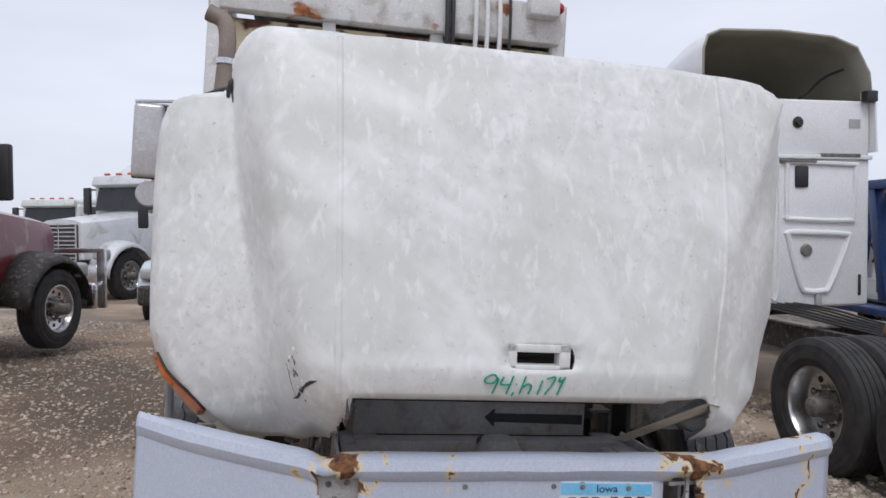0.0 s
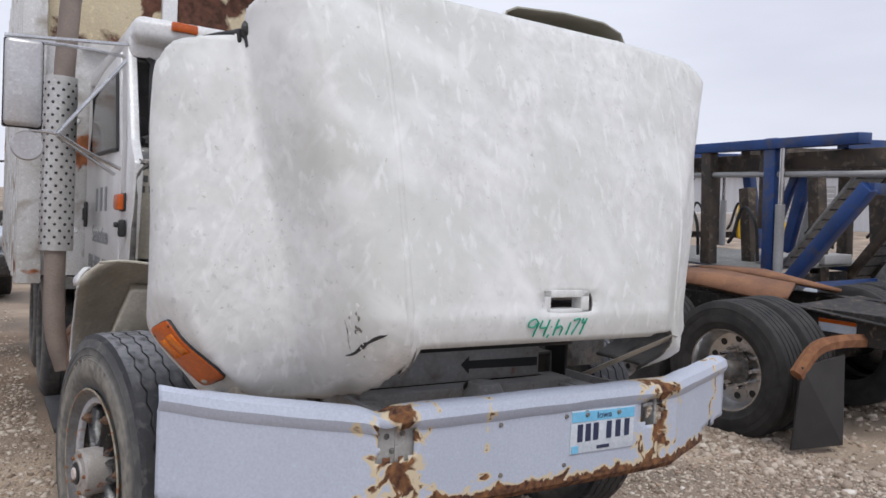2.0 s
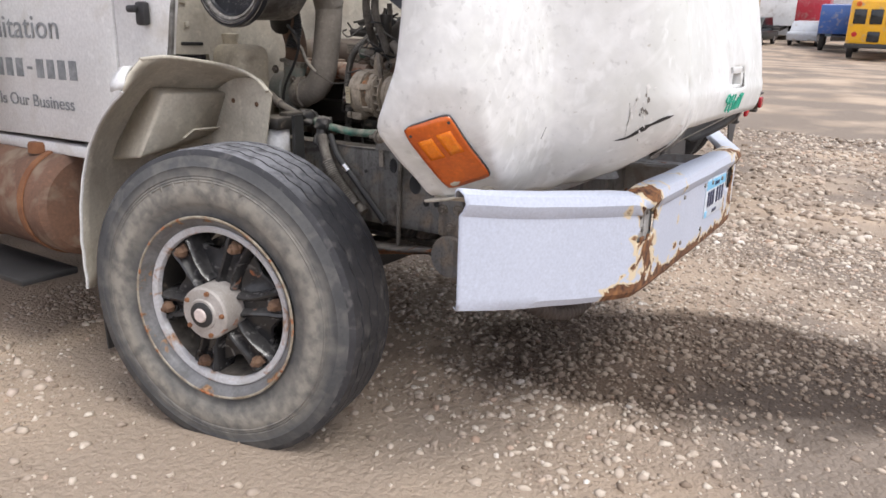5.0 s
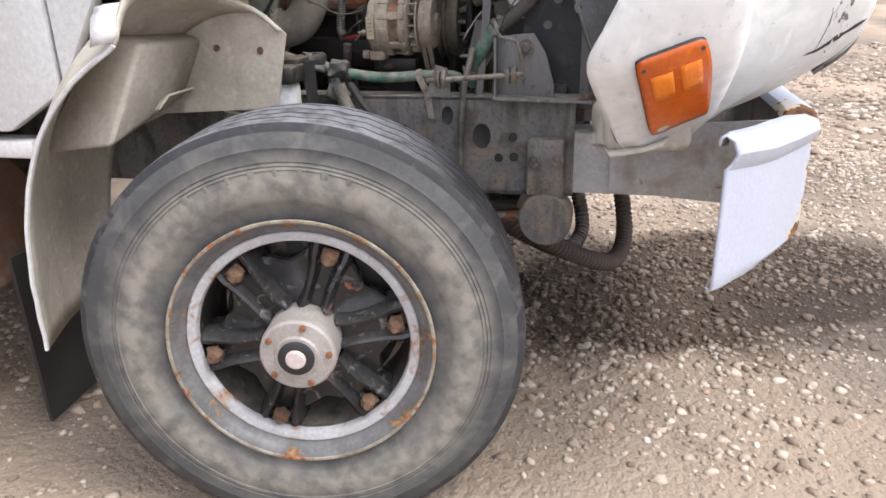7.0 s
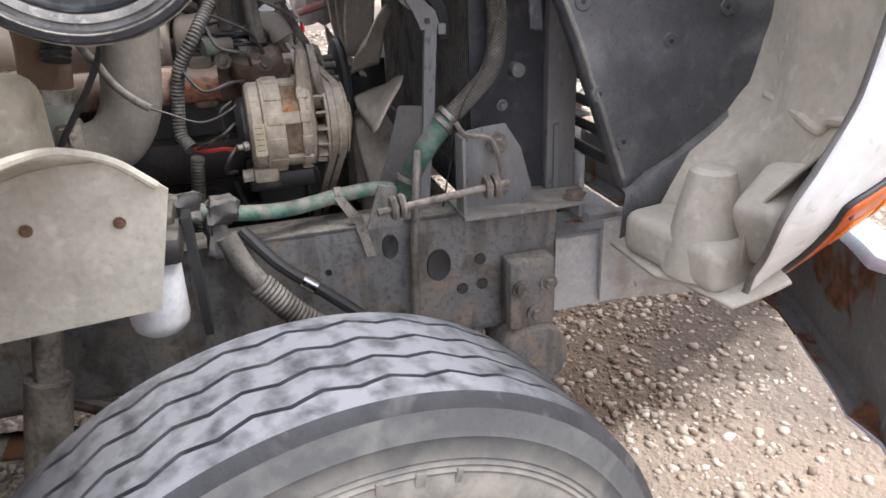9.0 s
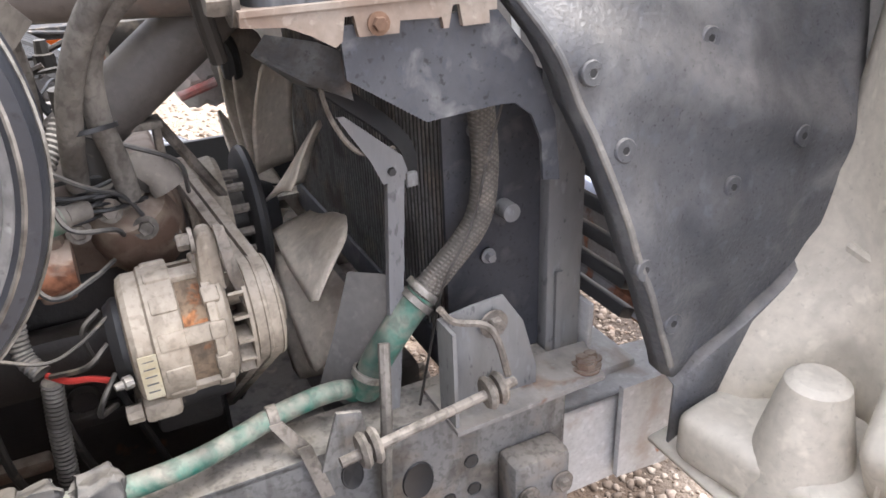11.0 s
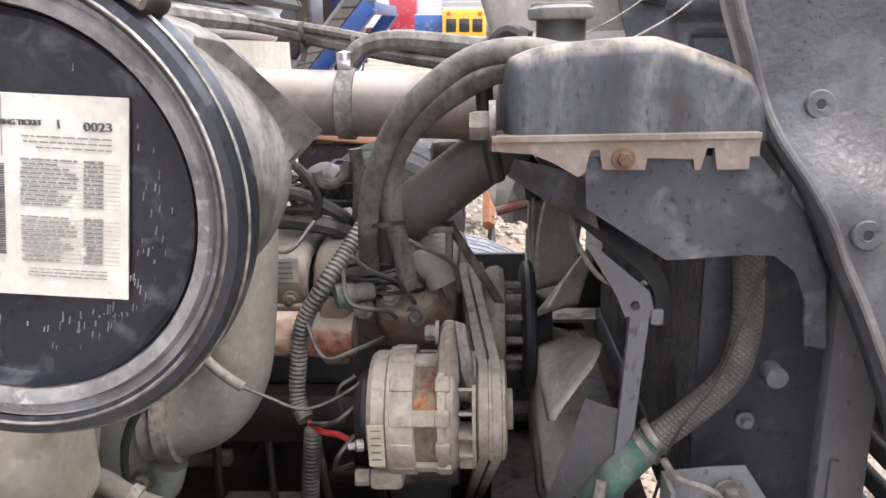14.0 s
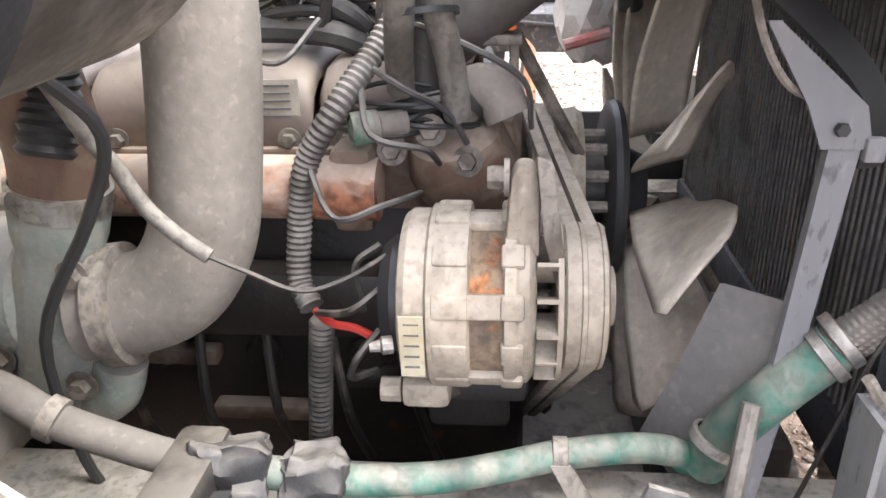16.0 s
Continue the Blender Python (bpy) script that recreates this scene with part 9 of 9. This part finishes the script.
def car_hauler():
    t = thing("car_hauler_trailer", "navy blue steel car hauler trailer with raised loading ramps", "trailer", yard(7.65, 3.4, -10.0))
    blue = surf("navy_steel_paint", (0.025, 0.075, 0.26), (0.018, 0.05, 0.17), rough=0.4, scale=2, dirt=0.3, dirt_colour=(0.1, 0.09, 0.09))
    dark = surf("greasy_brown_steel", (0.045, 0.038, 0.034), (0.1, 0.075, 0.055), rough=0.65, scale=5, dirt=0.2)
    mesh_m = surf("expanded_steel_deck", (0.34, 0.34, 0.32), (0.2, 0.2, 0.19), rough=0.6, scale=20)
    L = 13.0

    def bar(name, a, b, w, d, mat, parent=t, label=""):
        """A square tube from a to b."""
        a, b = Vector(a), Vector(b)
        return part(name, box((a + b) / 2, (w, d, (b - a).length), axis_m((0, 0, 0), b - a), 0.012), mat, parent, label)

    for s in (-1, 1):
        x = 1.25 * s
        bar("lower_rail", (x, -0.5 if s < 0 else 0.0, 1.06), (x, L, 1.06), 0.36, 0.1, blue, label="blue lower side rail")
        bar("upper_rail", (x, -1.35 if s < 0 else -0.4, 2.7), (x, L, 2.82), 0.2, 0.12, blue, label="blue upper deck rail")
        bar("deck_tube", (x - s * 0.25, -2.3 if s < 0 else -1.2, 2.5), (x - s * 0.25, 9, 2.56), 0.2, 0.2, dark)
        part("slide_rod", rod((x, -2.0, 2.32), (x, 1.4, 2.38), 0.035, seg=10), M_GREYP, t, "long steel slide rod")
        for k in range(9):
            y = -0.15 + 0.9 * k + 0.15 * (k % 3)
            lean = (0.0, 0.02, -0.45, 0.3, 0.0, -0.5, 0.35, 0.0, -0.3)[k]
            bar("post", (x, y, 1.2), (x, y + lean, 2.78), 0.14, 0.17, (blue, dark, blue)[k % 3], label="upright post")
            if k % 2 == 0:
                bar("post_sleeve", (x - s * 0.03, y + 0.14, 1.7), (x - s * 0.03, y + 0.14 + lean, 2.75), 0.1, 0.12, blue if k % 4 else dark)
                ram = part("lift_ram", rod((x + s * 0.06, y - 0.17, 1.25), (x + s * 0.06, y - 0.2 + lean, 2.72), 0.03, seg=10), M_CHROME, t, "hydraulic ram")
                part("ram_barrel", rod((x + s * 0.06, y - 0.17, 1.2), (x + s * 0.06, y - 0.18 + 0.5 * lean, 2.0), 0.055, seg=12), M_GREYP, ram)
            part("cable_loop", hose([(x, y + 0.2, 1.3), (x + 0.05, y + 0.3, 1.75), (x + 0.04, y + 0.5, 1.95), (x, y + 0.62, 1.6), (x, y + 0.7, 1.5)], 0.022, 8, 6), M_DARK, t, "looped black hose")
        # ramp folded up at the tail
        lo, hi = ((x, -0.45, 1.12), (x, -1.42, 2.2)) if s < 0 else ((x, 0.22, 0.72), (x, -0.9, 2.1))
        ramp = bar("ramp", lo, hi, 0.12, 0.16, blue, label="raised blue loading ramp")
        d = Vector((s * -0.02, 0.2, 0.16))
        bar("ramp_mesh", Vector(lo) + d + Vector((-s * 0.28, 0, 0)), Vector(hi) + d + Vector((-s * 0.28, 0, 0)), 0.46, 0.04, mesh_m, ramp, "perforated steel tread")
        bar("ramp_edge", Vector(lo) + d + Vector((-s * 0.54, 0.03, 0)), Vector(hi) + d + Vector((-s * 0.54, 0.03, 0)), 0.08, 0.12, dark, ramp)
        for k in range(9):
            c = Vector(lo).lerp(Vector(hi), (k + 0.7) / 9.5) + d + Vector((-s * 0.28, -0.03, 0.02))
            part("tread_bar", box(c, (0.42, 0.05, 0.02)), M_CHASSIS, ramp)
    bar("ramp_cross", (-1.25, -1.42, 2.18), (1.25, -0.9, 2.1), 0.09, 0.12, blue)
    bar("inner_ramp", (0.75, 0.1, 0.75), (0.75, -0.45, 1.5), 0.1, 0.14, mesh_m)
    bar("inner_ramp", (1.0, 0.1, 0.75), (1.0, -0.5, 1.6), 0.1, 0.14, blue)
    for x, y, h in ((0.2, 0.4, 2.5), (1.1, 0.2, 2.5), (0.4, 1.4, 2.45), (-0.3, 1.1, 2.2)):
        bar("inner_post", (x, y, 0.9), (x, y + 0.12, h), 0.16, 0.18, dark)
    for k in range(9):
        part("deck_cross", box((0, 0.4 + 1.4 * k, 1.0), (2.4, 0.1, 0.12)), M_CHASSIS, t)
        part("deck_cross", box((0, -1.0 + 1.4 * k, 2.66), (2.3, 0.14, 0.1)), dark if k % 2 else blue, t)
    part("lower_deck", box((0, L / 2, 1.16), (2.2, L - 0.6, 0.03)), mesh_m, t, "grey mesh deck")
    tail = part("tail_board", box((-0.1, -0.03, 0.86), (2.3, 0.06, 0.3), None, 0.01), blue, t, "blue tail board")
    part("white_panel", box((-0.75, -0.065, 0.84), (0.75, 0.012, 0.22)), M_PLATEW, tail, "white lamp panel")
    red = surf("red_lens_trailer", (0.45, 0.02, 0.02), rough=0.3)
    for x in (-0.95, -0.8, 1.12):
        part("tail_lamp", box((x, -0.085, 0.84), (0.13, 0.03, 0.17), None, 0.01), red, tail, "red tail lamp")
    for s in (-1, 1):
        part("corner_box", box((s * 1.25, -0.2, 0.95), (0.2, 0.5, 0.42), None, 0.012), blue, t, "blue corner box")
        part("crate", box((s * 0.3, 0.5, 1.25), (0.5, 0.6, 0.12), None, 0.01), M_GREYP, t)
        for y in (1.6, 2.8):
            road_wheel(t, s * 0.95, y, 0.45, s, r=0.45)


car_hauler()


def conventional(name, label, m, colour, hood_colour=None, blunt=False, stacks=True, sleeper=1.3):
    """A parked road tractor; local: nose towards -y."""
    t = thing(name, label, "truck", m)
    body = paint(name + "_paint", colour)
    hc = body if hood_colour is None else paint(name + "_hood_paint", hood_colour)
    # hood narrows and drops to the grille
    rows = []
    for k in range(9):
        u = k / 8
        y, half = -2.3 + 2.0 * u, 0.62 + 0.26 * u ** 0.7
        top = 1.62 + 0.2 * u if not blunt else 1.45 + 0.42 * u
        rows.append([(-half, y, 0.85), (-half, y, top - 0.22), (-half + 0.06, y, top - 0.06), (-half + 0.22, y, top), (0, y, top + 0.03), (half - 0.22, y, top), (half - 0.06, y, top - 0.06), (half, y, top - 0.22), (half, y, 0.85)])
    bm = grid_mesh(rows)
    bm.faces.new([v for v in bm.verts if abs(v.co.y + 2.3) < 1e-4])
    part("hood", bm, hc, t, "sloping hood", smooth=0.8)
    for s in (-1, 1):
        rows = []
        for k in range(11):
            a = math.pi * (0.02 + 0.96 * k / 10)
            rows.append([(s * x, -1.55 - 0.68 * math.cos(a), 0.5 + 0.66 * math.sin(a) + dz) for x, dz in ((0.66, 0.06), (0.95, 0.05), (1.15, 0.0), (1.2, -0.08))])
        solid(part("fender", grid_mesh(rows), body if blunt else hc, t, "rounded front fender", smooth=0.9), 0.02, 0)
        part("headlamp", box((s * 0.98, -2.2, 0.95), (0.34, 0.16, 0.2), pose(0, 0, 0, 0, 0, s * 20), 0.05, segs=3), M_GREYP, t, "headlamp")
        road_wheel(t, s * 1.03, -1.55, 0.5, s)
        for y in (3.6, 4.9):
            road_wheel(t, s * 1.0, y, 0.5, s, dual=True)
        part("mirror", joined(box((s * 1.42, -0.15, 2.1), (0.2, 0.1, 0.6), None, 0.03), rod((s * 1.1, -0.1, 2.35), (s * 1.42, -0.15, 2.35), 0.02, seg=8)), M_DARK, t, "door mirror")
        part("door", plate(yz(s * 1.06, [(-0.25, 0.95), (0.95, 0.95), (0.95, 1.75), (-0.25, 1.75)]), (s * 0.02, 0, 0), bevel=0.006), body, t)
        part("side_window", plate(yz(s * 1.065, [(-0.15, 1.8), (0.9, 1.8), (0.9, 2.3), (0.1, 2.3)]), (s * 0.012, 0, 0)), M_GLASS, t, "dark side window")
        part("step_tank", lathe([(0, 0), (0.28, 0), (0.3, 0.03), (0.3, 1.4), (0, 1.43)], 24, axis_m((s * 0.85, 0.3, 0.7), (0, 1, 0))), M_ALU, t, "aluminium fuel tank")
        if stacks:
            part("stack", hose([(s * 1.1, 1.15, 0.9), (s * 1.1, 1.15, 2.4), (s * 1.1, 1.15, 3.3), (s * 1.1, 1.25, 3.5)], 0.07, 12, 4), M_ALU, t, "chrome exhaust stack")
    part("cab", box((0, 0.4, 1.7), (2.1, 1.45, 1.55), None, 0.1, segs=3), body, t, "cab")
    part("roof", box((0, 0.55, 2.55), (2.0, 1.3, 0.25), pose(0, 0, 0, 4, 0, 0), 0.1, segs=3), body, t)
    if not blunt:
        part("visor", box((0, -0.38, 2.5), (1.9, 0.2, 0.22), pose(0, 0, 0, -20, 0, 0), 0.03), body, t, "sun visor")
    part("windscreen", plate([(-0.92, -0.42, 1.86), (0.92, -0.42, 1.86), (0.88, -0.3, 2.42), (-0.88, -0.3, 2.42)], (0, -0.015, 0)), M_GLASS, t, "dark windscreen")
    for k in range(0 if blunt else 5):
        part("clearance_lamp", box((-0.7 + 0.35 * k, -0.25, 2.68), (0.12, 0.1, 0.05), None, 0.015), M_AMBER, t, "amber roof lamp")
    gw = 1.3 if blunt else 0.95
    gr = part("grille", box((0, -2.32, 1.18), (gw, 0.06, 0.72), None, 0.03), M_DARK, t, "black grille with bright bars")
    for k in range(8):
        part("grille_bar", box((0, -2.36, 0.88 + 0.085 * k), (gw - 0.05, 0.02, 0.026)), M_CHROME, gr)
    for s in (-1, 0, 1):
        part("grille_bar", box((s * (gw / 2 - 0.015), -2.36, 1.18), (0.03, 0.02, 0.72)), M_CHROME, gr)
    for z in (0.82, 1.54):
        part("grille_bar", box((0, -2.36, z), (gw, 0.03, 0.035), None, 0.008), M_CHROME, gr)
    part("bumper", box((0, -2.42, 0.58), (2.3, 0.16, 0.36), None, 0.05, segs=3), M_CHASSIS if blunt else M_CHROME, t, "front bumper")
    if sleeper:
        part("sleeper", box((0, 1.15 + sleeper / 2, 1.95), (2.3, sleeper, 2.2), None, 0.12, segs=3), body, t, "sleeper box")
        rows = []
        for k in range(6):
            u = k / 5
            rows.append([(x * (0.85 + 0.15 * u), 0.0 + (1.1 + sleeper) * u, 2.65 + 0.75 * math.sin(0.5 * math.pi * u) - 0.1 * abs(x) ** 3) for x in (-1.12, -0.8, 0, 0.8, 1.12)])
        solid(part("roof_fairing", grid_mesh(rows), body, t, "curved roof fairing", smooth=1.0), 0.03, 0)
    for s in (-1, 1):
        part("frame_rail", box((s * 0.42, 3.4, 0.85), (0.08, 4.6, 0.24)), M_CHASSIS, t)
    return t


conventional("white_road_tractor", "white road tractor with chrome stacks and dark visor", yard(-5.0, 18.9, -30) @ Matrix.Diagonal((1.12, 1.12, 1.2, 1)), (0.75, 0.76, 0.78), sleeper=1.0)
conventional("blue_road_tractor", "road tractor with a blue hood and slatted chrome grille", yard(-2.5, 14.3, 2), (0.6, 0.66, 0.72), blunt=True, stacks=False, hood_colour=(0.1, 0.4, 0.76))
conventional("black_road_tractor", "black sleeper tractor parked across the yard", yard(26.8, 7.4, 76), (0.012, 0.013, 0.016), sleeper=1.6)
conventional("white_day_tractor", "white tractor parked behind the others", yard(-8.6, 24, -20), (0.7, 0.72, 0.7), sleeper=0, stacks=False)
red = conventional("red_road_tractor", "dark red road tractor with a black front fender", yard(-5.15, 6.57, 165), (0.16, 0.012, 0.02), sleeper=1.2)
for ob in [o for o in red.children if o.name.startswith("fender")]:
    ob.data.materials[0] = M_CHASSIS
part("corner_guard", joined(box((-1.15, -2.55, 0.8), (0.12, 0.06, 0.8), None, 0.01), box((-0.6, -2.55, 1.2), (1.2, 0.06, 0.07), None, 0.01)), M_ALU, red, "bright tubular bumper guard")


def car(name, label, m, colour, van=False, size=(4.6, 1.8, 1.5)):
    t = thing(name, label, "van" if van else "car", m)
    l, w, h = size
    pa = paint(name + "_paint", colour)
    low = [(-l / 2, 0.35), (-l / 2, 0.75), (-l / 2 + 0.1, 0.85), (l / 2 - 0.1, 0.9), (l / 2, 0.8), (l / 2, 0.35)]
    roof = [(-l * 0.28, 0.84), (-l * 0.14, h), (l * 0.28, h), (l * (0.47 if van else 0.42), 0.88)]
    part("body", plate([(-w / 2, y, z) for y, z in low], (w, 0, 0), bevel=0.06), pa, t, "painted body")
    part("cabin", plate([(-w / 2 + 0.08, y, z) for y, z in roof], (w - 0.16, 0, 0), bevel=0.05), pa, t)
    part("glass_house", plate([(-w / 2 + 0.07, y * 0.92, 0.1 + z * 0.92) for y, z in roof], (w - 0.14, 0, 0)), M_GLASS, t, "dark windows")
    for y in (-l * 0.32, l * 0.32):
        for s in (-1, 1):
            part("wheel", tyre_mesh(0.33, 0.2, 0.2, 24, wave=0), M_TYREF, t).matrix_basis = Matrix.Translation((s * (w / 2 - 0.1), y, 0.33)) @ pose(0, 0, 0, 0, s * 90, 0)
            part("wheel_disc", lathe([(0, 0.02), (0.19, 0.0), (0.2, -0.02)], 20), M_ALU, t).matrix_basis = Matrix.Translation((s * (w / 2), y, 0.33)) @ pose(0, 0, 0, 0, s * 90, 0)
    return t


car("dark_suv", "dark parked car by the white building", yard(50.5, 9.6, 85), (0.03, 0.035, 0.03), True, (4.5, 1.9, 1.75))
car("silver_sedan", "silver parked sedan by the white building", yard(52.5, 6.6, 88), (0.5, 0.52, 0.55))


def box_lorry(name, label, m, cab_colour, box_colour, l=5.0, h=2.2):
    t = thing(name, label, "truck", m)
    a, b = paint(name + "_cab_paint", cab_colour), paint(name + "_box_paint", box_colour)
    part("cargo_box", box((0, l / 2, 1.0 + h / 2), (2.4, l, h), None, 0.03), b, t, "cargo box")
    part("cab", box((0, -0.75, 1.5), (2.1, 1.3, 1.7), None, 0.15, segs=3), a, t, "cab")
    part("hood", box((0, -1.8, 1.1), (1.8, 1.1, 0.8), None, 0.15, segs=3), a, t)
    part("windscreen", plate([(-0.9, -1.42, 1.6), (0.9, -1.42, 1.6), (0.85, -1.3, 2.2), (-0.85, -1.3, 2.2)], (0, -0.02, 0)), M_GLASS, t, "dark windscreen")
    part("chassis", box((0, 1.4, 0.8), (0.9, 7.0, 0.25)), M_CHASSIS, t)
    for y in (-1.7, l * 0.7):
        for s in (-1, 1):
            road_wheel(t, s * 0.95, y, 0.48, s, r=0.48)
    return t


box_lorry("red_lorry", "red box lorry across the yard", yard(59.3, 7.4, 92), (0.4, 0.02, 0.03), (0.45, 0.02, 0.04), 3.0, 2.7)
box_lorry("blue_lorry", "blue lorry with a white front", yard(50.5, 4.5, 95), (0.3, 0.45, 0.6), (0.03, 0.1, 0.35), 4.0, 1.6)
box_lorry("tan_lorry", "tan box lorry by the white building", yard(47, -0.4, 100), (0.4, 0.3, 0.15), (0.5, 0.4, 0.25), 5.0, 2.4)
box_lorry("yellow_lorry", "yellow work lorry beyond the trailer", yard(30, 21.5, 40), (0.75, 0.48, 0.02), (0.5, 0.45, 0.4), 4.0, 0.9)
box_lorry("cream_lorry", "cream box lorry far across the yard", yard(61.5, 12.2, 96), (0.6, 0.6, 0.6), (0.6, 0.45, 0.25), 4.0, 2.6)
box_lorry("white_lorry", "white box lorry far across the yard", yard(60, 9.6, 94), (0.75, 0.75, 0.75), (0.75, 0.75, 0.74), 4.0, 2.6)
box_lorry("blue_pickup", "blue and white work truck beside the hauler", yard(11.5, 14.5, 170), (0.03, 0.08, 0.3), (0.6, 0.6, 0.62), 3.0, 1.2)


def school_bus():
    t = thing("school_bus", "yellow school bus seen from behind", "bus", yard(40.5, 2.1, -88))
    y_m = paint("bus_yellow", (0.8, 0.42, 0.01))
    part("body", box((0, 4, 1.85), (2.4, 8, 2.3), None, 0.2, segs=4), y_m, t, "yellow bus body")
    for s in (-1, 0, 1):
        part("rear_window", box((s * 0.72, -0.005, 2.15), (0.55, 0.04, 0.7), None, 0.04), M_GLASS, t, "dark rear window")
    part("door_window", box((0, -0.005, 1.2), (0.55, 0.04, 0.5), None, 0.04), M_GLASS, t)
    for s in (-1, 1):
        for z in (2.75, 1.3):
            part("lamp", lathe([(0, 0.03), (0.12, 0.02), (0.13, 0)], 16, axis_m((s * 0.85, 0, z), (0, -1, 0))), M_AMBER if z > 2 else surf("bus_red_lens", (0.5, 0.02, 0.02), rough=0.3), t, "round lamp")
        for y in (2.0, 6.5):
            road_wheel(t, s * 1.0, y, 0.48, s, r=0.48)
    part("bumper", box((0, -0.08, 0.75), (2.4, 0.1, 0.22), None, 0.02), M_DARK, t, "black bumper")


school_bus()


def long_building():
    t = thing("warehouse", "long low white metal warehouse with grey roof", "building", pose(70, 12, ground_z(70, 12)))
    wall = surf("white_metal_cladding", (0.66, 0.67, 0.7), (0.58, 0.59, 0.62), rough=0.6, scale=0.3, stretch=(1, 8, 0.2))
    part("wall", box((0, 0, 2.6), (14, 110, 5.2)), wall, t, "white ribbed wall")
    bm = grid_mesh([[(-7.4, -55.5, 5.1), (0, -55.5, 6.4), (7.4, -55.5, 5.1)], [(-7.4, 55.5, 5.1), (0, 55.5, 6.4), (7.4, 55.5, 5.1)]])
    solid(part("roof", bm, surf("pale_metal_roof", (0.6, 0.62, 0.65), rough=0.5, scale=0.4), t, "shallow metal roof", smooth=0), 0.15, 0)
    for y in (-18, -10, 6, 26, 42):
        d = part("roller_door", box((-7.02, y, 2.0), (0.08, 5.0, 4.0)), M_GREYP, t, "grey roller door")
        for k in range(9):
            part("door_slat", box((-7.07, y, 0.3 + 0.43 * k), (0.03, 4.9, 0.05)), M_WHITE2, d)


long_building()


def tree(x, y, h, seed):
    t = thing("bare_tree", "bare winter tree on the horizon", "tree", yard(x, y), "trees on the horizon")
    rng = random.Random(seed)
    bark = M_BARK
    part("trunk", rod((0, 0, 0), (0.1, 0, 0.45 * h), 0.03 * h, 0.018 * h, 10), bark, t)
    bm = bmesh.new()

    def limb(p, d, l, r, depth):
        q = p + d * l
        rod(p, q, r, 0.6 * r, 5, bm, cap=False)
        if depth:
            for _ in range(3):
                nd = (d + Vector((rng.uniform(-0.8, 0.8), rng.uniform(-0.8, 0.8), rng.uniform(-0.1, 0.6)))).normalized()
                limb(p.lerp(q, rng.uniform(0.5, 1)), nd, l * 0.68, r * 0.55, depth - 1)
    for k in range(6):
        a = k * 1.05 + rng.random()
        limb(Vector((0.1, 0, (0.25 + 0.035 * k) * h)), Vector((math.cos(a) * 0.7, math.sin(a) * 0.7, 0.8)).normalized(), 0.25 * h, 0.012 * h, 4)
    part("crown", bm, bark, t, "bare twigs")


M_BARK = surf("grey_bark", (0.12, 0.1, 0.085), (0.2, 0.17, 0.14), rough=0.9, scale=4)
for i, (x, y, h) in enumerate(((95, -2, 9), (98, 3, 11), (92, 14, 7), (105, 22, 9), (100, 30, 8))):
    tree(x, y, h, i)


def street_lamp(x, y):
    t = thing("street_lamp", "slender street lamp with a curved arm", "lamp", yard(x, y))
    part("pole", hose([(0, 0, 0), (0, 0, 3), (0, 0, 6.4), (0.3, 0, 7.2), (1.2, 0, 7.6), (2.2, 0, 7.6)], 0.07, 10, 5), M_FRAME, t, "grey curved pole")
    part("lamp_head", box((2.45, 0, 7.58), (0.6, 0.2, 0.12), None, 0.04), M_GREYP, t)


street_lamp(-20.2, 37)
# low rise of earth along the far edge of the yard
rows = [[(x, 60 + 40 * u + 6 * noise.noise((x / 30, u, 2)), ground_z(x, 60 + 40 * u) - 0.3 + 3.0 * u * (1 + 0.4 * noise.noise((x / 25, 0, 7)))) for u in np.linspace(0, 1, 6)] for x in range(-160, 60, 5)]
tagged(part("earth_bank", grid_mesh(rows), M_GROUND), "low tan earth bank at the yard's edge", "bank", kind="structure")
